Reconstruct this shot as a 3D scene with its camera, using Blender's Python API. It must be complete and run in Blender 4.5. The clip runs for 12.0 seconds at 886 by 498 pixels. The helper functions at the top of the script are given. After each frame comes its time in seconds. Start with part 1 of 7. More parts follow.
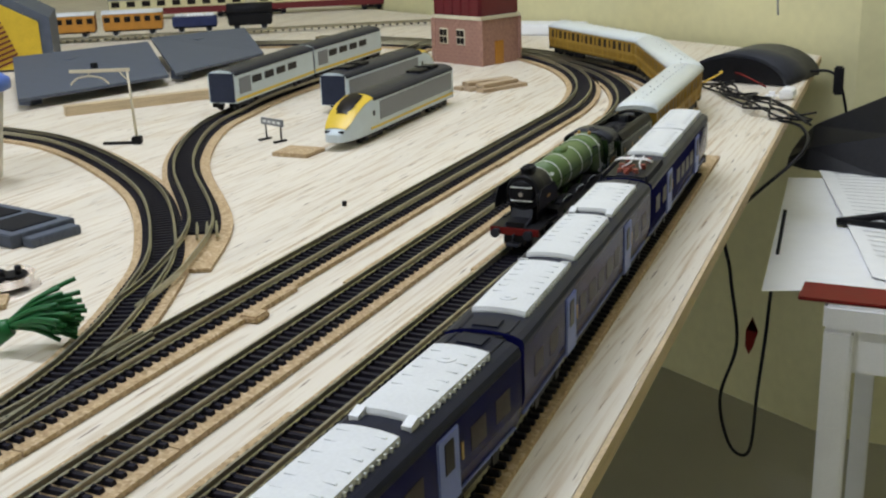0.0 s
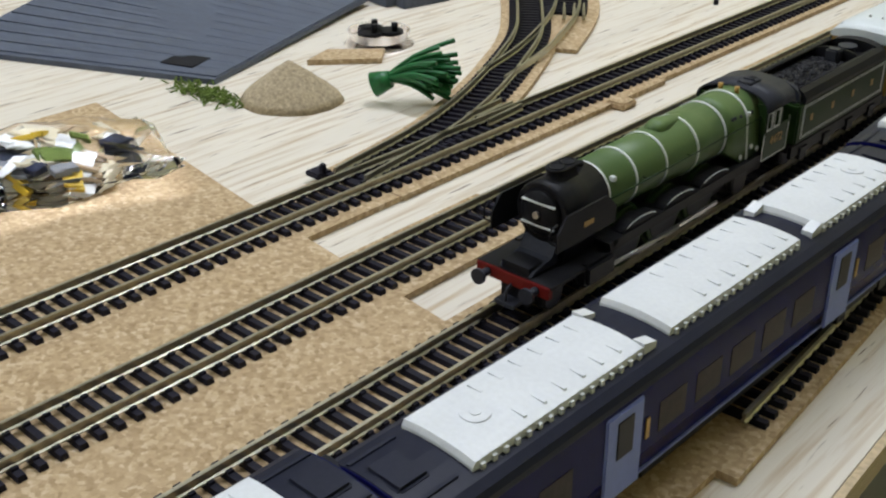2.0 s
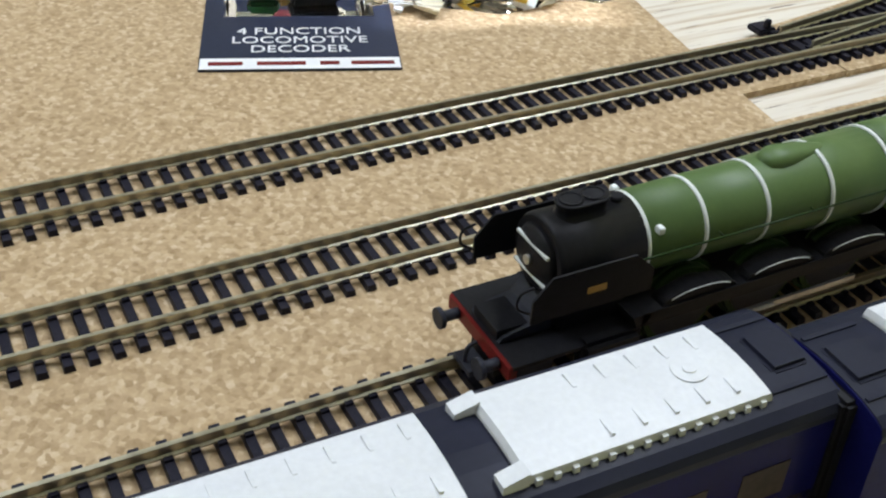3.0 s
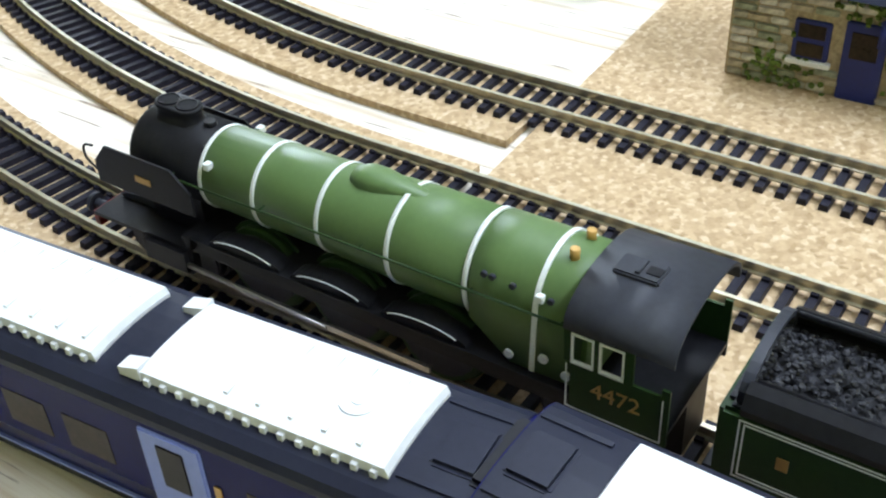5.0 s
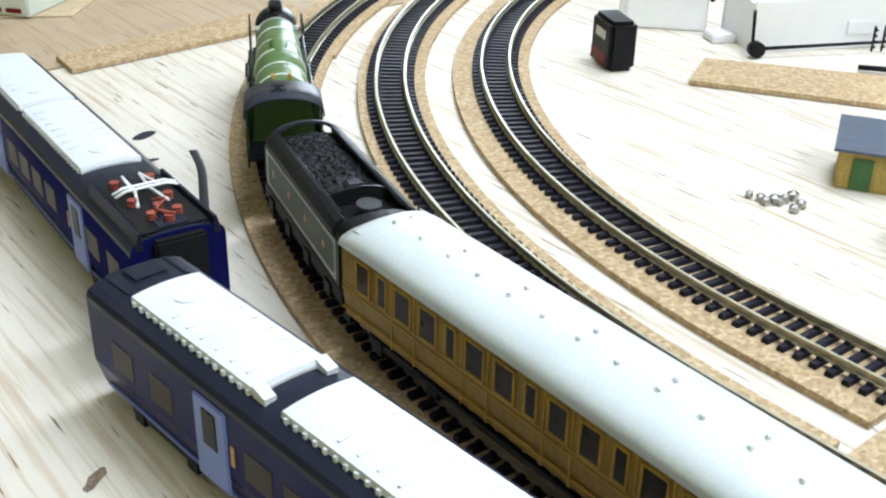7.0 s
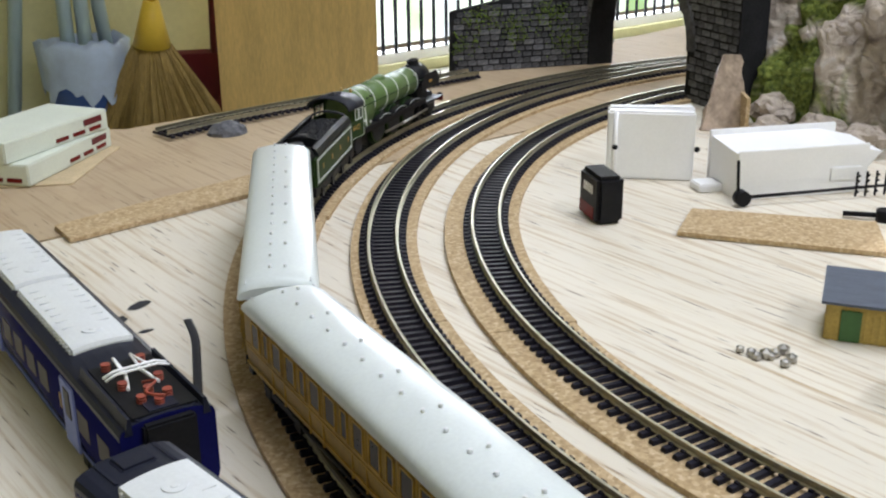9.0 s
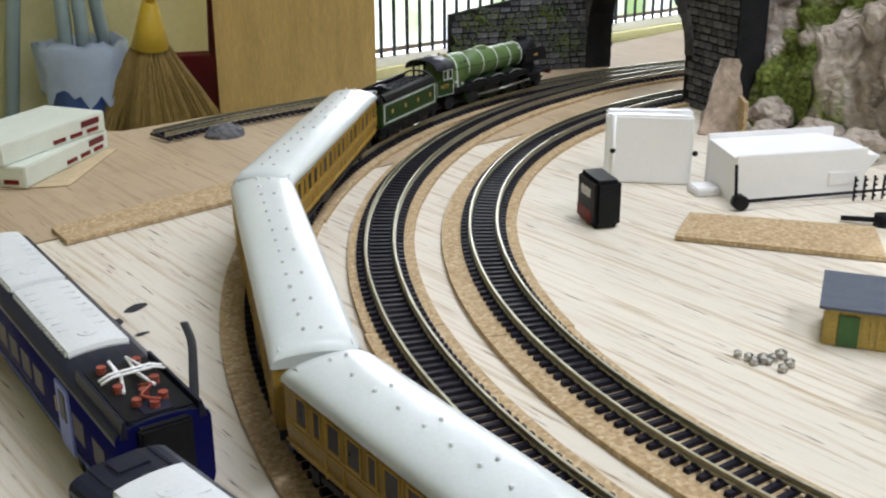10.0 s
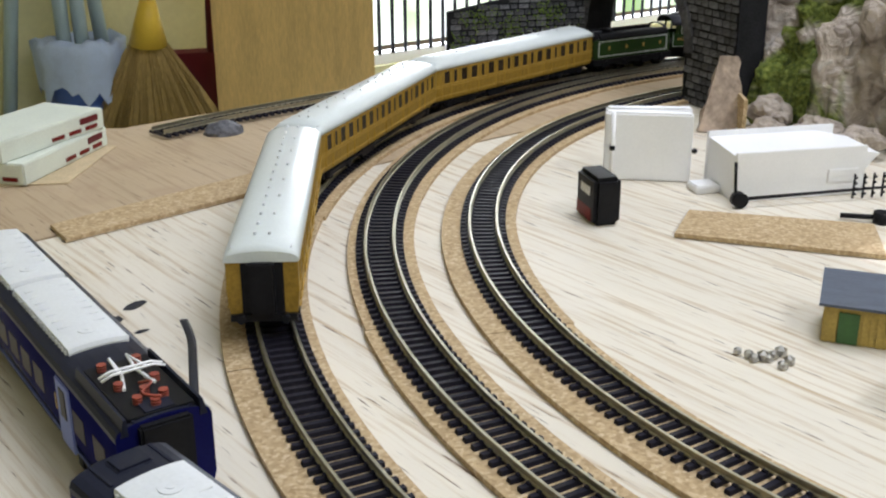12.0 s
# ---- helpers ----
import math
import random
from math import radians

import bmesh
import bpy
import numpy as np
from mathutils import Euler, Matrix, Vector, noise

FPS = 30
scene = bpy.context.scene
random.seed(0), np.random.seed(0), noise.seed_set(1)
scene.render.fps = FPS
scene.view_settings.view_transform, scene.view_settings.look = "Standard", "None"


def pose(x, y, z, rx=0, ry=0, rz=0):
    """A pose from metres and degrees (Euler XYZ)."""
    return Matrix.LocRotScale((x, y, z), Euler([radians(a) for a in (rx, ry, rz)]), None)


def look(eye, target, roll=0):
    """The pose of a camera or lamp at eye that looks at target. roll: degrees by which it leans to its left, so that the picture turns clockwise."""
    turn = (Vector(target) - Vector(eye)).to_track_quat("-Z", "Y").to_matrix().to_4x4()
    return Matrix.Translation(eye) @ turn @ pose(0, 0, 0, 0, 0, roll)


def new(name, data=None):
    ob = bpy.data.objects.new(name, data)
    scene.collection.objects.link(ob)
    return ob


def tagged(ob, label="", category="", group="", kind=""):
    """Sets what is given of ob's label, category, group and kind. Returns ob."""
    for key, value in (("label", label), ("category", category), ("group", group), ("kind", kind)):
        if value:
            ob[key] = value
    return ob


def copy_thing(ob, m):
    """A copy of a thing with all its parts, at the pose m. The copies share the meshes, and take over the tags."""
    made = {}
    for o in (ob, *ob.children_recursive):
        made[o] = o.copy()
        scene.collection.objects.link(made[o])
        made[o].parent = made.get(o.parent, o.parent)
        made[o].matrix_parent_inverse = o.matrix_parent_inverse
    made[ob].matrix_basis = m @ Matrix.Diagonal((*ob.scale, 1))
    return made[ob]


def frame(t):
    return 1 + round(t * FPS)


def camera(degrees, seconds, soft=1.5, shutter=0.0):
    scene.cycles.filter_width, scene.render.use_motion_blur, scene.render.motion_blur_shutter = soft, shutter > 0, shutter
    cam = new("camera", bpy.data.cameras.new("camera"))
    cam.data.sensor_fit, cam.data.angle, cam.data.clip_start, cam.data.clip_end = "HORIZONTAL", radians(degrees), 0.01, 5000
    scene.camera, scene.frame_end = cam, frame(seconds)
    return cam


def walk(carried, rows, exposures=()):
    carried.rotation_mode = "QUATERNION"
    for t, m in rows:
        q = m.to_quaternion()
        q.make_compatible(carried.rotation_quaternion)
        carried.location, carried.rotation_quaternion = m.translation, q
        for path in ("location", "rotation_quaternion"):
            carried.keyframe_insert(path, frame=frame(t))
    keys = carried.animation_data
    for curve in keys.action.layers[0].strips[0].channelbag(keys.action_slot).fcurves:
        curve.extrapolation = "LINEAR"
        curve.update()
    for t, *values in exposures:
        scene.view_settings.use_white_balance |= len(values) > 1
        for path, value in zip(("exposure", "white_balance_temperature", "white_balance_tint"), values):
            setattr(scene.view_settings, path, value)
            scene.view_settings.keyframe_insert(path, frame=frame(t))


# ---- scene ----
cam = camera(43.9, 12.0, soft=2.2)
PATH = [
    (0, (0.2495, -0.1305, 0.2308), (-0.5579, 1.5976, -0.3708), -2.15),
    (0.5, (0.2448, -0.1325, 0.2308), (-0.6293, 1.5477, -0.4119), -1.83),
    (1, (0.2385, -0.1345, 0.2266), (-0.7194, 1.4740, -0.4771), -1.38),
    (1.5, (0.2297, -0.1380, 0.2226), (-0.8188, 1.3662, -0.5761), -0.76),
    (2, (0.2167, -0.1470, 0.2183), (-0.9675, 1.1783, -0.6989), 0.35),
    (2.2, (0.2109, -0.1530, 0.2165), (-1.0294, 1.0826, -0.7504), 0.84),
    (2.5, (0.2048, -0.1622, 0.2166), (-1.1112, 0.9215, -0.8293), 1.22),
    (2.7, (0.1989, -0.1682, 0.2154), (-1.1527, 0.8183, -0.8801), 2.25),
    (4.3, (0.1652, -0.1934, 0.2058), (-1.2270, -0.6632, -1.1511), -1.15),
    (4.5, (0.1633, -0.1977, 0.2049), (-1.1859, -0.8250, -1.1315), -2.21),
    (5, (0.1764, -0.2007, 0.2064), (-1.1233, -1.1262, -0.9980), -3.34),
    (5.5, (0.1921, -0.2156, 0.2072), (-0.9958, -1.3542, -0.9278), -0.79),
    (6, (0.2026, -0.2209, 0.2122), (-0.9752, -1.4704, -0.8131), 0.43),
    (6.5, (0.2005, -0.2200, 0.2195), (-0.9480, -1.5599, -0.7217), 0.56),
    (7, (0.2005, -0.2240, 0.2255), (-0.9090, -1.6108, -0.6941), 1.24),
    (7.5, (0.1987, -0.2221, 0.2389), (-0.9073, -1.6658, -0.5932), -0.21),
    (9.3, (0.1937, -0.2219, 0.2412), (-0.9743, -1.6886, -0.4550), -0.41),
    (10, (0.1932, -0.2228, 0.2411), (-0.9747, -1.6906, -0.4530), -0.30),
    (11, (0.1933, -0.2232, 0.2412), (-0.9749, -1.6897, -0.4549), -0.28),
    (12, (0.1938, -0.2236, 0.2410), (-0.9758, -1.6879, -0.4575), -0.26),
]
walk(cam, [(t, look(eye, target, lean)) for t, eye, target, lean in PATH],
     exposures=((0.0, -0.1, 6500, 13), (2.5, -0.1, 6500, 13), (3.4, 0.35, 6250, 11), (4.3, 0.8, 6000, 10), (6.2, 0.92, 6000, 10), (6.8, 0.82, 6050, 10), (7.6, 0.5, 6200, 11), (8.5, 0.25, 6450, 13), (9.3, 0.18, 6550, 14), (12.0, 0.18, 6550, 14)))

# ---- world and lights ----
world = bpy.data.worlds.new("world")
scene.world = world
world.use_nodes = True
wn = world.node_tree.nodes
sky = wn.new("ShaderNodeTexSky")
sky.sky_type = "NISHITA"
sky.sun_disc = False
sky.sun_elevation, sky.sun_rotation = radians(50), radians(200)
world.node_tree.links.new(sky.outputs[0], wn["Background"].inputs[0])
wn["Background"].inputs[1].default_value = 0.1


def area(name, m, w, h, power, colour):
    d = bpy.data.lights.new(name, "AREA")
    d.shape, d.size, d.size_y, d.energy, d.color = "RECTANGLE", w, h, power, colour
    ob = new(name, d)
    ob.matrix_world = m
    return ob


# fluorescent tubes of the room and daylight in the two window openings
area("tube_light", pose(-0.35, 0.8, 1.60), 1.2, 0.12, 21.0, (0.86, 0.94, 1.06))
area("tube_light", pose(-0.75, -0.6, 1.60), 1.2, 0.12, 17.0, (0.86, 0.94, 1.06))
area("window_daylight", pose(-3.15, -3.842, 0.40, 90, 0, -8), 2.2, 1.8, 125.0, (0.86, 0.95, 1.06))


# ---- materials ----
def mat(name, colour, rough=0.5, metal=0.0, vary=0.12, scale=60.0, bump=0.0, fine=600.0, coat=0.0, stretch=None, dark=None, spec=0.4):
    """A principled material with two scales of colour variation and a fine relief."""
    m = bpy.data.materials.new(name)
    m.use_nodes = True
    n, l = m.node_tree.nodes, m.node_tree.links
    b = n["Principled BSDF"]
    b.inputs["Roughness"].default_value, b.inputs["Metallic"].default_value = rough, metal
    b.inputs["Coat Weight"].default_value = coat
    b.inputs["Specular IOR Level"].default_value = spec
    co = n.new("ShaderNodeTexCoord")
    mp = n.new("ShaderNodeMapping")
    l.new(co.outputs["Object"], mp.inputs[0])
    if stretch:
        mp.inputs["Scale"].default_value = stretch
    a, f = n.new("ShaderNodeTexNoise"), n.new("ShaderNodeTexNoise")
    a.inputs["Scale"].default_value, f.inputs["Scale"].default_value = scale, fine
    a.inputs["Detail"].default_value, f.inputs["Detail"].default_value = 5, 3
    l.new(mp.outputs[0], a.inputs[0])
    l.new(mp.outputs[0], f.inputs[0])
    add = n.new("ShaderNodeMath")
    add.operation = "ADD"
    l.new(a.outputs[0], add.inputs[0])
    l.new(f.outputs[0], add.inputs[1])
    ramp = n.new("ShaderNodeMapRange")
    ramp.inputs["From Min"].default_value, ramp.inputs["From Max"].default_value = 0.7, 1.3
    l.new(add.outputs[0], ramp.inputs[0])
    mix = n.new("ShaderNodeMix")
    mix.data_type = "RGBA"
    lo = dark or tuple(c * (1 - vary) for c in colour)
    hi = colour if dark else tuple(min(1, c * (1 + vary)) for c in colour)
    mix.inputs[6].default_value, mix.inputs[7].default_value = (*lo, 1), (*hi, 1)
    l.new(ramp.outputs[0], mix.inputs[0])
    l.new(mix.outputs[2], b.inputs["Base Color"])
    rr = n.new("ShaderNodeMapRange")
    rr.inputs["To Min"].default_value, rr.inputs["To Max"].default_value = max(0.03, rough - 0.08), min(1, rough + 0.08)
    l.new(a.outputs[0], rr.inputs[0])
    l.new(rr.outputs[0], b.inputs["Roughness"])
    if bump:
        bp = n.new("ShaderNodeBump")
        bp.inputs["Strength"].default_value, bp.inputs["Distance"].default_value = bump, 0.0008
        l.new(add.outputs[0], bp.inputs["Height"])
        l.new(bp.outputs[0], b.inputs["Normal"])
    return m


def ply_mat(name, base, streak, deep, angle, stain=None):
    """Rotary-cut plywood: long pale grain with thin brown streaks and a few short dark checks."""
    m = bpy.data.materials.new(name)
    m.use_nodes = True
    n, l = m.node_tree.nodes, m.node_tree.links
    b = n["Principled BSDF"]
    b.inputs["Roughness"].default_value = 0.62
    co = n.new("ShaderNodeTexCoord")

    def noise_tex(sx, sy, scale, detail, distort=0.0):
        mp = n.new("ShaderNodeMapping")
        mp.inputs["Rotation"].default_value = (0, 0, radians(angle))
        mp.inputs["Scale"].default_value = (sx, sy, 1)
        l.new(co.outputs["Object"], mp.inputs[0])
        t = n.new("ShaderNodeTexNoise")
        t.inputs["Scale"].default_value, t.inputs["Detail"].default_value = scale, detail
        t.inputs["Distortion"].default_value = distort
        l.new(mp.outputs[0], t.inputs[0])
        return t.outputs[0]

    def band(src, a, c):
        r = n.new("ShaderNodeMapRange")
        r.inputs["From Min"].default_value, r.inputs["From Max"].default_value = a, c
        l.new(src, r.inputs[0])
        return r.outputs[0]

    def blend(fac, x, y):
        mx = n.new("ShaderNodeMix")
        mx.data_type = "RGBA"
        l.new(fac, mx.inputs[0])
        for i, v in ((6, x), (7, y)):
            if isinstance(v, tuple):
                mx.inputs[i].default_value = (*v, 1)
            else:
                l.new(v, mx.inputs[i])
        return mx.outputs[2]

    grain = noise_tex(55, 2.0, 5, 6, 0.4)
    wide = noise_tex(6, 0.35, 4, 3)
    checks = noise_tex(170, 9, 3, 2)
    fine = noise_tex(260, 12, 4, 2)
    c = blend(band(wide, 0.35, 0.7), base, tuple(v * 0.9 for v in base))
    c = blend(band(grain, 0.50, 0.72), c, streak)
    c = blend(band(checks, 0.655, 0.72), c, deep)
    c = blend(band(fine, 0.6, 1.0), c, streak)
    if stain:
        c = blend(band(noise_tex(3, 3, 5, 5, 1.5), 0.55, 0.75), c, stain)
    l.new(c, b.inputs["Base Color"])
    bp = n.new("ShaderNodeBump")
    bp.inputs["Strength"].default_value, bp.inputs["Distance"].default_value = 0.35, 0.0004
    l.new(grain, bp.inputs["Height"])
    l.new(bp.outputs[0], b.inputs["Normal"])
    return m


def cork_mat(name):
    """Agglomerated cork: tan granules of many tones with dark specks."""
    m = bpy.data.materials.new(name)
    m.use_nodes = True
    n, l = m.node_tree.nodes, m.node_tree.links
    b = n["Principled BSDF"]
    b.inputs["Roughness"].default_value = 0.8
    co = n.new("ShaderNodeTexCoord")
    v = n.new("ShaderNodeTexVoronoi")
    v.inputs["Scale"].default_value = 520
    l.new(co.outputs["Object"], v.inputs[0])
    t = n.new("ShaderNodeTexNoise")
    t.inputs["Scale"].default_value, t.inputs["Detail"].default_value = 420, 5
    l.new(co.outputs["Object"], t.inputs[0])
    big = n.new("ShaderNodeTexNoise")
    big.inputs["Scale"].default_value = 25
    l.new(co.outputs["Object"], big.inputs[0])
    ramp = n.new("ShaderNodeValToRGB")
    e = ramp.color_ramp.elements
    e[0].position, e[0].color = 0.0, (0.24, 0.15, 0.065, 1)
    e[1].position, e[1].color = 1.0, (0.69, 0.56, 0.38, 1)
    for p, k in ((0.3, (0.39, 0.27, 0.14, 1)), (0.65, (0.51, 0.37, 0.21, 1))):
        q = e.new(p)
        q.color = k
    sep = n.new("ShaderNodeSeparateColor")
    l.new(v.outputs["Color"], sep.inputs[0])
    mx = n.new("ShaderNodeMath")
    mx.operation = "ADD"
    mul = n.new("ShaderNodeMath")
    mul.operation = "MULTIPLY_ADD"
    mul.inputs[1].default_value, mul.inputs[2].default_value = 0.55, -0.08
    l.new(sep.outputs[0], mul.inputs[0])
    mul2 = n.new("ShaderNodeMath")
    mul2.operation = "MULTIPLY"
    mul2.inputs[1].default_value = 0.65
    l.new(t.outputs[0], mul2.inputs[0])
    l.new(mul.outputs[0], mx.inputs[0])
    l.new(mul2.outputs[0], mx.inputs[1])
    l.new(mx.outputs[0], ramp.inputs[0])
    l.new(ramp.outputs[0], b.inputs["Base Color"])
    bp = n.new("ShaderNodeBump")
    bp.inputs["Strength"].default_value, bp.inputs["Distance"].default_value = 0.6, 0.0008
    l.new(mx.outputs[0], bp.inputs["Height"])
    l.new(bp.outputs[0], b.inputs["Normal"])
    return m


def glass_mat(name, colour=(1, 1, 1), rough=0.03):
    m = bpy.data.materials.new(name)
    m.use_nodes = True
    b = m.node_tree.nodes["Principled BSDF"]
    b.inputs["Base Color"].default_value = (*colour, 1)
    b.inputs["Roughness"].default_value, b.inputs["Transmission Weight"].default_value, b.inputs["IOR"].default_value = rough, 1.0, 1.2
    return m


PLY = ply_mat("pale plywood", (0.75, 0.69, 0.585), (0.50, 0.38, 0.24), (0.15, 0.09, 0.055), -20)
OLDPLY = ply_mat("weathered plywood", (0.50, 0.38, 0.25), (0.36, 0.25, 0.15), (0.18, 0.11, 0.06), 90, (0.40, 0.28, 0.18))
PLYEDGE = mat("plywood edge", (0.55, 0.43, 0.27), 0.7, vary=0.25, scale=30, stretch=(1, 1, 40), bump=0.4)
CORK = cork_mat("cork")
SLEEPER = mat("black sleeper plastic", (0.018, 0.017, 0.026), 0.5, vary=0.3, scale=200, spec=0.12)
RAIL = mat("nickel silver rail", (0.44, 0.41, 0.31), 0.34, 0.85, vary=0.15, scale=90)
RAILDARK = mat("tarnished rail side", (0.20, 0.165, 0.11), 0.5, 0.6, vary=0.25, scale=120)
GREEN = mat("apple green paint", (0.100, 0.166, 0.056), 0.40, vary=0.06, scale=40, spec=0.3)
DKGREEN = mat("dark green paint", (0.022, 0.048, 0.014), 0.35, vary=0.08, scale=40, spec=0.12)
BLACK = mat("satin black paint", (0.012, 0.012, 0.014), 0.42, vary=0.2, scale=150, spec=0.12)
DKGREY = mat("dark grey plastic", (0.035, 0.037, 0.046), 0.42, vary=0.12, scale=120, spec=0.12)
WHITELINE = mat("white lining", (0.72, 0.76, 0.74), 0.4, vary=0.05)
RED = mat("signal red paint", (0.16, 0.014, 0.012), 0.4, vary=0.15, spec=0.12)
STEEL = mat("bright steel", (0.45, 0.44, 0.42), 0.3, 0.9, vary=0.15)
BRASS = mat("gilt paint", (0.46, 0.28, 0.08), 0.35, 0.3, vary=0.15)
COAL = mat("coal", (0.03, 0.03, 0.034), 0.35, vary=0.6, scale=500, bump=0.5, spec=0.12)
TEAK = mat("varnished teak paint", (0.31, 0.190, 0.032), 0.42, vary=0.25, scale=90, stretch=(1, 5, 1), spec=0.2)
TEAKLT = mat("pale teak beading", (0.46, 0.285, 0.055), 0.42, vary=0.15, scale=90, spec=0.2)
ROOFWHITE = mat("pale grey carriage roof", (0.64, 0.685, 0.69), 0.33, vary=0.05, scale=30, coat=0.2)
NAVY = mat("navy blue gloss", (0.008, 0.009, 0.078), 0.22, vary=0.12, scale=50, spec=0.06)
LILAC = mat("lilac door paint", (0.21, 0.26, 0.60), 0.4, vary=0.06, scale=60, spec=0.2)
PANEL = mat("light grey roof panel", (0.70, 0.72, 0.74), 0.38, vary=0.05, scale=60, bump=0.05)
SLATE = mat("slate grey roof", (0.020, 0.022, 0.036), 0.32, vary=0.1, scale=60, spec=0.09)
BROWNPANE = mat("brown tinted pane", (0.045, 0.034, 0.030), 0.35, vary=0.35, scale=220, spec=0.12)
WINDOW = mat("dark carriage glazing", (0.016, 0.013, 0.012), 0.3, vary=0.3, spec=0.15)
WINWARM = mat("carriage interior glimpse", (0.028, 0.019, 0.012), 0.3, vary=0.6, scale=250, spec=0.15)
COPPER = mat("copper-red insulator", (0.28, 0.06, 0.04), 0.35, vary=0.2)
YELLOW = mat("yellow nose paint", (0.72, 0.50, 0.05), 0.35, vary=0.06)
PALEBLUE = mat("pale blue-grey body", (0.58, 0.66, 0.70), 0.35, vary=0.05)
MIDGREY = mat("mid grey band", (0.20, 0.21, 0.23), 0.4, vary=0.06)
PLASWHITE = mat("white plastic", (0.90, 0.90, 0.92), 0.4, vary=0.03, scale=30)
WALLPAINT = mat("pale yellow wall", (0.66, 0.62, 0.36), 0.75, vary=0.05, scale=3, fine=60, bump=0.1)
FLOORTILE = mat("grey floor tile", (0.50, 0.49, 0.42), 0.5, vary=0.1, scale=4)
CEIL = mat("white ceiling", (0.80, 0.80, 0.77), 0.8, vary=0.04, scale=4)
STONE = mat("dark grey model stone", (0.085, 0.085, 0.095), 0.75, vary=0.45, scale=70, bump=0.5)
MORTAR = mat("black mortar", (0.02, 0.02, 0.022), 0.85, vary=0.3, spec=0.12)
ROCK = mat("painted plaster rock", (0.40, 0.31, 0.25), 0.42, vary=0.45, scale=22, bump=0.9, fine=160, coat=0.2)
MOSS = mat("grass flock", (0.115, 0.17, 0.03), 0.9, vary=0.5, scale=120, bump=0.9, fine=900)
def hill_mat(name):
    """Glossy painted plaster with patches of grass flock and darker clefts."""
    m = bpy.data.materials.new(name)
    m.use_nodes = True
    n, l = m.node_tree.nodes, m.node_tree.links
    b = n["Principled BSDF"]
    co = n.new("ShaderNodeTexCoord")

    def tex(scale, detail, distort=0.0):
        t = n.new("ShaderNodeTexNoise")
        t.inputs["Scale"].default_value, t.inputs["Detail"].default_value, t.inputs["Distortion"].default_value = scale, detail, distort
        l.new(co.outputs["Object"], t.inputs[0])
        return t.outputs[0]

    def ramp(src, stops):
        r = n.new("ShaderNodeValToRGB")
        e = r.color_ramp.elements
        e[0].position, e[0].color = stops[0][0], (*stops[0][1], 1)
        e[1].position, e[1].color = stops[-1][0], (*stops[-1][1], 1)
        for p, c in stops[1:-1]:
            e.new(p).color = (*c, 1)
        l.new(src, r.inputs[0])
        return r.outputs[0]

    rock = ramp(tex(34, 8, 1.2), [(0.28, (0.15, 0.11, 0.085)), (0.42, (0.40, 0.33, 0.27)), (0.58, (0.54, 0.46, 0.39)), (0.72, (0.66, 0.62, 0.58))])
    grass = ramp(tex(240, 6), [(0.30, (0.045, 0.07, 0.010)), (0.52, (0.15, 0.19, 0.032)), (0.75, (0.28, 0.32, 0.07))])
    patch = tex(9, 5, 0.6)
    f = n.new("ShaderNodeMapRange")
    f.inputs["From Min"].default_value, f.inputs["From Max"].default_value = 0.52, 0.57
    l.new(patch, f.inputs[0])
    mx = n.new("ShaderNodeMix")
    mx.data_type = "RGBA"
    l.new(f.outputs[0], mx.inputs[0])
    l.new(rock, mx.inputs[6])
    l.new(grass, mx.inputs[7])
    l.new(mx.outputs[2], b.inputs["Base Color"])
    rr = n.new("ShaderNodeMapRange")
    rr.inputs["To Min"].default_value, rr.inputs["To Max"].default_value = 0.30, 0.95
    l.new(f.outputs[0], rr.inputs[0])
    l.new(rr.outputs[0], b.inputs["Roughness"])
    bp = n.new("ShaderNodeBump")
    bp.inputs["Strength"].default_value, bp.inputs["Distance"].default_value = 1.0, 0.010
    l.new(tex(75, 8, 1.0), bp.inputs["Height"])
    l.new(bp.outputs[0], b.inputs["Normal"])
    return m


HILL = hill_mat("painted hillside")
LEAF = mat("green plastic leaf", (0.012, 0.13, 0.035), 0.4, vary=0.25, scale=200)
SAND = mat("sand", (0.42, 0.34, 0.22), 0.9, vary=0.3, scale=400, bump=0.8)
RUINGREY = mat("blue-grey card", (0.085, 0.10, 0.135), 0.6, vary=0.25, scale=60, stretch=(1, 6, 1))
PAPER = mat("printed white paper", (0.80, 0.81, 0.82), 0.7, vary=0.03)
CARDBLUE = mat("dark slate printed card", (0.028, 0.034, 0.06), 0.4, vary=0.12, scale=30, spec=0.12)
BRICK = mat("pink brick", (0.36, 0.20, 0.155), 0.75, vary=0.25, scale=200, bump=0.3)
CREAM = mat("cream plaster card", (0.66, 0.60, 0.45), 0.7, vary=0.1)
WOODYEL = mat("varnished yellow plywood door", (0.62, 0.42, 0.16), 0.38, vary=0.18, scale=5, stretch=(6, 6, 0.8), fine=60, coat=0.2)
DOORBLUE = mat("dark blue door paint", (0.012, 0.022, 0.16), 0.45, vary=0.12, scale=60)
BINBLUE = mat("blue plastic bin", (0.07, 0.15, 0.50), 0.4, vary=0.1, scale=15)
BAGPALE = mat("thin pale blue plastic bag", (0.50, 0.60, 0.82), 0.4, vary=0.15, scale=20, bump=0.4)
STRAW = mat("straw broom fibre", (0.38, 0.26, 0.09), 0.7, vary=0.35, scale=40, stretch=(6, 6, 1), bump=0.4)
HANDLEY = mat("yellow plastic handle", (0.75, 0.50, 0.06), 0.4, vary=0.05)
MAROON = mat("maroon plastic", (0.13, 0.015, 0.02), 0.4, vary=0.1)
LADDER = mat("pale blue ladder paint", (0.42, 0.54, 0.60), 0.45, vary=0.06, scale=20)
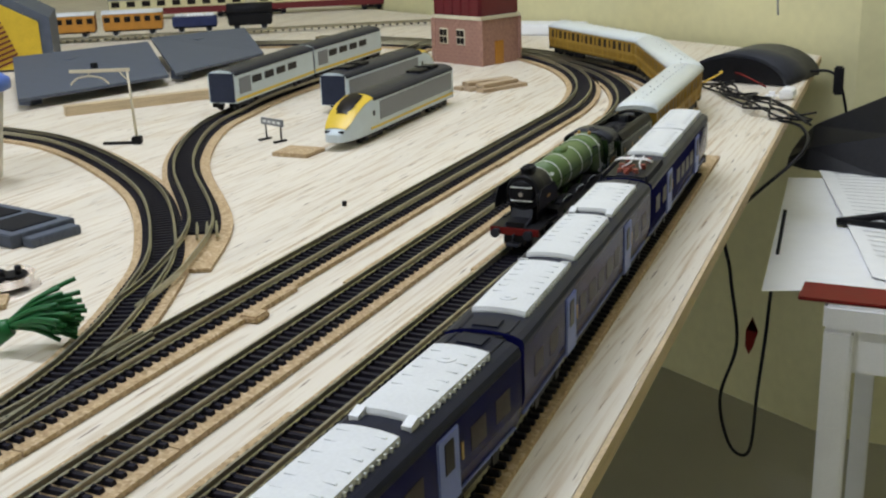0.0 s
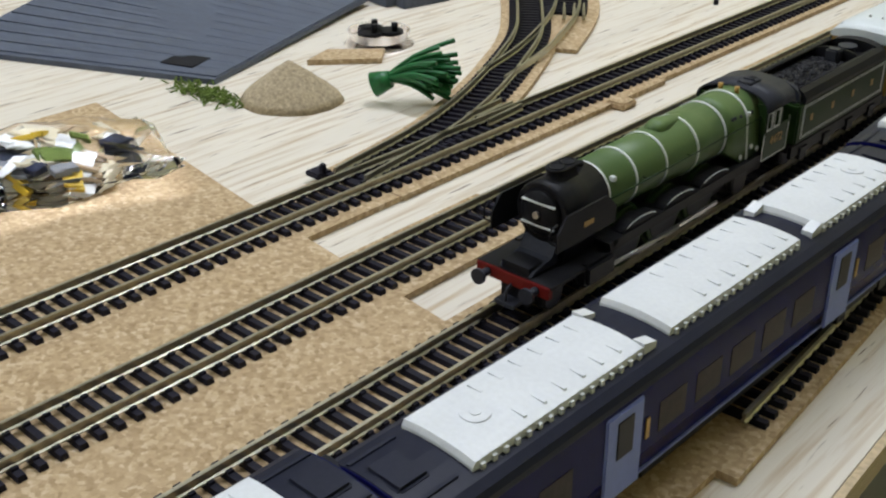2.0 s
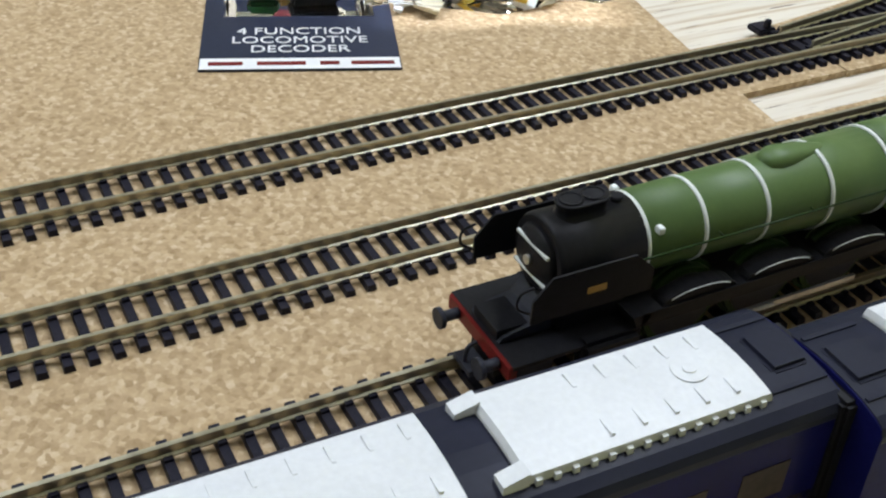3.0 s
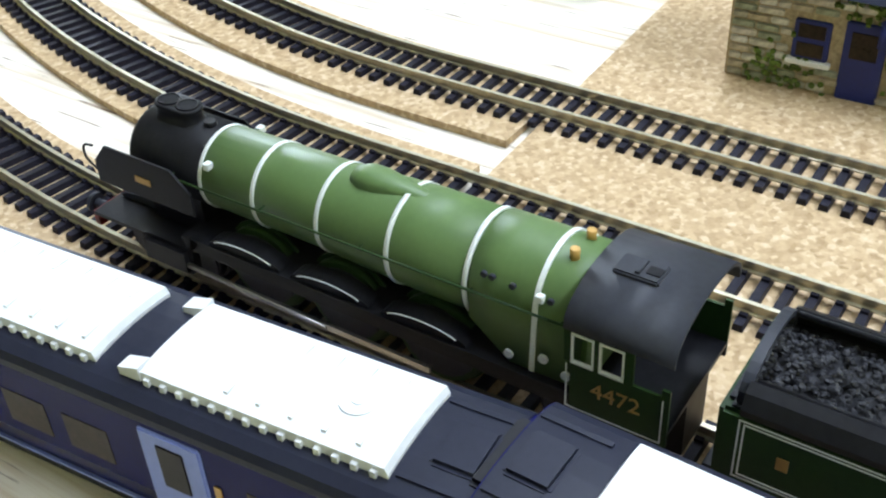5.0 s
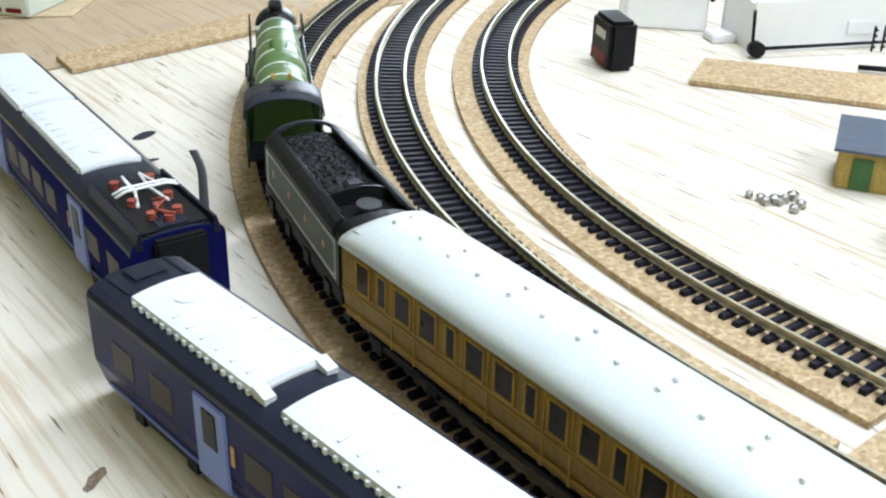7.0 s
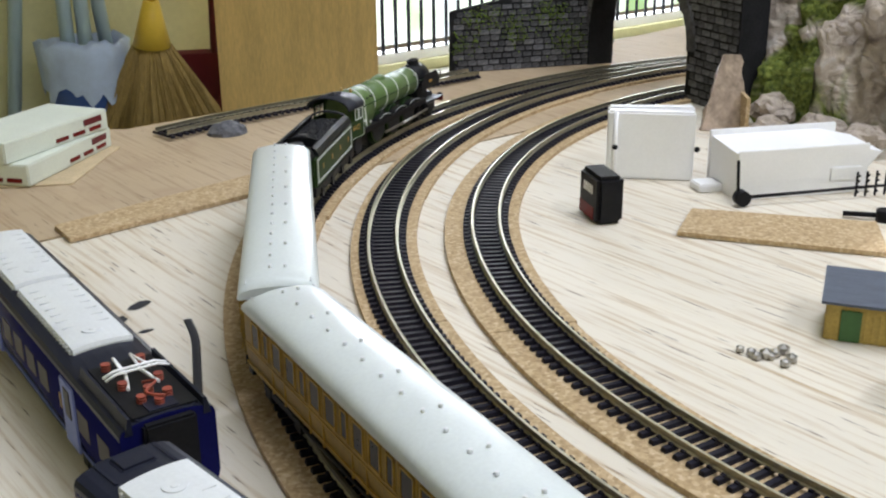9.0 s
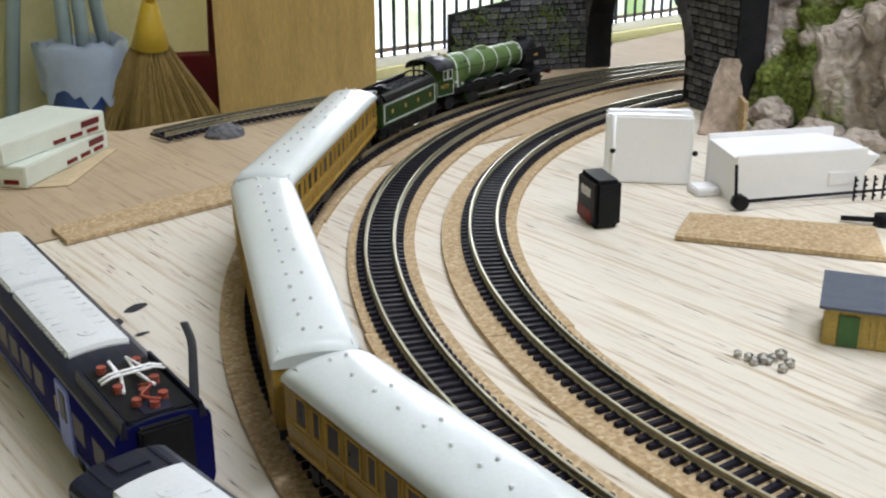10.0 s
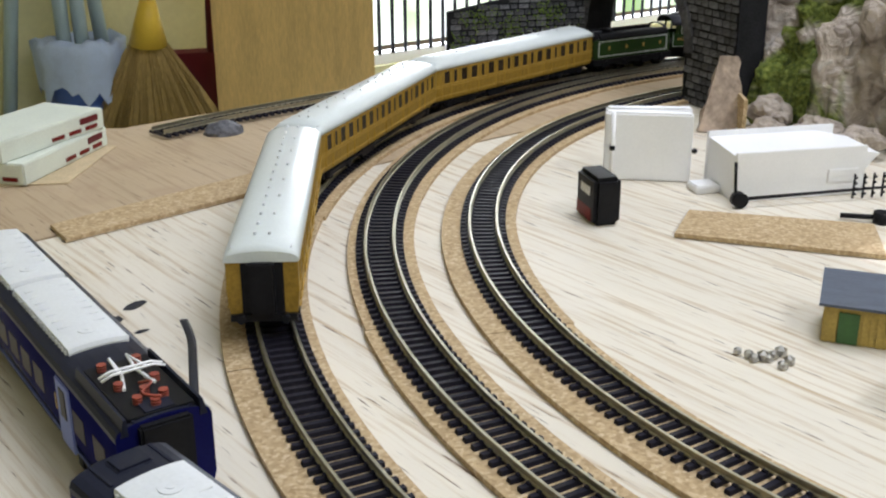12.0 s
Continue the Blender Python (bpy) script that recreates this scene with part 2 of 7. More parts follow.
CLEAR = glass_mat("clear plastic")
FROST = glass_mat("cloudy plastic tub", (0.92, 0.88, 0.82), 0.35)
BOXGREEN = mat("pale printed box", (0.66, 0.70, 0.62), 0.55, vary=0.08, scale=30)
YELGREY = mat("yellow ribbed shed side", (0.62, 0.42, 0.03), 0.5, vary=0.12)
NAVYCOACH = mat("old coach blue", (0.02, 0.03, 0.10), 0.4, vary=0.15)
ORANGE = mat("orange-brown wagon", (0.45, 0.20, 0.03), 0.45, vary=0.15)
CREAMCOACH = mat("cream coach side", (0.60, 0.55, 0.32), 0.45, vary=0.06)


# ---- mesh helpers ----
def V(*a):
    return Vector(a)


def box(bm, x0, x1, y0, y1, z0, z1, m=None):
    vs = [bm.verts.new(V(x, y, z)) for z in (z0, z1) for y in (y0, y1) for x in (x0, x1)]
    if m is not None:
        for v in vs:
            v.co = m @ v.co
    for q in ((0, 2, 3, 1), (4, 5, 7, 6), (0, 1, 5, 4), (2, 6, 7, 3), (0, 4, 6, 2), (1, 3, 7, 5)):
        bm.faces.new([vs[i] for i in q])
    return vs


def bbox(bm, x0, x1, y0, y1, z0, z1, r, m=None):
    """A box with chamfered edges."""
    b = bmesh.new()
    box(b, x0, x1, y0, y1, z0, z1)
    bmesh.ops.bevel(b, geom=b.edges[:], offset=r, segments=2, affect="EDGES")
    join(bm, b, m)


def join(bm, other, m=None):
    mp = {}
    for v in other.verts:
        mp[v] = bm.verts.new(m @ v.co if m is not None else v.co)
    for f in other.faces:
        g = bm.faces.new([mp[v] for v in f.verts])
        g.smooth = f.smooth
    other.free()


def loft(bm, rings, closed=True, caps=True, smooth=False):
    """Skin rows of points; every row has the same number of points."""
    rows = [[bm.verts.new(V(*p)) for p in r] for r in rings]
    n = len(rows[0])
    for a, b in zip(rows, rows[1:]):
        for i in range(n if closed else n - 1):
            f = bm.faces.new((a[i], a[(i + 1) % n], b[(i + 1) % n], b[i]))
            f.smooth = smooth
    if caps and closed:
        bm.faces.new(rows[0][::-1])
        bm.faces.new(rows[-1])
    return rows


def cyl(bm, a, b, r, r2=None, n=12, smooth=True, caps=True):
    a, b = V(*a), V(*b)
    d = (b - a).normalized()
    u = d.orthogonal().normalized()
    w = d.cross(u)
    r2 = r if r2 is None else r2
    ring = lambda c, q: [tuple(c + q * (math.cos(k) * u + math.sin(k) * w)) for k in (2 * math.pi * i / n for i in range(n))]
    loft(bm, [ring(a, r), ring(b, r2)], True, caps, smooth)


def tube(bm, pts, r, n=6):
    pts = [V(*p) for p in pts]
    rings = []
    for i, p in enumerate(pts):
        d = (pts[min(i + 1, len(pts) - 1)] - pts[max(i - 1, 0)]).normalized()
        u = d.cross(V(0.13, 0.31, 0.94)).normalized()
        w = d.cross(u)
        rings.append([tuple(p + r * (math.cos(k) * u + math.sin(k) * w)) for k in (2 * math.pi * j / n for j in range(n))])
    loft(bm, rings, True, True, True)


def spline(pts, n=8):
    """A smooth way through a few points."""
    out, p = [], [V(*q) for q in pts]
    for i in range(len(p) - 1):
        a, b, c, d = p[max(i - 1, 0)], p[i], p[i + 1], p[min(i + 2, len(p) - 1)]
        for k in range(n):
            t = k / n
            out.append(0.5 * (2 * b + (c - a) * t + (2 * a - 5 * b + 4 * c - d) * t * t + (3 * b - a - 3 * c + d) * t ** 3))
    return [tuple(q) for q in out] + [tuple(p[-1])]


def finish(bm, name, material):
    bmesh.ops.recalc_face_normals(bm, faces=bm.faces[:])
    me = bpy.data.meshes.new(name)
    bm.to_mesh(me)
    bm.free()
    for k in material if isinstance(material, (list, tuple)) else [material]:
        me.materials.append(k)
    return me


def part(name, bm, material, parent, label=""):
    ob = new(name, finish(bm, name, material))
    ob.parent = parent
    if label:
        ob["label"] = label
    return ob


def thing(name, label, category, m=None, group="", kind=""):
    ob = new(name)
    ob.empty_display_size = 0.01
    if m is not None:
        ob.matrix_world = m
    return tagged(ob, label, category, group, kind)


def solid(name, bm, material, label, category="", m=None, group="", kind=""):
    ob = new(name, finish(bm, name, material))
    if m is not None:
        ob.matrix_world = m
    return tagged(ob, label, category, group, kind)


def words(text, size, material, parent, m, depth=0.0002, align="CENTER", name="lettering", label=""):
    c = bpy.data.curves.new(name, "FONT")
    c.body, c.size, c.extrude, c.align_x = text, size, depth, align
    tmp = bpy.data.objects.new(name, c)
    scene.collection.objects.link(tmp)
    me = bpy.data.meshes.new_from_object(tmp.evaluated_get(bpy.context.evaluated_depsgraph_get()))
    bpy.data.objects.remove(tmp)
    me.materials.clear()
    me.materials.append(material)
    ob = new(name, me)
    ob.parent = parent
    ob.matrix_local = m
    if label:
        ob["label"] = label
    return ob


# ---- plan of the tracks ----
RZ = 0.0095            # top of rail
# per track: south bend (start, radius) and north bend (start, radius)
BENDS = {0.0: (-0.4125, 0.6228, 0.925, 0.62), -0.067: (-0.407, 0.5936, 0.95, 0.59), -0.1335: (-0.4177, 0.4965, 1.0, 0.60)}


def oval(x0, s):
    """Place and heading at s metres along a track; s = -y on the straight, southward."""
    ys, rs, yn, rn = BENDS[x0]
    if s < -yn:
        a = (-yn - s) / rn
        return x0 - rn + rn * math.cos(a), yn + rn * math.sin(a), a
    if s > -ys:
        a = (s + ys) / rs
        return x0 - rs + rs * math.cos(a), ys - rs * math.sin(a), -a
    return x0, -s, 0.0


# ---- room ----
def slab(name, x0, x1, y0, y1, z0, z1, material, label, kind="structure"):
    bm = bmesh.new()
    box(bm, x0, x1, y0, y1, z0, z1)
    return solid(name, bm, material, label, kind=kind)


FLOOR = -0.60
slab("floor", -4.6, 1.9, -3.712, 4.55, FLOOR - 0.1, FLOOR, FLOORTILE, "pale grey tiled room floor")
slab("ceiling", -4.6, 1.9, -3.712, 4.55, 1.70, 1.80, CEIL, "plain white ceiling")
bm = bmesh.new()
loft(bm, [[(x, y, z) for x, y in ((0.13, 1.545), (1.8, 1.545), (1.8, 4.5), (-4.5, 4.5), (-4.5, 4.23))] for z in (FLOOR, 1.70)])
solid("wall_north", bm, WALLPAINT, "pale yellow painted wall", kind="structure")
slab("wall_east", 1.65, 1.80, -3.592, 4.5, FLOOR, 1.70, WALLPAINT, "pale yellow painted wall")
slab("wall_west", -4.60, -4.45, -3.592, 4.5, FLOOR, 1.70, WALLPAINT, "pale yellow painted wall")
# south wall with two openings: below the sill, above the head, and piers
SY = -3.592
for i, (a, b, c, d) in enumerate(((-4.45, -4.25, FLOOR, 1.70), (-4.25, -2.10, FLOOR, -0.56), (-4.25, -2.10, 1.40, 1.70), (-2.10, 1.65, FLOOR, 1.70))):
    slab("wall_south_%d" % (i + 1), a, b, SY - 0.12, SY, c, d, WALLPAINT, "pale yellow painted wall with a barred window")
win = thing("window_1", "barred metal-framed window with bright daylight outside", "", pose(0, SY - 0.06, 0), kind="structure")
bm = bmesh.new()
for a, b, c, d in ((-4.25, -2.10, -0.56, -0.52), (-4.25, -2.10, 1.36, 1.40), (-4.25, -4.20, -0.52, 1.36), (-2.15, -2.10, -0.52, 1.36), (-3.42, -3.28, -0.52, 1.36)):
    box(bm, a, b, -0.03, 0.03, c, d)
part("window_frame", bm, PLASWHITE, win)
bar = None
for i in range(34):
    x = -4.16 + i * 0.061
    if -3.44 < x < -3.26:
        continue
    if bar is None:
        bm = bmesh.new()
        cyl(bm, (0, 0.045, -0.52), (0, 0.045, 1.36), 0.008, n=6)
        bar = part("bar", bm, DKGREY, win)
        bar.location.x = x
    else:
        o = bar.copy()
        scene.collection.objects.link(o)
        o.location.x = x
bm = bmesh.new()
box(bm, -9.5, 0.5, -6.05, -6.0, -1.0, 3.5)
d = bpy.data.materials.new("daylit garden")
d.use_nodes = True
nn, ll = d.node_tree.nodes, d.node_tree.links
co, tx, rp = nn.new("ShaderNodeTexCoord"), nn.new("ShaderNodeTexNoise"), nn.new("ShaderNodeValToRGB")
tx.inputs["Scale"].default_value, tx.inputs["Detail"].default_value = 2.2, 4
el = rp.color_ramp.elements
el[0].position, el[0].color = 0.36, (0.25, 0.42, 0.12, 1)
el[1].position, el[1].color = 0.62, (0.85, 0.92, 1.0, 1)
q = el.new(0.48)
q.color = (0.70, 0.82, 0.62, 1)
ll.new(co.outputs["Object"], tx.inputs[0])
ll.new(tx.outputs[0], rp.inputs[0])
ll.new(rp.outputs[0], nn["Principled BSDF"].inputs["Emission Color"])
nn["Principled BSDF"].inputs["Emission Strength"].default_value = 1.5
solid("backdrop", bm, d, "blurred bright garden beyond the window", kind="structure")

# ---- layout board ----
RIM = ((0.077, 1.55), (0.125, 0.308), (0.151, -0.543), (0.162, -0.902))   # the board's long free edge
bm = bmesh.new()
loft(bm, [[(x, y, z) for x, y in RIM[::-1] + ((-2.2, 2.88), (-2.2, -0.942))] for z in (-0.010, 0.0)])
solid("layout_board", bm, PLY, "pale plywood baseboard with open brown grain", kind="structure")
bm = bmesh.new()
loft(bm, [[(x, y, z) for x, y in ((0.184, -0.904), (-2.2, -0.944), (-2.2, -1.342), (-0.86, -1.182), (-0.43, -1.157), (-0.18, -1.150), (-0.10, -1.217), (0.184, -1.362))] for z in (-0.010, 0.0005)])
solid("layout_board_old", bm, OLDPLY, "brown weathered plywood board, worn and dusty", kind="structure")
bm = bmesh.new()
loft(bm, [[(x + a, y, z) for a, z in ((0.0002, -0.0105), (0.003, -0.0105), (0.003, -0.0004), (0.0002, -0.0004))] for x, y in RIM])
solid("board_edge_strip", bm, PLYEDGE, "raw sawn plywood edge", kind="structure")
bm = bmesh.new()
for y in (1.4, 0.6, -0.3, -1.05):
    box(bm, -1.45, 0.02, y - 0.02, y + 0.02, -0.075, -0.0106)
for x, y in ((-1.3, 1.4), (-1.3, -1.05), (-0.60, 1.4), (-0.60, -1.05)):
    box(bm, x - 0.02, x + 0.02, y - 0.02, y + 0.02, FLOOR, -0.075)
solid("trestle", bm, PLYEDGE, "softwood frame and legs under the baseboard", kind="structure")

# cork sheet in the middle with slightly slanting ends
bm = bmesh.new()
ring = [(0.100, 0.112), (-0.020, 0.120), (-0.160, 0.138), (-0.330, 0.166), (-0.330, -0.373), (-0.10, -0.367), (0.045, -0.363), (0.045, -0.10), (0.098, -0.05)]
loft(bm, [[(x, y, z) for x, y in ring] for z in (0.0002, 0.0032)])
solid("cork_sheet", bm, CORK, "tan granulated cork sheet laid on plywood", "cork sheet")


def ribbon(bm, way, w0, w1, z0, z1):
    """A strip of rectangular section along (x, y, heading) rows."""
    rings = []
    for x, y, a in way:
        nx, ny = math.cos(a), math.sin(a)
        rings.append([(x + w * nx, y + w * ny, z) for w, z in ((w0, z0), (w1, z0), (w1, z1), (w0, z1))])
    loft(bm, rings)


def stations(x0, s0, s1, step):
    n = max(1, round((s1 - s0) / step))
    return [oval(x0, s0 + (s1 - s0) * i / n) for i in range(n + 1)]


def rail_on(bm, way, off):
    """Flat-bottomed rail section: foot, web and head."""
    prof = ((-0.0011, 0.0056), (0.0011, 0.0056), (0.0011, 0.0062), (0.0004, 0.0066), (0.0004, 0.0079), (0.0007, 0.0083), (0.0007, 0.0095), (-0.0007, 0.0095), (-0.0007, 0.0083), (-0.0004, 0.0079), (-0.0004, 0.0066), (-0.0011, 0.0062))
    rings = []
    for x, y, a in way:
        nx, ny = math.cos(a), math.sin(a)
        rings.append([(x + (off + w) * nx, y + (off + w) * ny, z) for w, z in prof])
    loft(bm, rings)


SLEEPER_MESH = None


def sleeper_mesh():
    global SLEEPER_MESH
    if SLEEPER_MESH is None:
        bm = bmesh.new()
        box(bm, -0.015, 0.015, -0.00165, 0.00165, 0.0, 0.0022)
        for v in bm.verts:
            if v.co.z > 0.001:
                v.co.y *= 0.82
                v.co.x *= 0.985
        for s in (-1, 1):   # moulded chairs each side of the rail
            for k in (-1, 1):
                c = s * 0.0089 + k * 0.00165
                box(bm, c - 0.0007, c + 0.0007, -0.0012, 0.0012, 0.0021, 0.0031)
        SLEEPER_MESH = finish(bm, "sleeper", SLEEPER)
    return SLEEPER_MESH


def track(ways, sleepers, label, near=None):
    """ways: centre lines as (x, y, heading) rows; sleepers: places; near(x, y): built one by one."""
    t = thing("railway_track", label, "track", kind="structure")
    for w in ways:
        for off in (-0.0089, 0.0089):
            bm = bmesh.new()
            rail_on(bm, w, off)
            part("rail", bm, RAIL, t)
    joined = bmesh.new()
    n = 0
    me = sleeper_mesh()
    rng = random.Random(7)
    for x, y, a in sleepers:
        m = Matrix.Translation((x, y, 0.0032)) @ Matrix.Rotation(a + radians(rng.uniform(-0.6, 0.6)), 4, "Z")
        if n < 300 and near and near(x, y):
            o = new("sleeper", me)
            o.parent = t
            o.matrix_local = m
            n += 1
        else:
            b = bmesh.new()
            b.from_mesh(me)
            join(joined, b, m)
    if len(joined.verts):
        o = part("sleepers_far", joined, SLEEPER, t)
        o["kind"] = "stuff"
    return t


PITCH = 0.0070
for x0, s0, s1, lab in ((0.0, -2.3, 2.35, "outer oval track with black sleepers on cork"), (-0.067, -2.25, 2.2, "middle oval track with black sleepers on cork"), (-0.1335, -2.0, 1.75, "inner oval track with black sleepers on cork")):
    n = int((s1 - s0) / PITCH)
    track([stations(x0, s0, s1, 0.012)], [oval(x0, s0 + (i + 0.5) * PITCH) for i in range(n)], lab, lambda x, y: -1.02 < y < 0.62)
    # cork underlay outside the sheet, a little wider than the sleepers and uneven
    rng = random.Random(3)
    for a, b in ((s0, -0.115), (0.372, s1)):
        cuts = [a]
        while cuts[-1] < b:
            cuts.append(min(b, cuts[-1] + rng.uniform(0.22, 0.42)))
        for c, d in zip(cuts, cuts[1:]):
            bm = bmesh.new()
            out, inn = rng.uniform(0.0185, 0.0225), rng.uniform(0.0185, 0.0225)
            if x0 > -0.01 and c > 0.3:
                out = 0.028
            if x0 < -0.1 and c > 0.3:
                out = 0.027
            ribbon(bm, stations(x0, c + 0.0004, d - 0.0004, 0.015), -inn, out, 0.0002, 0.0031)
            solid("cork_strip", bm, CORK, "tan cork underlay strip beneath the track", "cork strip", group="cork underlay strips")


# siding under the blue train, ending in bare rail ends
LEAN = 0.0525   # the siding closes in on the oval northwards


def siding(y):
    return 0.087 - LEAN * (y - 0.132)


track([[(siding(y), y, math.atan(LEAN)) for y in (0.134, 0.35, 0.57, 0.79)]], [(siding(0.14 + i * PITCH), 0.14 + i * PITCH, math.atan(LEAN)) for i in range(92)], "siding track with open rail ends", lambda x, y: True)
bm = bmesh.new()
ribbon(bm, [(siding(y), y, math.atan(LEAN)) for y in (0.110, 0.40, 0.63, 0.856)], -0.019, 0.019, 0.0002, 0.0031)
solid("cork_strip", bm, CORK, "tan cork underlay strip beneath the siding", "cork strip", group="cork underlay strips")


def along(pts, step):
    """Evenly spaced (x, y, heading) rows on a smooth curve through a few points."""
    c = [V(*p, 0) for p in pts]
    fine = [V(*q) for q in spline([tuple(q) for q in c], 24)]
    out, need = [], 0.0
    for a, b in zip(fine, fine[1:]):
        d = (b - a).length
        h = math.atan2(-(b.x - a.x), b.y - a.y)
        while need <= d:
            p = a.lerp(b, need / d)
            out.append((p.x, p.y, h))
            need += step
        need -= d
    return out


BR_W = [(-0.140, 0.185), (-0.157, 0.277), (-0.197, 0.377), (-0.251, 0.468), (-0.374, 0.600), (-0.559, 0.718), (-0.700, 0.757), (-0.95, 0.775)]
BR_E = [(-0.185, 0.345), (-0.209, 0.426), (-0.261, 0.527), (-0.373, 0.654), (-0.430, 0.735), (-0.481, 0.833), (-0.506, 0.92), (-0.535, 1.10), (-0.548, 1.60)]
track([along(BR_W, 0.010)], along(BR_W, PITCH), "curved branch track leaving through a turnout", lambda x, y: x > -0.45)
track([along(BR_E, 0.010)], [q for q in along(BR_E, PITCH) if q[1] > 0.50], "second branch track towards the carriage sidings", lambda x, y: y < 0.9)
for way, lo, hi in ((BR_W, -0.021, 0.021), (BR_E[1:], -0.020, 0.024)):
    bm = bmesh.new()
    ribbon(bm, along(way, 0.015), lo, hi, 0.0002 if way is BR_W else 0.0004, 0.0030 if way is BR_W else 0.00295)
    solid("cork_strip", bm, CORK, "tan cork underlay strip following the branch", "cork strip", group="cork underlay strips")
# check rails and closing blades of the two turnouts
for k, (cx, cy, h) in enumerate(((-0.145, 0.300, 4), (-0.236, 0.500, 36))):
    t = thing("track_turnout", "turnout blades and check rails between two tracks", "turnout", kind="structure")
    for off, dx in ((-0.0071, 0.0), (0.0071, 0.0), (0.0, 0.003)):
        bm = bmesh.new()
        hh = radians(h)
        rail_on(bm, [(cx - math.sin(hh) * q + dx * q * 8, cy + math.cos(hh) * q, hh) for q in (-0.016, 0.0, 0.016)], off)
        part("check_rail", bm, RAIL, t)
bm = bmesh.new()
bbox(bm, -0.163, -0.153, 0.176, 0.186, 0.0033, 0.0062, 0.0008)
bbox(bm, -0.1565, -0.1535, 0.1795, 0.1825, 0.006, 0.0105, 0.0006)
solid("point_lever", bm, SLEEPER, "small black plastic point lever beside the track", "point lever")
# far siding behind the sheds, parallel with the wall, and the loose length at the south end
track([along([(-1.75, 1.19), (-1.2, 1.55), (-0.62, 1.93)], 0.02)], along([(-1.75, 1.19), (-1.2, 1.55), (-0.62, 1.93)], 0.014), "far siding track along the wall")
track([along([(-0.190, -1.096), (-0.29, -1.110), (-0.56, -1.117)], 0.01)], along([(-0.192, -1.096), (-0.29, -1.110), (-0.56, -1.117)], PITCH), "loose length of track lying on the old board", lambda x, y: True)


# ---- rolling stock ----
def body_profile(w, z0, z1, zt, n=5, tumble=0.0):
    """Half-round roofed section from sill z0, eaves z1, to the crown zt."""
    p = [(-w + tumble, z0), (-w, z0 + 0.3 * (z1 - z0)), (-w, z1)]
    for i in range(1, 2 * n):
        a = math.pi * i / (2 * n)
        p.append((-w * math.cos(a), z1 + (zt - z1) * math.sin(a) ** 0.8))
    return p + [(w, z1), (w, z0 + 0.3 * (z1 - z0)), (w - tumble, z0)]


def roof_y(w, z1, zt, x):
    a = math.acos(max(-1, min(1, -x / w)))
    return z1 + (zt - z1) * math.sin(a) ** 0.8


def wheelset(parent, y, r, material=BLACK, name="wheel"):
    out = []
    for s in (-1, 1):
        bm = bmesh.new()
        cyl(bm, (s * 0.0072, 0, 0), (s * 0.0099, 0, 0), r, n=20)
        cyl(bm, (s * 0.0066, 0, 0), (s * 0.0074, 0, 0), r * 1.09, n=20)
        w = part(name, bm, material, parent)
        w.location = (0, y, r)
        bm = bmesh.new()
        cyl(bm, (s * 0.0098, 0, 0), (s * 0.0104, 0, 0), r * 0.86, n=20)
        part("rim", bm, DKGREY, w)
        out.append(w)
    return out


def bogie(parent, y, r=0.0062, half=0.0165, wide=0.0145):
    ws = []
    bm = bmesh.new()
    for s in (-1, 1):
        bbox(bm, s * wide - 0.0012, s * wide + 0.0012, y - half - 0.006, y + half + 0.006, 0.0045, 0.0085, 0.0004)
        for k in (-1, 1):
            box(bm, s * wide - 0.0018, s * wide + 0.0018, y + k * half - 0.003, y + k * half + 0.003, 0.003, 0.0085)
    box(bm, -0.006, 0.006, y - 0.006, y + 0.006, 0.006, 0.0115)
    part("bogie", bm, BLACK, parent)
    for k in (-1, 1):
        ws += wheelset(parent, y + k * half, r)
    return ws


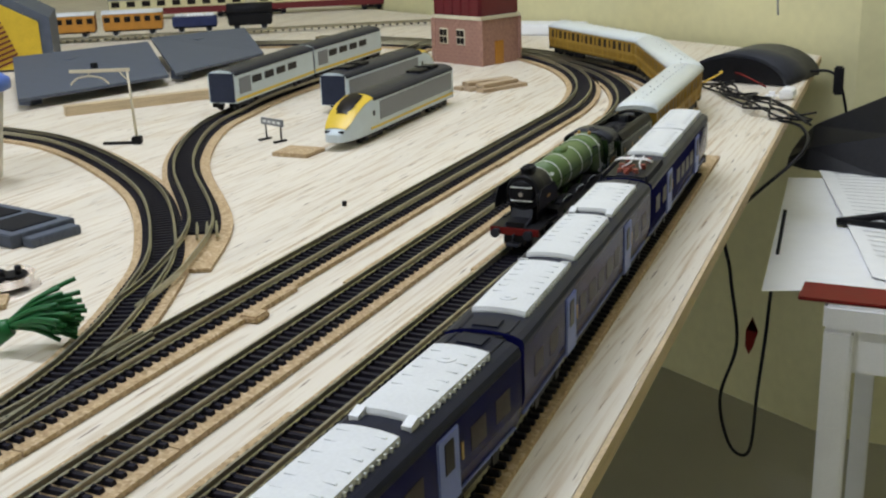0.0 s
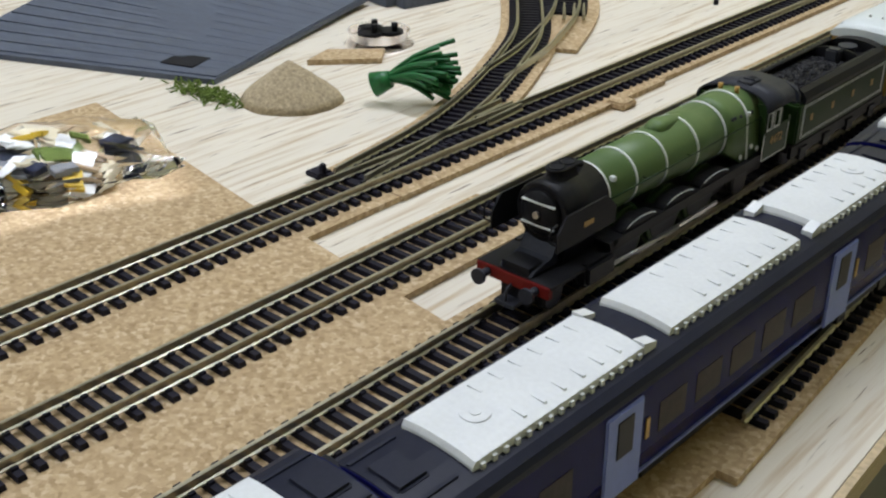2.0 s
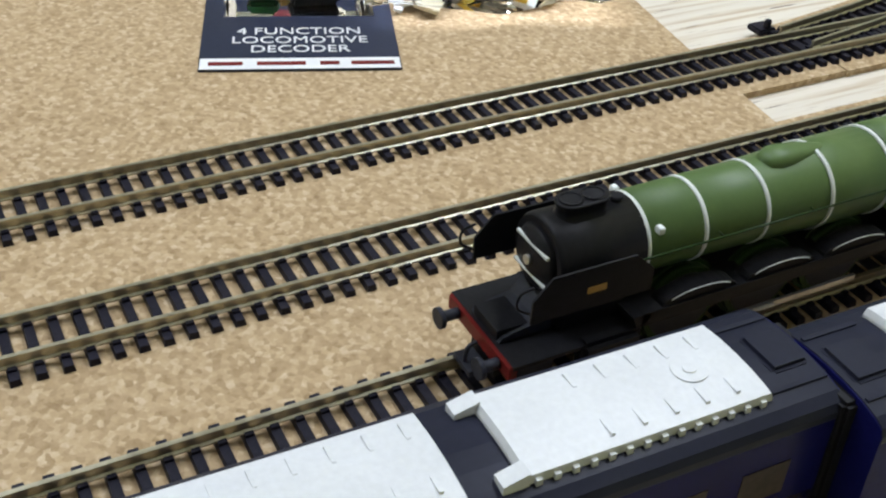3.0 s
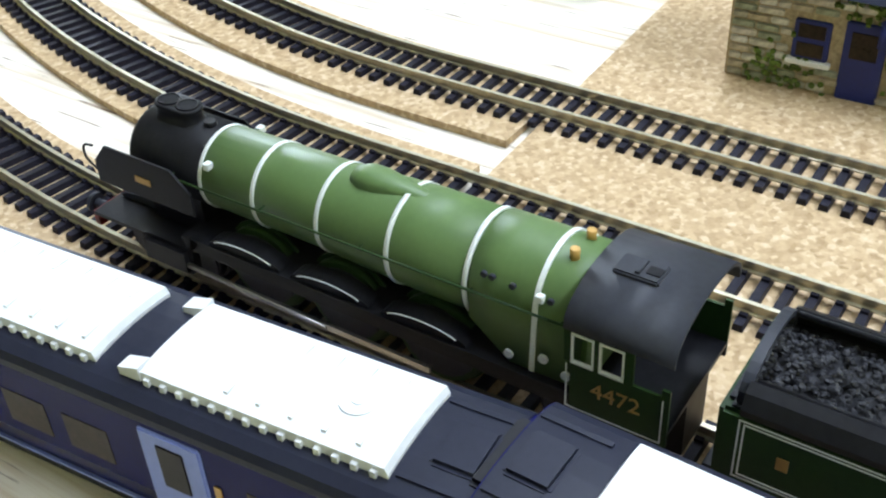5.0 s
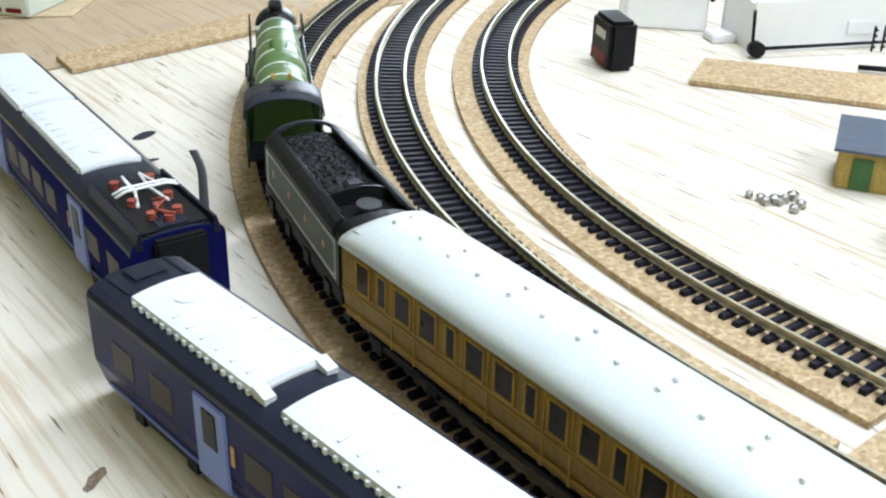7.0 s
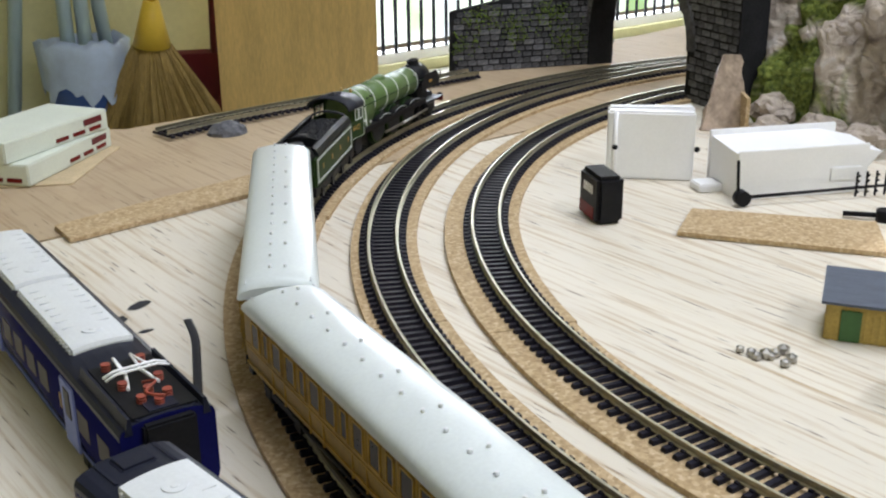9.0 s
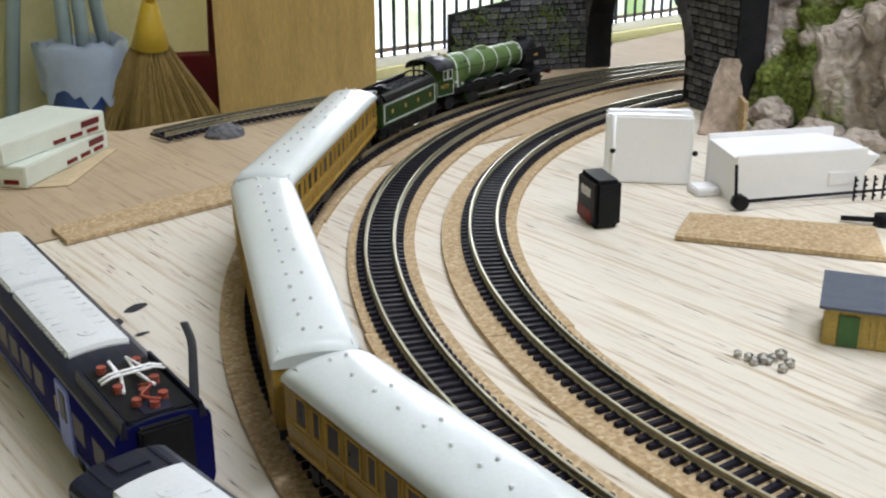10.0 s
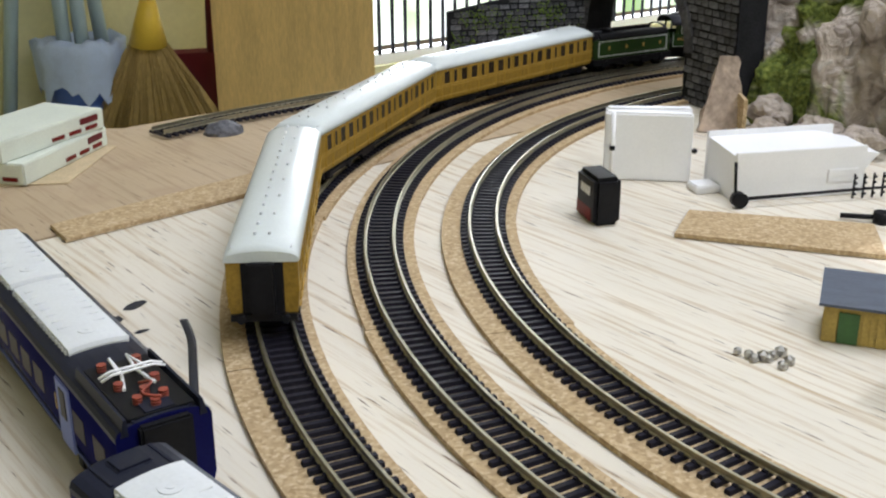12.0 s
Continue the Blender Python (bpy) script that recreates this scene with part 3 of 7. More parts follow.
def emu_car(label, driving=False):
    """High-speed commuter car in navy with lilac doors; +y is its outer end."""
    t = thing("train_car", label, "train car", group="blue multiple unit cars")
    L, w = 0.1345, 0.0182
    z0, z1, zt = 0.0075, 0.0425, 0.0500
    prof = body_profile(w, z0, z1, zt - 0.0025, tumble=0.003)
    bm = bmesh.new()
    if driving:
        rings = []
        for y, k, dz in ((-L, 1, 0), (0.082, 1, 0), (0.102, 0.97, 0.002), (0.120, 0.86, 0.008), (0.130, 0.66, 0.016), (0.136, 0.35, 0.024)):
            rings.append([(x * k, y, z0 + (z - z0) * (1 - dz / 0.04)) for x, z in prof])
        loft(bm, rings, smooth=True)
    else:
        loft(bm, [[(x, y, z) for x, z in prof] for y in (-L, L)])
    part("body", bm, NAVY, t)
    end = 0.101 if driving else L - 0.0005
    # dark roof skin
    bm = bmesh.new()
    rp = [(x * 1.004, z + 0.0003) for x, z in prof if z >= z1 - 0.0005]
    xs = [(-w * 1.004, z1 - 0.0016)] + rp[0:] + [(w * 1.004, z1 - 0.0016)]
    inner = [(x * 0.97, z - 0.0015) for x, z in xs[::-1]]
    loft(bm, [[(x, y, z) for x, z in xs + inner] for y in (-L + 0.0004, end)])
    part("roof", bm, SLATE, t)
    # end fairings with ribs
    for s in ((-1,) if driving else (-1, 1)):
        bm = bmesh.new()
        for x in (-0.0108, 0.0108):
            zz = roof_y(w, z1, zt - 0.0025, x)
            box(bm, x - 0.0006, x + 0.0006, min(s * 0.118, s * (L - 0.001)), max(s * 0.118, s * (L - 0.001)), zz - 0.001, zz + 0.0008)
        zz = roof_y(w, z1, zt - 0.0025, 0.006)
        bbox(bm, -0.0065, 0.0065, min(s * 0.122, s * (L - 0.002)), max(s * 0.122, s * (L - 0.002)), zz - 0.001, zz + 0.0014, 0.0009)
        part("roof_rib", bm, SLATE, t)
        bm = bmesh.new()
        bbox(bm, -0.010, 0.010, s * L - 0.0035, s * L + 0.0035, 0.012, 0.046, 0.001)
        part("gangway", bm, BLACK, t, "black gangway bellows")
    # pale raised panels on the roof
    def panel(y0, y1, wedge=0):
        bm = bmesh.new()
        hw = 0.0124
        rows = []
        for y, kk in ((y0, 0.0), (y0 + 0.0008, 1.0), (y1 - 0.0008, 1.0), (y1, 0.0)):
            top, bot = [], []
            for i in range(9):
                x = -hw + 2 * hw * i / 8
                top.append((x, y, roof_y(w, z1, zt - 0.0025, x) + 0.0012 + 0.0016 * kk))
                bot.append((x, y, roof_y(w, z1, zt - 0.0025, x) - 0.001))
            rows.append(top + bot[::-1])
        loft(bm, rows)
        p = part("roof_panel", bm, PANEL, t, "pale grey moulded roof panel")
        # clips along both eaves and fine cross ribs
        bm = bmesh.new()
        k = int((y1 - y0) / 0.0042)
        for i in range(k):
            y = y0 + 0.003 + i * (y1 - y0 - 0.006) / max(1, k - 1)
            for s in (-1, 1):
                zz = roof_y(w, z1, zt - 0.0025, s * hw)
                box(bm, s * hw - 0.0009, s * hw + 0.0009, y - 0.0007, y + 0.0007, zz - 0.0005, zz + 0.0017)
        part("clip", bm, PANEL, p)["kind"] = "stuff"
        bm = bmesh.new()
        if wedge:
            ye = y0 if wedge < 0 else y1
            for s in (-1, 1):
                x = s * 0.0108
                zz = roof_y(w, z1, zt - 0.0025, x)
                rows = [[(x - 0.002, ye - wedge * 0.001, zz), (x + 0.002, ye - wedge * 0.001, zz), (x + 0.002, ye - wedge * 0.001, zz + 0.0036), (x - 0.002, ye - wedge * 0.001, zz + 0.0036)],
                        [(x - 0.002, ye + wedge * 0.005, zz - 0.0005), (x + 0.002, ye + wedge * 0.005, zz - 0.0005), (x + 0.002, ye + wedge * 0.005, zz + 0.002), (x - 0.002, ye + wedge * 0.005, zz + 0.002)]]
                loft(bm, rows)
        for x, yy in ((0.0, y1 - 0.014 if wedge < 0 else y0 + 0.014),) if wedge or driving else ():
            zz = roof_y(w, z1, zt - 0.0025, x) + 0.0027
            cyl(bm, (x, yy, zz), (x, yy, zz + 0.0004), 0.0042, n=20)
            cyl(bm, (x, yy, zz), (x, yy, zz + 0.0007), 0.0016, n=12)
        for i in range(max(1, int((y1 - y0) / 0.008))):
            y = y0 + 0.022 + i * 0.008
            if y < y1 - 0.004:
                for x in (-0.0075, 0.0075):
                    zz = roof_y(w, z1, zt - 0.0025, x) + 0.0027
                    box(bm, x - 0.0024, x + 0.0024, y - 0.0005, y + 0.0005, zz - 0.0004, zz + 0.0004)
        part("grille", bm, PANEL, p)["kind"] = "stuff"
    if driving:
        panel(-0.066, 0.015)
        panel(0.019, 0.099)
    else:
        panel(-0.114, -0.044, 1)
        panel(-0.032, 0.043)
        panel(0.055, 0.117, -1)
    # doors and windows on both sides
    for s in (-1, 1):
        for yd in ((-0.060, 0.066) if not driving else (-0.072, 0.045)):
            bm = bmesh.new()
            bbox(bm, s * (w + 0.0001) - 0.0006, s * (w + 0.0001) + 0.0006, yd - 0.0085, yd + 0.0085, 0.0100, 0.0395, 0.0005)
            dr = part("door", bm, LILAC, t, "lilac passenger door")
            bm = bmesh.new()
            bbox(bm, s * (w + 0.0006) - 0.0004, s * (w + 0.0006) + 0.0004, yd - 0.0038, yd + 0.0038, 0.0235, 0.0365, 0.0003)
            part("pane", bm, WINDOW, dr)
            bm = bmesh.new()
            box(bm, s * (w + 0.0001), s * (w + 0.0005), yd + 0.0105, yd + 0.0122, 0.023, 0.030)
            part("door_button", bm, BRASS, t)
        for yw in [y for y in (-0.113, -0.089, -0.036, -0.017, 0.002, 0.021, 0.040, 0.092, 0.115) if not (driving and (y > 0.08 or abs(y - 0.045) < 0.012))]:
            bm = bmesh.new()
            bbox(bm, s * (w - 0.0001) - 0.0003, s * (w - 0.0001) + 0.0003, yw - 0.0070, yw + 0.0070, 0.0215, 0.0325, 0.0003)
            part("window", bm, BROWNPANE, t)
        bm = bmesh.new()
        box(bm, s * (w - 0.002) - 0.0004, s * (w - 0.002) + 0.0004, -L + 0.004, (0.098 if driving else L - 0.004), 0.0086, 0.0094)
        part("sill_line", bm, LILAC, t)
    bm = bmesh.new()
    bbox(bm, -0.0150, 0.0150, -0.045, 0.045, 0.0032, 0.0078, 0.0006)
    part("underframe", bm, BLACK, t)
    for y in (-0.094, 0.094):
        bogie(t, y)
    if driving:
        # roof well with pantograph and insulators at the inner end
        bm = bmesh.new()
        box(bm, -0.0125, 0.0125, -0.1325, -0.0845, 0.0455, 0.0482)
        part("equipment_well", bm, BLACK, t)
        for s in (-1, 1):
            bm = bmesh.new()
            loft(bm, [[(s * 0.0135, y, 0.043), (s * 0.0165, y, 0.043), (s * 0.0150, y, 0.0497), (s * 0.0138, y, 0.0497)] for y in (-0.1350, -0.0835)])
            part("well_side", bm, SLATE, t)
        bm = bmesh.new()
        for s in (-1, 1):
            tube(bm, [(s * 0.006, -0.1115, 0.0490), (s * 0.003, -0.1005, 0.0505), (s * 0.0035, -0.0885, 0.0520)], 0.0007)
            tube(bm, [(s * 0.0035, -0.0885, 0.0520), (s * 0.0055, -0.1045, 0.0532)], 0.0005)
        for y in (-0.1030, -0.1060):
            tube(bm, [(-0.0125, y, 0.0520), (-0.008, y, 0.0537), (0.008, y, 0.0537), (0.0125, y, 0.0520)], 0.0006)
        part("pantograph", bm, PLASWHITE, t, "folded off-white pantograph")
        bm = bmesh.new()
        for x, y in ((-0.007, -0.0895), (0.007, -0.0895), (-0.007, -0.1085), (0.007, -0.1085), (0, -0.1165), (-0.005, -0.1225), (0.005, -0.1225), (0.0, -0.1275)):
            for k in range(3):
                cyl(bm, (x, y, 0.0482 + k * 0.0011), (x, y, 0.0489 + k * 0.0011), 0.0019, n=10)
        tube(bm, spline([(0, -0.1105, 0.0500), (0.003, -0.1165, 0.0522), (-0.003, -0.1225, 0.0518), (0.002, -0.1285, 0.0515)]), 0.0006)
        part("insulator", bm, COPPER, t, "copper-red insulators")
        bm = bmesh.new()
        bbox(bm, -0.0105, 0.0105, 0.1080, 0.1205, 0.0330, 0.0400, 0.001)
        part("windscreen", bm, WINDOW, t)
    return t


def coach(label):
    """Teak express coach with pale roof; +y is its leading end."""
    t = thing("railway_coach", label, "coach", group="teak coaches")
    L, w = 0.1205, 0.0178
    z0, z1, zt = 0.0105, 0.0395, 0.0490
    bm = bmesh.new()
    prof = [(-w + 0.0012, z0), (-w, z0 + 0.010), (-w, z1), (w, z1), (w, z0 + 0.010), (w - 0.0012, z0)]
    loft(bm, [[(x, y, z) for x, z in prof] for y in (-L, L)])
    part("body", bm, TEAK, t)
    bm = bmesh.new()
    rw = w + 0.0009
    rows = []
    for y, k in ((-L - 0.0012, 0.55), (-L + 0.004, 0.86), (-L + 0.010, 1), (L - 0.010, 1), (L - 0.004, 0.86), (L + 0.0012, 0.55)):
        r = []
        for i in range(15):
            a = math.pi * i / 14
            r.append((-rw * math.cos(a), y, z1 - 0.0006 + k * (zt - z1) * math.sin(a) ** 0.75))
        rows.append(r + [(rw - 0.001, y, z1 - 0.0012), (-rw + 0.001, y, z1 - 0.0012)])
    loft(bm, rows, smooth=True)
    rf = part("roof", bm, ROOFWHITE, t, "pale grey-green carriage roof")
    for i in range(15):
        y = -L + 0.012 + i * (2 * L - 0.024) / 14
        for x in ((-0.0035,) if i % 2 else (-0.0035, 0.0035)):
            bm = bmesh.new()
            cyl(bm, (x, y, zt - 0.0012), (x, y, zt + 0.0007), 0.0008, n=8)
            part("ventilator", bm, PANEL, rf)
    for s in (-1, 1):
        bm = bmesh.new()
        tube(bm, [(s * (rw - 0.004), -L + 0.002, z1 + 0.0052), (s * (rw - 0.004), L - 0.002, z1 + 0.0052)], 0.00035, 5)
        part("rain_strip", bm, PANEL, rf)
        x = s * w
        k = 0
        ys = []
        y = -L + 0.010
        seq = [0.0075, 0.0045, 0.0085, 0.0085, 0.0045, 0.0085, 0.0085, 0.0045, 0.0075, 0.0075, 0.0045, 0.0085, 0.0085, 0.0045, 0.0085, 0.0085, 0.0045, 0.0075]
        gap = (2 * L - 0.02 - sum(seq)) / (len(seq) - 1)
        for wd in seq:
            ys.append((y, y + wd))
            y += wd + gap
        for a, b in ys:
            bm = bmesh.new()
            bbox(bm, x - 0.0004, x + 0.0004, a, b, 0.0255, 0.0365, 0.0003)
            wn_ = part("window", bm, WINWARM if (b - a) > 0.006 else WINDOW, t)
            bm = bmesh.new()
            for q in ((a - 0.0007, a, 0.0248, 0.0372), (b, b + 0.0007, 0.0248, 0.0372), (a - 0.0007, b + 0.0007, 0.0365, 0.0372), (a - 0.0007, b + 0.0007, 0.0248, 0.0255)):
                box(bm, x - 0.0007, x + 0.0007, *q)
            part("frame", bm, TEAKLT, wn_)
        bm = bmesh.new()
        for z in (0.0140, 0.0222, 0.0240, 0.0385):
            box(bm, x - 0.0004, x + 0.0004, -L, L, z, z + 0.0006)
        for a, b in ys[::3]:
            for yy in (a - 0.0022, b + 0.0022):
                box(bm, x - 0.0004, x + 0.0004, yy - 0.0003, yy + 0.0003, 0.0115, 0.0385)
        part("beading", bm, TEAKLT, t)
        bm = bmesh.new()
        box(bm, s * 0.0155 - 0.0007, s * 0.0155 + 0.0007, -0.075, 0.075, 0.0062, 0.0078)
        for yy in (-0.05, -0.025, 0.0, 0.025, 0.05):
            tube(bm, [(s * 0.0155, yy - 0.010, 0.0105), (s * 0.0155, yy, 0.0066), (s * 0.0155, yy + 0.010, 0.0105)], 0.0005, 4)
        bbox(bm, s * 0.0150 - 0.003, s * 0.0150 + 0.001, -0.045, -0.020, 0.003, 0.0095, 0.0004)
        part("truss", bm, BLACK, t)
        bm = bmesh.new()
        bbox(bm, -0.0105, 0.0105, s * L - 0.0008, s * L + 0.0008, 0.0105, 0.0402, 0.0005)
        bbox(bm, -0.0062, 0.0062, s * L, s * (L + 0.0045), 0.0115, 0.0385, 0.0007)
        part("gangway", bm, BLACK, t, "black corridor connection")
        bm = bmesh.new()
        box(bm, -0.0165, 0.0165, s * L - 0.002, s * L + 0.0022, 0.0072, 0.0108)
        for q in (-1, 1):
            cyl(bm, (q * 0.011, s * L, 0.0090), (q * 0.011, s * (L + 0.0045), 0.0090), 0.0022, n=10)
        part("buffer_beam", bm, BLACK, t)
    bm = bmesh.new()
    box(bm, -0.0150, 0.0150, -L + 0.002, L - 0.002, 0.0085, 0.0112)
    part("underframe", bm, BLACK, t)
    ws = []
    for y in (-0.085, 0.085):
        ws += bogie(t, y)
    return t, ws


def locomotive():
    t = thing("steam_locomotive", "apple green express steam locomotive with black smokebox", "locomotive")
    # boiler tapering from firebox to smokebox
    zc, r0, r1 = 0.0355, 0.0117, 0.0132
    def ring(y, r, z=zc, n=28, squash=1.0):
        return [(r * math.cos(k), y, z + r * squash * math.sin(k)) for k in (2 * math.pi * i / n for i in range(n))]
    bm = bmesh.new()
    loft(bm, [ring(0.042, r0), ring(0.006, r0 + 0.0003), ring(-0.020, r1), ring(-0.039, r1)], smooth=True)
    part("boiler", bm, GREEN, t, "apple green boiler with white bands")
    bm = bmesh.new()
    rows = []
    for y, zlow, wide in ((-0.0392, 0.0290, 0.0138), (-0.0460, 0.0240, 0.0146), (-0.0550, 0.0168, 0.0152), (-0.068, 0.0165, 0.0152)):
        r = []
        for i in range(19):
            a = math.pi * i / 18
            r.append((-0.0134 * math.cos(a), y, zc + 0.0002 + 0.0132 * math.sin(a) ** 0.92))
        r += [(wide, y, zlow), (-wide, y, zlow)]
        rows.append(r)
    loft(bm, rows, smooth=True)
    part("firebox", bm, GREEN, t)
    for y, r in ((0.0415, r0), (0.024, r0 + 0.0002), (0.004, r0 + 0.0004), (-0.017, r1), (-0.038, r1 + 0.0002)):
        bm = bmesh.new()
        loft(bm, [ring(y + 0.0006, r + 0.00025, n=32), ring(y - 0.0006, r + 0.00025, n=32)], smooth=True)
        part("boiler_band", bm, WHITELINE, t)
    bm = bmesh.new()
    rows = []
    for y in (-0.0550, -0.0562):
        r = []
        for i in range(19):
            a = math.pi * i / 18
            r.append((-0.0138 * math.cos(a), y, zc + 0.0003 + 0.0136 * math.sin(a) ** 0.92))
        rows.append(r + [(0.0154, y, 0.019), (-0.0154, y, 0.019)])
    loft(bm, rows)
    part("boiler_band", bm, WHITELINE, t)
    # washout plugs, safety valves, handrails
    for s in (-1, 1):
        for y, z in ((-0.043, 0.0425), (-0.045, 0.0425), (-0.050, 0.0420), (-0.059, 0.0415)):
            bm = bmesh.new()
            cyl(bm, (s * 0.0125, y, z), (s * 0.0134, y, z), 0.0008, n=8)
            part("washout_plug", bm, DKGREY, t)
        for y, z in ((0.0385, 0.0425), (-0.0565, 0.0412)):
            bm = bmesh.new()
            bbox(bm, s * 0.0106 - 0.0011, s * 0.0106 + 0.0013, y - 0.0009, y + 0.0009, z - 0.001, z + 0.001, 0.0002) if y > 0 else bbox(bm, s * 0.0128 - 0.0008, s * 0.0128 + 0.0010, y - 0.0009, y + 0.0009, z - 0.001, z + 0.001, 0.0002)
            part("lamp_bracket", bm, WHITELINE, t)
        bm = bmesh.new()
        tube(bm, [(s * 0.0142, 0.058, 0.0372), (s * 0.0142, -0.066, 0.0372)], 0.00035, 5)
        for y in (0.05, 0.02, -0.01, -0.04, -0.062):
            tube(bm, [(s * 0.0115, y, 0.0372), (s * 0.0142, y, 0.0372)], 0.0003, 4)
        part("handrail", bm, DKGREEN, t)
        bm = bmesh.new()
        cyl(bm, (s * 0.0040, -0.0600, 0.0475), (s * 0.0040, -0.0600, 0.0508), 0.0011, n=10)
        part("safety_valve", bm, BRASS, t)
        for y, z in ((-0.0585, 0.026), (-0.0500, 0.0235), (-0.0640, 0.0235)):
            bm = bmesh.new()
            cyl(bm, (s * 0.0148, y, z), (s * 0.0155, y, z), 0.0012, n=10)
            part("washout_door", bm, WHITELINE, t)
    # banjo dome on the boiler top
    bm = bmesh.new()
    rows = []
    for y, hw, h in ((0.000, 0.0003, 0.0002), (-0.001, 0.0032, 0.0024), (-0.004, 0.0044, 0.0034), (-0.008, 0.0044, 0.0034), (-0.014, 0.0034, 0.0026), (-0.022, 0.0018, 0.0012), (-0.025, 0.0004, 0.0002)):
        r = []
        for i in range(11):
            a = math.pi * i / 10
            r.append((-hw * math.cos(a) * 1.05, y, zc + 0.0112 + (h + 0.0006) * math.sin(a) ** 0.6))
        rows.append(r + [(hw, y, zc + 0.0100), (-hw, y, zc + 0.0100)])
    loft(bm, rows, smooth=True)
    part("dome", bm, GREEN, t)
    # smokebox, chimney, door
    bm = bmesh.new()
    loft(bm, [ring(0.042, r0 + 0.0003), ring(0.0655, r0 + 0.0003), ring(0.0668, r0 - 0.0004)], smooth=True)
    box(bm, -0.0095, 0.0095, 0.045, 0.064, 0.017, 0.030)
    sb = part("smokebox", bm, BLACK, t, "black smokebox")
    bm = bmesh.new()
    loft(bm, [ring(0.0668, 0.0095), ring(0.0682, 0.0080), ring(0.0690, 0.004), ring(0.0692, 0.0008)], smooth=True)
    part("smokebox_door", bm, BLACK, sb)
    bm = bmesh.new()
    for z in (zc + 0.0045, zc - 0.0045):
        box(bm, -0.0075, 0.0075, 0.0682, 0.0690, z - 0.00035, z + 0.00035)
    part("door_strap", bm, WHITELINE, sb)
    bm = bmesh.new()
    cyl(bm, (0, 0.0688, zc), (0, 0.0702, zc), 0.0014, n=10)
    part("dart_handle", bm, STEEL, sb)
    def oval_ring(r, z, half=0.0032, n=24):
        out = []
        for i in range(n):
            a = 2 * math.pi * i / n
            out.append((r * math.cos(a), 0.0560 + r * math.sin(a) + (half if math.sin(a) >= 0 else -half), zc + r0 + z))
        return out
    bm = bmesh.new()
    loft(bm, [oval_ring(r, z) for r, z in ((0.0052, -0.0030), (0.0044, -0.0006), (0.0037, 0.0006), (0.0036, 0.0026), (0.0041, 0.0034), (0.0040, 0.0040), (0.0034, 0.0040))], smooth=True)
    ch = part("chimney", bm, BLACK, sb, "double chimney with two flues")
    for y in (0.0592, 0.0528):
        bm = bmesh.new()
        cyl(bm, (0, y, zc + r0 + 0.0036), (0, y, zc + r0 + 0.0042), 0.0027, n=18)
        part("flue", bm, MORTAR, ch)
        bm = bmesh.new()
        tube(bm, [(0.0029 * math.cos(k), y + 0.0029 * math.sin(k), zc + r0 + 0.0042) for k in (2 * math.pi * i / 18 for i in range(19))], 0.00035, 5)
        part("flue_rim", bm, BLACK, ch)
    bm = bmesh.new()
    cyl(bm, (0.0, 0.0455, zc + r0 - 0.0005), (0.0, 0.0455, zc + r0 + 0.0016), 0.0016, n=12)
    part("snifting_valve", bm, BLACK, sb)
    for s in (-1, 1):   # curved handrails in front of the deflectors
        bm = bmesh.new()
        tube(bm, spline([(s * 0.0150, 0.0765, 0.0390), (s * 0.0150, 0.0800, 0.0380), (s * 0.0150, 0.0805, 0.0340), (s * 0.0150, 0.0770, 0.0310)]), 0.0004, 5)
        part("grab_rail", bm, BLACK, t)
    for s in (-1, 1):   # smoke deflectors
        bm = bmesh.new()
        loft(bm, [[(s * x, y, z) for y, z in ((0.042, 0.0275), (0.0765, 0.0275), (0.0765, 0.0345), (0.0715, 0.0405), (0.048, 0.0405), (0.042, 0.0345))] for x in (0.0148, 0.0155)])
        part("smoke_deflector", bm, BLACK, t)
        bm = bmesh.new()
        bbox(bm, s * 0.0156 - 0.0002, s * 0.0156 + 0.0003, 0.056, 0.0615, 0.0325, 0.0345, 0.0001)
        part("nameplate", bm, BRASS, t)
    # running plate with splashers
    bm = bmesh.new()
    box(bm, -0.0172, 0.0172, -0.088, 0.044, 0.0195, 0.0208)
    box(bm, -0.0172, 0.0172, 0.044, 0.081, 0.0150, 0.0162)
    loft(bm, [[(x, 0.047, 0.0205), (x, 0.043, 0.0208), (x, 0.041, 0.0195), (x, 0.045, 0.0155)] for x in (-0.0172, 0.0172)])
    part("running_plate", bm, BLACK, t)
    for s in (-1, 1):
        for y in (0.026, -0.001, -0.028):
            bm = bmesh.new()
            rows = []
            for x in (s * 0.0115, s * 0.0165):
                rows.append([(x, y + 0.0120 * math.cos(math.pi * i / 12), 0.0205 + 0.0040 * math.sin(math.pi * i / 12)) for i in range(13)])
            loft(bm, rows)
            sp = part("splasher", bm, BLACK, t)
            bm = bmesh.new()
            pts = [(s * 0.0168, y + 0.0108 * math.cos(math.pi * i / 12), 0.0208 + 0.0034 * math.sin(math.pi * i / 12)) for i in range(2, 11)]
            tube(bm, pts, 0.00022, 4)
            part("lining", bm, WHITELINE, sp)
        # added black strip, hung like a valance, standing in for shade below the plate
        bm = bmesh.new()
        box(bm, s * 0.0168 - 0.0004, s * 0.0168 + 0.0003, -0.088, 0.044, 0.0165, 0.0196)
        part("valance", bm, BLACK, t)
        bm = bmesh.new()
        bbox(bm, s * 0.0160 - 0.0030, s * 0.0160 + 0.0025, 0.044, 0.062, 0.0075, 0.0170, 0.0015)
        part("cylinder", bm, BLACK, t)
        bm = bmesh.new()
        box(bm, s * 0.0172 - 0.0005, s * 0.0172 + 0.0005, -0.030, 0.028, 0.0088, 0.0106)
        part("coupling_rod", bm, STEEL, t)
        bm = bmesh.new()
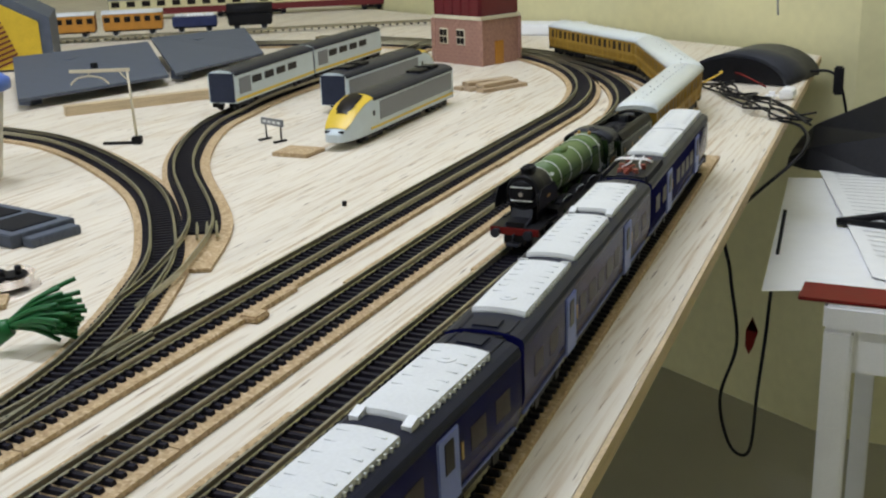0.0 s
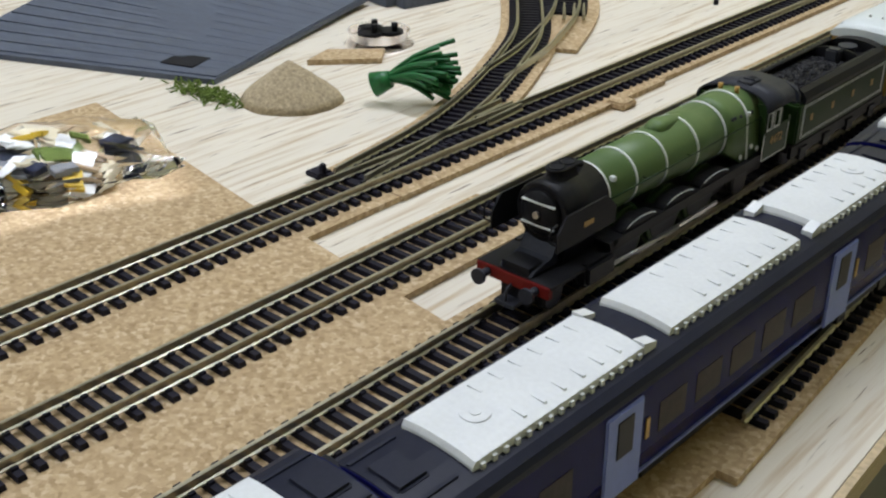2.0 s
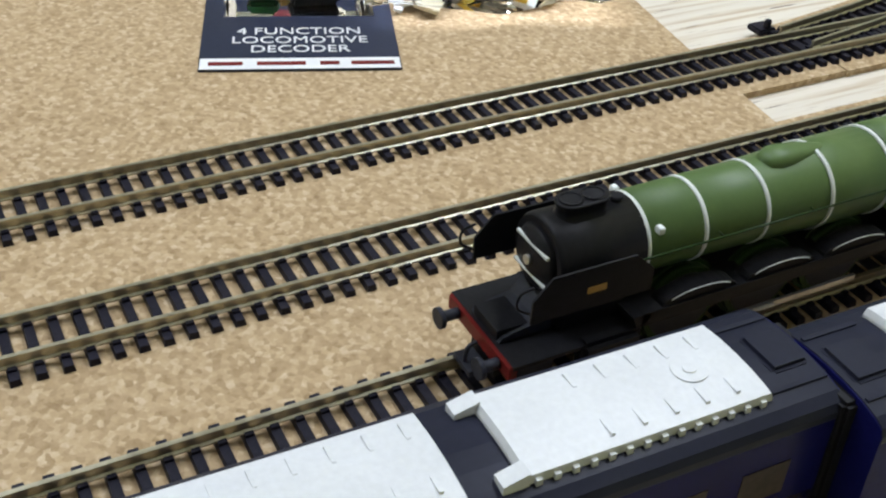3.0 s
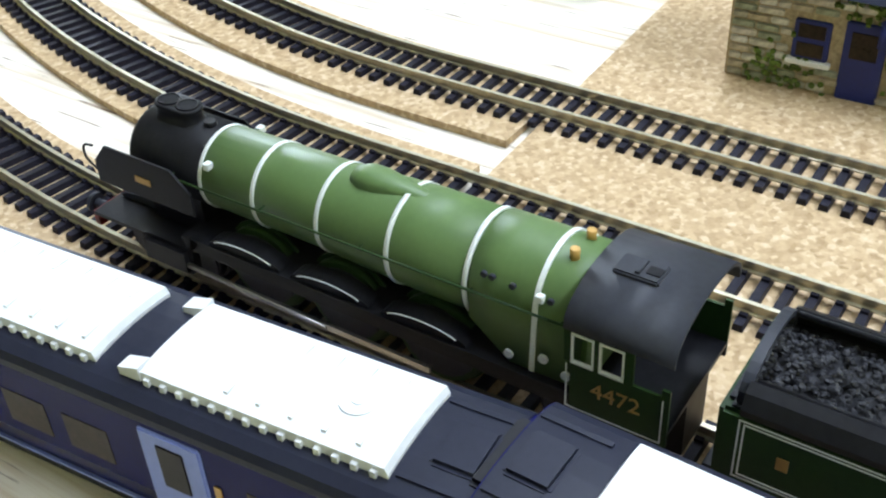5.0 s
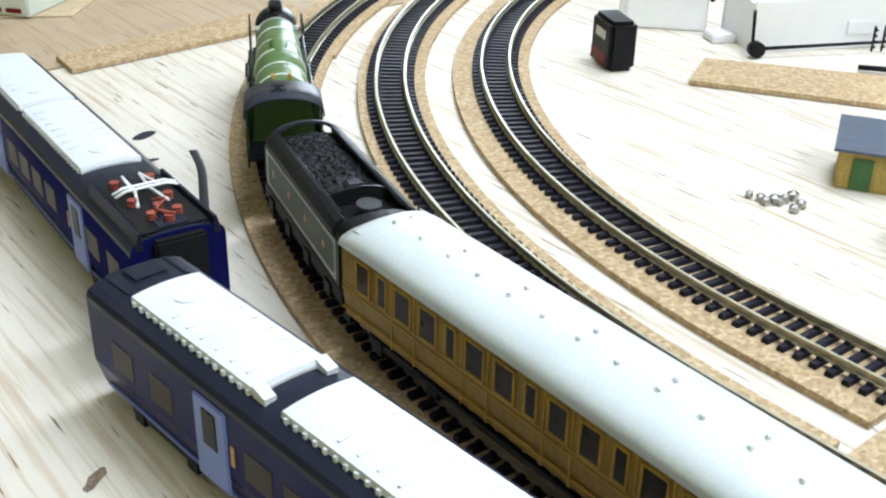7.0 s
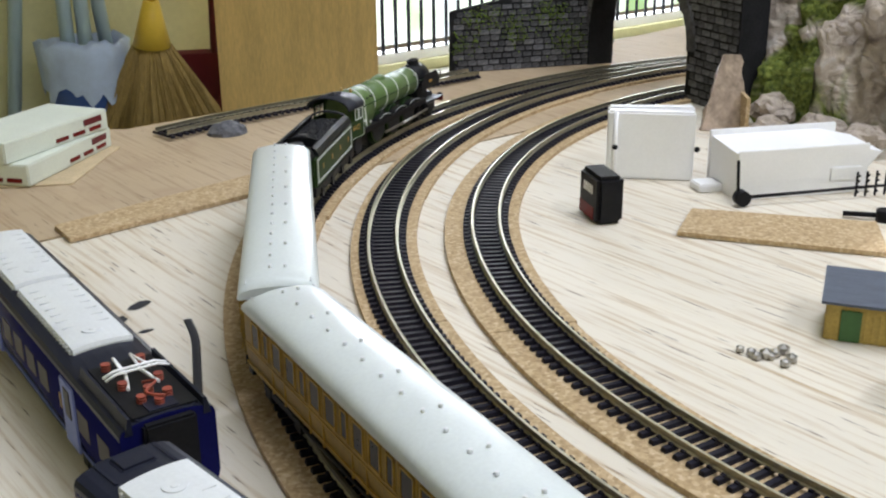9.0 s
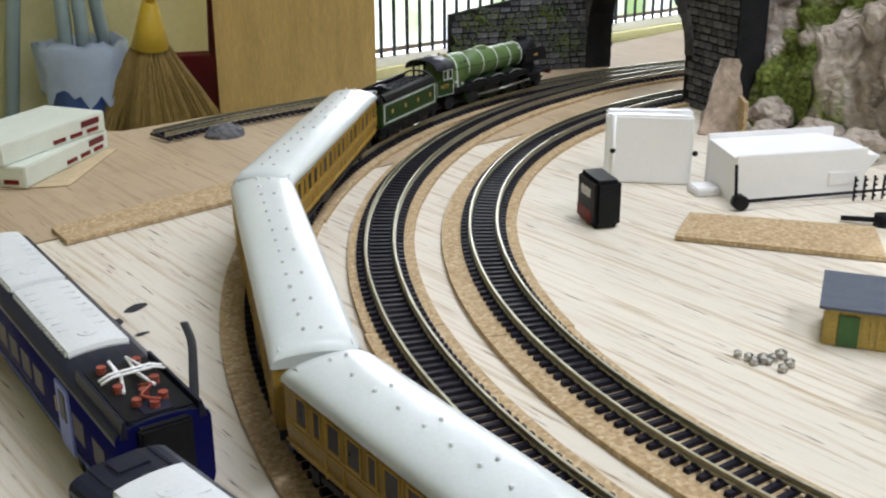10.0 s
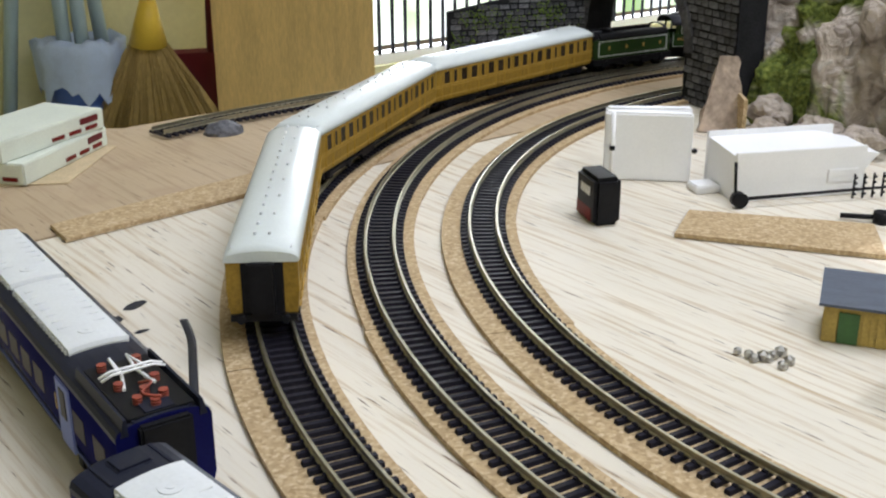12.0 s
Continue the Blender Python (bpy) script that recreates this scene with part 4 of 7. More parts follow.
        tube(bm, [(s * 0.0180, 0.046, 0.0115), (s * 0.0180, 0.000, 0.0097)], 0.0008, 6)
        part("connecting_rod", bm, STEEL, t)
    # front platform, valance, beam and buffers
    bm = bmesh.new()
    loft(bm, [[(x, 0.0650, 0.0165), (x, 0.0800, 0.0165), (x, 0.0790, 0.0178), (x, 0.0690, 0.0200), (x, 0.0660, 0.0250)] for x in (-0.0075, 0.0075)])
    part("front_casing", bm, DKGREY, t)
    bm = bmesh.new()
    bbox(bm, -0.0170, 0.0170, 0.0795, 0.0818, 0.0112, 0.0160, 0.0003)
    bb = part("buffer_beam", bm, RED, t, "red buffer beam")
    for s in (-1, 1):
        bm = bmesh.new()
        cyl(bm, (s * 0.0112, 0.0815, 0.0135), (s * 0.0112, 0.0865, 0.0135), 0.0016, n=12)
        cyl(bm, (s * 0.0112, 0.0865, 0.0135), (s * 0.0112, 0.0878, 0.0135), 0.0031, n=16)
        part("buffer", bm, DKGREY, bb)
    bm = bmesh.new()
    tube(bm, spline([(0, 0.082, 0.012), (0, 0.0845, 0.0105), (0, 0.085, 0.006)]), 0.0006)
    box(bm, -0.0045, 0.0045, 0.0805, 0.086, 0.0045, 0.0062)
    part("coupling_hook", bm, DKGREY, bb)
    # cab
    bm = bmesh.new()
    for s in (-1, 1):
        x0, x1 = s * 0.0168, s * 0.0175
        a, b = min(x0, x1), max(x0, x1)
        for q in ((-0.0880, -0.0660, 0.0165, 0.0310), (-0.0662, -0.0645, 0.0310, 0.0405), (-0.0725, -0.0713, 0.0310, 0.0405), (-0.0800, -0.0780, 0.0310, 0.0405), (-0.0800, -0.0645, 0.0395, 0.0415), (-0.0880, -0.0863, 0.0310, 0.0330)):
            box(bm, a, b, *q)
    box(bm, -0.0168, 0.0168, -0.0668, -0.0660, 0.0205, 0.0430)
    cb = part("cab", bm, DKGREEN, t, "dark green cab with twin side windows")
    for s in (-1, 1):
        for a, b in ((-0.0713, -0.0662), (-0.0780, -0.0725)):
            bm = bmesh.new()
            for q in ((a, a + 0.0004, 0.0312, 0.0395), (b - 0.0004, b, 0.0312, 0.0395), (a, b, 0.0391, 0.0396), (a, b, 0.0310, 0.0315)):
                box(bm, s * 0.0174 - 0.0004, s * 0.0174 + 0.0005, *q)
            part("window_frame", bm, WHITELINE, cb)
        bm = bmesh.new()
        for q in ((-0.0868, -0.0650, 0.0172, 0.0175), (-0.0868, -0.0865, 0.0172, 0.0300), (-0.0653, -0.0650, 0.0172, 0.0300)):
            box(bm, s * 0.0175 - 0.0001, s * 0.0175 + 0.0002, *q)
        part("lining", bm, WHITELINE, cb)
        words("4472", 0.0060, BRASS, cb, pose(s * 0.0176, -0.0765, 0.0232, 90, 0, 90 * s), 0.0001, label="gilt running number")
    bm = bmesh.new()
    rows = []
    for y in (-0.0645, -0.0885):
        top = [(-0.0182 * math.cos(math.pi * i / 16), y, 0.0405 + 0.0088 * math.sin(math.pi * i / 16) ** 0.8) for i in range(17)]
        rows.append(top + [(x * 0.96, y, z - 0.0007) for x, _, z in top[::-1]])
    loft(bm, rows, smooth=True)
    cr = part("cab_roof", bm, DKGREY, t, "dark grey cab roof with vent")
    bm = bmesh.new()
    bbox(bm, -0.0055, 0.0015, -0.0790, -0.0690, 0.0480, 0.0500, 0.0004)
    box(bm, -0.0045, 0.0005, -0.0745, -0.0735, 0.0498, 0.0506)
    part("roof_vent", bm, DKGREY, cr)
    bm = bmesh.new()
    box(bm, -0.0035, -0.0008, -0.0785, -0.0755, 0.0498, 0.0503)
    part("vent_opening", bm, MORTAR, cr)
    bm = bmesh.new()
    box(bm, -0.0062, 0.0062, -0.088, 0.080, 0.0035, 0.0195)
    part("frame", bm, BLACK, t)
    ws = []
    for y in (0.026, -0.001, -0.028):
        ws += [(w_, 0.0128) for w_ in wheelset(t, y, 0.0128, DKGREEN, "driving_wheel")]
    for y in (0.070, 0.048):
        ws += [(w_, 0.0062) for w_ in wheelset(t, y, 0.0062)]
    ws += [(w_, 0.0072) for w_ in wheelset(t, -0.062, 0.0072)]
    return t, ws


def tender():
    t = thing("locomotive_tender", "dark green tender full of coal behind the locomotive", "tender")
    L, w = 0.0465, 0.0172
    bm = bmesh.new()
    bbox(bm, -w, w, -L, L - 0.004, 0.0140, 0.0345, 0.0010)
    part("tank", bm, DKGREEN, t, "dark green tender side with white lining")
    bm = bmesh.new()
    for s in (-1, 1):   # flared coping around the coal space
        loft(bm, [[(s * w, y, 0.0340), (s * (w + 0.0004), y, 0.0360), (s * (w - 0.0015), y, 0.0392), (s * (w - 0.0040), y, 0.0405), (s * (w - 0.0048), y, 0.0400), (s * (w - 0.0030), y, 0.0375), (s * (w - 0.0020), y, 0.0340)] for y in (-L + 0.006, L - 0.008)])
    part("coping", bm, BLACK, t)
    bm = bmesh.new()
    rows = []
    for y in (L - 0.0085, L - 0.0065):
        r = [(-0.0150 * math.cos(math.pi * i / 14), y, 0.0350 + 0.0085 * math.sin(math.pi * i / 14) ** 0.7) for i in range(15)]
        rows.append(r + [(x * 0.88, y, 0.0345 + (z - 0.0345) * 0.86) for x, _, z in r[::-1]])
    loft(bm, rows)
    part("front_plate", bm, DKGREY, t)
    bm = bmesh.new()
    rows = []
    for y in (-0.0215, -0.0225):
        r = [(-0.0150 * math.cos(math.pi * i / 14), y, 0.0345 + 0.0075 * math.sin(math.pi * i / 14) ** 0.7) for i in range(15)]
        rows.append(r)
    loft(bm, rows)
    part("rear_plate", bm, BLACK, t)
    bm = bmesh.new()
    rng = random.Random(5)
    for i in range(900):
        x, y = rng.uniform(-0.0125, 0.0125), rng.uniform(-0.021, 0.039)
        z = 0.0352 + 0.0022 * (1 - (x / 0.0135) ** 2) * min(1, (y + 0.025) / 0.03)
        b = bmesh.new()
        bmesh.ops.create_icosphere(b, subdivisions=1, radius=rng.uniform(0.0005, 0.0010))
        for v in b.verts:
            v.co *= rng.uniform(0.7, 1.25)
        join(bm, b, pose(x, y, z, rng.uniform(0, 360), rng.uniform(0, 360), 0))
    o = part("coal", bm, COAL, t, "heap of black coal")
    o["kind"] = "stuff"
    bm = bmesh.new()
    box(bm, -0.0140, 0.0140, -0.0212, 0.0415, 0.0340, 0.0354)
    part("coal_floor", bm, COAL, t)
    bm = bmesh.new()
    bbox(bm, -0.0035, 0.0035, -0.0215, -0.0155, 0.036, 0.0425, 0.0008)
    part("fire_iron_box", bm, DKGREY, t)
    bm = bmesh.new()
    cyl(bm, (0, -0.0330, 0.0345), (0, -0.0330, 0.0395), 0.0040, n=18)
    cyl(bm, (0, -0.0330, 0.0395), (0, -0.0330, 0.0405), 0.0047, n=18)
    part("filler_cap", bm, DKGREY, t)
    bm = bmesh.new()
    rows = []
    for y in (-L, -L + 0.0055):
        r = [(-0.0152 * math.cos(math.pi * i / 14), y, 0.0330 + 0.0085 * math.sin(math.pi * i / 14) ** 0.6) for i in range(15)]
        rows.append(r)
    loft(bm, rows, smooth=False)
    part("rear_coping", bm, BLACK, t)
    bm = bmesh.new()
    box(bm, -w + 0.0012, w - 0.0012, -L + 0.002, L - 0.006, 0.0343, 0.0352)
    part("deck", bm, BLACK, t, "black tank top")
    for s in (-1, 1):   # rolled rail along the inside of the coal space
        bm = bmesh.new()
        tube(bm, [(s * 0.0122, -L + 0.010, 0.0398), (s * 0.0122, L - 0.009, 0.0398)], 0.0008, 6)
        part("coal_rail", bm, BLACK, t)
    for s in (-1, 1):
        bm = bmesh.new()
        x = s * (w + 0.0001)
        for e in (0.0, 0.0009):
            for q in ((-L + 0.004 + e, L - 0.008 - e, 0.0166 + e, 0.0169 + e), (-L + 0.004 + e, L - 0.008 - e, 0.0328 - e, 0.0331 - e), (-L + 0.004 + e, -L + 0.0043 + e, 0.0166 + e, 0.0331 - e), (L - 0.0083 - e, L - 0.008 - e, 0.0166 + e, 0.0331 - e)):
                box(bm, x - 0.0001, x + 0.0002, *q)
        part("lining", bm, WHITELINE, t)
        for y in (0.030, 0.010, -0.010, -0.030):   # company initials as plain gilt shapes
            bm = bmesh.new()
            bbox(bm, x - 0.0001, x + 0.0002, y - 0.0011, y + 0.0011, 0.0234, 0.0268, 0.00005)
            part("gilt_mark", bm, BRASS, t)
        bm = bmesh.new()
        box(bm, s * 0.0162 - 0.0008, s * 0.0162 + 0.0008, -L, L - 0.002, 0.0080, 0.0138)
        for y in (-0.034, -0.011, 0.012, 0.034):
            box(bm, s * 0.0168 - 0.0012, s * 0.0168 + 0.0012, y - 0.003, y + 0.003, 0.0055, 0.0115)
        part("side_frame", bm, BLACK, t)
    bm = bmesh.new()
    box(bm, -0.0150, 0.0150, -L, L - 0.002, 0.0105, 0.0141)
    box(bm, -0.0168, 0.0168, -L - 0.001, -L + 0.001, 0.0085, 0.0145)
    part("underframe", bm, BLACK, t)
    for q in (-1, 1):
        for z in (0.018, 0.024, 0.030):
            bm = bmesh.new()
            bbox(bm, q * 0.012 - 0.0012, q * 0.012 + 0.0012, -L - 0.0014, -L + 0.0004, z - 0.0009, z + 0.0009, 0.0002)
            part("lamp_iron", bm, BRASS, t)
    ws = []
    for y in (-0.034, -0.011, 0.012, 0.034):
        ws += [(w_, 0.0082) for w_ in wheelset(t, y, 0.0082)]
    return t, ws


LOCO, LOCO_W = locomotive()
STRETCH = 1.07   # the model's long frame
done = set()
for o in LOCO.children_recursive:
    if o.name.startswith(("driving_wheel", "wheel", "rim")):
        if not o.name.startswith("rim"):
            o.location.y *= STRETCH
    elif o.name.startswith("lettering"):
        o.location.y *= STRETCH
    elif o.data.name not in done:
        done.add(o.data.name)
        for v in o.data.vertices:
            v.co.y *= STRETCH
TENDER, TENDER_W = tender()
for o in TENDER.children_recursive:
    if o.name.startswith("wheel"):
        o.location.y *= 1.17
    elif not o.name.startswith("rim"):
        for v in o.data.vertices:
            v.co.y *= 1.17
COACHES = [coach("varnished teak coach with pale roof on the outer track") for _ in range(3)]

# blue multiple unit: six cars, the first two on the siding, the rest standing askew on the board
CAR0 = emu_car("navy blue middle car with pale roof panels and lilac doors")
DRIVE0 = emu_car("navy blue driving car with folded pantograph and tapered nose", True)
DRIVE0.matrix_world = pose(siding(0.677), 0.677, RZ, 0, 0, 3.0)
CAR0.matrix_world = pose(siding(0.404), 0.404, RZ, 0, 0, 3.0)
copy_thing(CAR0, pose(0.0755, 0.1300, 0.0065, 1.6, 0, -2.6))
copy_thing(CAR0, pose(0.0565, -0.141, 0.0030, 0, 0, -1.2))
copy_thing(CAR0, pose(0.0670, -0.4100, 0.0003, 0, 0, 4.7))
copy_thing(DRIVE0, pose(0.0460, -0.6940, 0.0003, 0, 0, 176.5))



# ---- things at the north end ----
def modern_loco(m, label):
    """Streamlined electric power car in pale blue, grey and yellow; +y is the nose."""
    t = thing("electric_locomotive", label, "locomotive", m, group="streamlined power cars")
    w = 0.0172
    prof = body_profile(w, 0.009, 0.040, 0.0475)
    bm = bmesh.new()
    rows = []
    for y, k, dz in ((-0.135, 1, 0), (0.075, 1, 0), (0.098, 0.98, 0.10), (0.115, 0.92, 0.32), (0.128, 0.80, 0.58), (0.136, 0.58, 0.74), (0.139, 0.30, 0.80)):
        rows.append([(x * k, y, 0.009 + (z - 0.009) * (1 - dz)) for x, z in prof])
    loft(bm, rows, smooth=True)
    part("body", bm, PALEBLUE, t)
    bm = bmesh.new()
    rows = []
    for y, k, dz in ((0.078, 1.01, 0.0), (0.098, 0.99, 0.09), (0.115, 0.935, 0.30), (0.126, 0.84, 0.52), (0.133, 0.70, 0.66)):
        rows.append([(x * k * 1.01, y, 0.0094 + (z - 0.009) * (1 - dz)) for x, z in prof[3:-3]])
    loft(bm, rows, closed=False, smooth=True)
    part("nose_cover", bm, YELLOW, t, "yellow nose")
    bm = bmesh.new()
    rows = []
    for y, k, dz in ((0.086, 0.62, -0.01), (0.098, 0.72, 0.065), (0.111, 0.66, 0.24), (0.1185, 0.50, 0.37)):
        rows.append([(x * k, y, 0.0104 + (z - 0.009) * (1 - dz)) for x, z in prof[4:-4]])
    loft(bm, rows, closed=False, smooth=True)
    part("windscreen", bm, WINDOW, t)
    bm = bmesh.new()
    loft(bm, [[(x * 1.01, y, z + 0.0006) for x, z in prof[2:-2]] + [(0, y, 0.040)] for y in (-0.1345, 0.079)])
    part("roof", bm, SLATE, t)
    for s in (-1, 1):
        bm = bmesh.new()
        box(bm, s * (w + 0.0001) - 0.0003, s * (w + 0.0001) + 0.0003, -0.128, 0.066, 0.0195, 0.0385)
        part("side_band", bm, MIDGREY, t)
        bm = bmesh.new()
        box(bm, s * (w + 0.0001) - 0.0003, s * (w + 0.0001) + 0.0003, -0.134, 0.088, 0.0125, 0.0150)
        part("side_stripe", bm, YELLOW, t)
        bm = bmesh.new()
        box(bm, s * (w + 0.0001) - 0.0003, s * (w + 0.0001) + 0.0004, 0.078, 0.082, 0.026, 0.031)
        part("cab_window", bm, WINDOW, t)
        bm = bmesh.new()
        bbox(bm, s * 0.0075 - 0.0028, s * 0.0075 + 0.0028, 0.1305, 0.1365, 0.0175, 0.0200, 0.0004)
        part("headlight", bm, BLACK, t)
    bm = bmesh.new()
    for y in (-0.10, -0.07):
        bbox(bm, -0.009, 0.009, y - 0.012, y + 0.012, 0.0475, 0.0505, 0.0008)
    tube(bm, [(-0.010, -0.085, 0.0515), (0.010, -0.085, 0.0515)], 0.0006)
    part("roof_gear", bm, BLACK, t)
    bm = bmesh.new()
    box(bm, -0.0155, 0.0155, -0.1362, -0.1345, 0.010, 0.044)
    part("end_plate", bm, CARDBLUE, t)
    bm = bmesh.new()
    bbox(bm, -0.0140, 0.0140, -0.045, 0.045, 0.0035, 0.0092, 0.0006)
    part("underframe", bm, BLACK, t)
    for y in (-0.095, 0.080):
        bogie(t, y)
    return t


def heading(a, b):
    return math.degrees(math.atan2(-(b[0] - a[0]), b[1] - a[1]))


def at_line(front, back, half, z=0.0):
    """Pose of a vehicle whose nose stands at front and whose tail points to back."""
    f, k = V(*front, 0), V(*back, 0)
    d = (f - k).normalized()
    c = f - d * half
    return pose(c.x, c.y, z, 0, 0, heading(k, f))


modern_loco(at_line((-0.295, 0.790), (-0.305, 1.09), 0.138), "streamlined power car with yellow nose standing on the board")
modern_loco(at_line((-0.405, 1.245), (-0.398, 0.97), 0.138), "streamlined power car showing its dark blue rear end")


def long_coach(m, label):
    t = thing("railway_coach", label, "coach", m, group="streamlined coaches")
    w, L = 0.0172, 0.110
    prof = body_profile(w, 0.009, 0.0395, 0.0470)
    bm = bmesh.new()
    loft(bm, [[(x, y, z) for x, z in prof] for y in (-L, L)])
    part("body", bm, PALEBLUE, t)
    bm = bmesh.new()
    loft(bm, [[(x * 1.01, y, z + 0.0006) for x, z in prof[2:-2]] + [(0, y, 0.040)] for y in (-L + 0.0005, L - 0.0005)])
    part("roof", bm, SLATE, t)
    for s in (-1, 1):
        bm = bmesh.new()
        box(bm, s * (w + 0.0001) - 0.0003, s * (w + 0.0001) + 0.0003, -L, L, 0.0110, 0.0145)
        part("side_stripe", bm, YELLOW, t)
        for y in (-0.055, -0.022, 0.011, 0.044):
            bm = bmesh.new()
            bbox(bm, s * (w + 0.0001) - 0.0004, s * (w + 0.0001) + 0.0004, y - 0.0125, y + 0.0125, 0.0260, 0.0345, 0.0004)
            part("window", bm, WINDOW, t)
        bm = bmesh.new()
        box(bm, s * (w + 0.0001) - 0.0003, s * (w + 0.0001) + 0.0004, -0.100, -0.072, 0.018, 0.0365)
        part("side_band", bm, MIDGREY, t)
        bm = bmesh.new()
        bbox(bm, -0.0160, 0.0160, s * L - 0.001, s * L + 0.001, 0.010, 0.0435, 0.0006)
        part("end_plate", bm, CARDBLUE, t)
    bm = bmesh.new()
    bbox(bm, -0.0140, 0.0140, -0.05, 0.05, 0.0035, 0.0092, 0.0006)
    part("underframe", bm, BLACK, t)
    for y in (-0.085, 0.085):
        bogie(t, y)
    return t


long_coach(pose(-0.522, 1.018, RZ, 0, 0, 7), "pale blue-grey coach with dark roof on the branch track")
long_coach(pose(-0.545, 1.245, RZ, 0, 0, 4), "pale blue-grey coach with dark roof coupled behind another")


def building():
    t = thing("signal_building", "pink brick water tower building with a dark tank on top", "model building", pose(-0.402, 1.410, 0, 0, 0, -22))
    bm = bmesh.new()
    box(bm, -0.048, 0.050, -0.040, 0.040, 0.0, 0.068)
    part("wall", bm, BRICK, t)
    bm = bmesh.new()
    box(bm, -0.052, 0.052, -0.042, 0.042, 0.066, 0.071)
    part("cornice", bm, CREAM, t)
    bm = bmesh.new()
    bbox(bm, -0.050, 0.050, -0.040, 0.040, 0.071, 0.115, 0.002)
    for i in range(6):
        x = -0.045 + i * 0.018
        box(bm, x - 0.001, x + 0.001, -0.0415, -0.040, 0.071, 0.115)
    part("tank", bm, MAROON, t, "dark brown riveted tank")
    for x in (-0.028, 0.008):
        bm = bmesh.new()
        bbox(bm, x - 0.009, x + 0.009, -0.0412, -0.0395, 0.028, 0.052, 0.001)
        f = part("window_frame", bm, CREAM, t)
        bm = bmesh.new()
        for q in (-1, 1):
            for z in (0.030, 0.041):
                box(bm, x + q * 0.004 - 0.0033, x + q * 0.004 + 0.0033, -0.0418, -0.0408, z, z + 0.009)
        part("pane", bm, WINDOW, f)
    bm = bmesh.new()
    box(bm, 0.0492, 0.0510, -0.012, 0.006, 0.0, 0.034)
    part("door", bm, ORANGE, t)
    for x, y in ((-0.05, -0.04), (0.05, -0.04), (0.05, 0.04)):
        bm = bmesh.new()
        box(bm, x - 0.004, x + 0.004, y - 0.0015, y + 0.0015, 0, 0.066)
        part("pilaster", bm, BRICK, t)
    n = 0
    brick = None
    for r in range(12):
        for c in range(9):
            x = -0.046 + c * 0.0113 + (0.005 if r % 2 else 0)
            z = 0.003 + r * 0.0052
            if x > 0.046 or any(abs(x - q) < 0.014 and 0.024 < z < 0.054 for q in (-0.028, 0.008)):
                continue
            if brick is None:
                bm = bmesh.new()
                box(bm, -0.005, 0.005, -0.0405, -0.0398, 0, 0.0045)
                brick = part("brick", bm, BRICK, t)
                o = brick
            else:
                o = brick.copy()
                scene.collection.objects.link(o)
            o.location = (x, 0, z)
    return t


building()
t = thing("timber_pile", "small stack of pale timber planks on the board", "planks", pose(-0.285, 1.185, 0, 0, 0, -30))
for i, (x, z, r) in enumerate(((-0.018, 0, 3), (0.0, 0, -2), (0.018, 0, 4), (-0.010, 0.005, -5), (0.010, 0.005, 6))):
    bm = bmesh.new()
    bbox(bm, x - 0.008, x + 0.008, -0.045 + i * 0.003, 0.045 - i * 0.004, z, z + 0.0045, 0.0005, pose(0, 0, 0, 0, 0, r))
    part("plank", bm, OLDPLY, t)
bm = bmesh.new()
bbox(bm, -0.345, -0.305, 0.755, 0.790, 0.0, 0.004, 0.0006)
solid("cork_offcut", bm, CORK, "small cork offcut under a locomotive nose", "cork piece")
bm = bmesh.new()
bbox(bm, -0.116, -0.103, 0.365, 0.379, 0.0, 0.0045, 0.001)
solid("cork_offcut", bm, CORK, "small loose cork chip beside the track", "cork piece")

# loading-gauge mast
t = thing("loading_gauge", "cream loading gauge mast on a black foot", "railway gauge", pose(-0.520, 0.768, 0, 0, 0, 24))
bm = bmesh.new()
bbox(bm, -0.005, 0.005, -0.005, 0.005, 0, 0.008, 0.001)
bbox(bm, -0.036, -0.004, -0.002, 0.002, 0, 0.003, 0.0006)
part("foot", bm, BLACK, t)
bm = bmesh.new()
cyl(bm, (0, 0, 0.006), (-0.002, 0, 0.078), 0.0016, 0.0012, n=8)
part("post", bm, CREAM, t)
bm = bmesh.new()
bbox(bm, -0.062, 0.001, -0.001, 0.001, 0.076, 0.0795, 0.0004)
tube(bm, [(-0.003, 0, 0.068), (-0.010, 0, 0.076)], 0.0008)
part("arm", bm, CREAM, t)
bm = bmesh.new()
tube(bm, spline([(-0.062, 0, 0.064), (-0.055, 0, 0.070), (-0.042, 0, 0.0725), (-0.029, 0, 0.070), (-0.022, 0, 0.064)], 5), 0.0010)
tube(bm, [(-0.042, 0, 0.0725), (-0.042, 0, 0.077)], 0.0005)
part("hoop", bm, CREAM, t)

# station name board: unreadable writing as bars
t = thing("name_board", "grey name board on two black posts", "sign", pose(-0.384, 0.820, 0, 0, 0, -18))
for x in (-0.012, 0.012):
    bm = bmesh.new()
    cyl(bm, (x, 0, 0.001), (x, 0, 0.022), 0.0009, n=6)
    bbox(bm, x - 0.002, x + 0.002, -0.010, 0.006, 0, 0.002, 0.0004)
    part("post", bm, BLACK, t)
bm = bmesh.new()
bbox(bm, -0.018, 0.018, -0.0015, -0.0002, 0.016, 0.0235, 0.0004)
b = part("board", bm, MIDGREY, t)
bm = bmesh.new()
for i in range(4):
    box(bm, -0.014 + i * 0.0075, -0.009 + i * 0.0075, -0.0019, -0.0014, 0.0185, 0.0210)
part("letter_bar", bm, PAPER, b)
bm = bmesh.new()
cyl(bm, (-0.184, 0.613, 0), (-0.184, 0.613, 0.004), 0.002, n=8)
solid("bolt", bm, BLACK, "tiny black bolt lying on the board", "bolt")

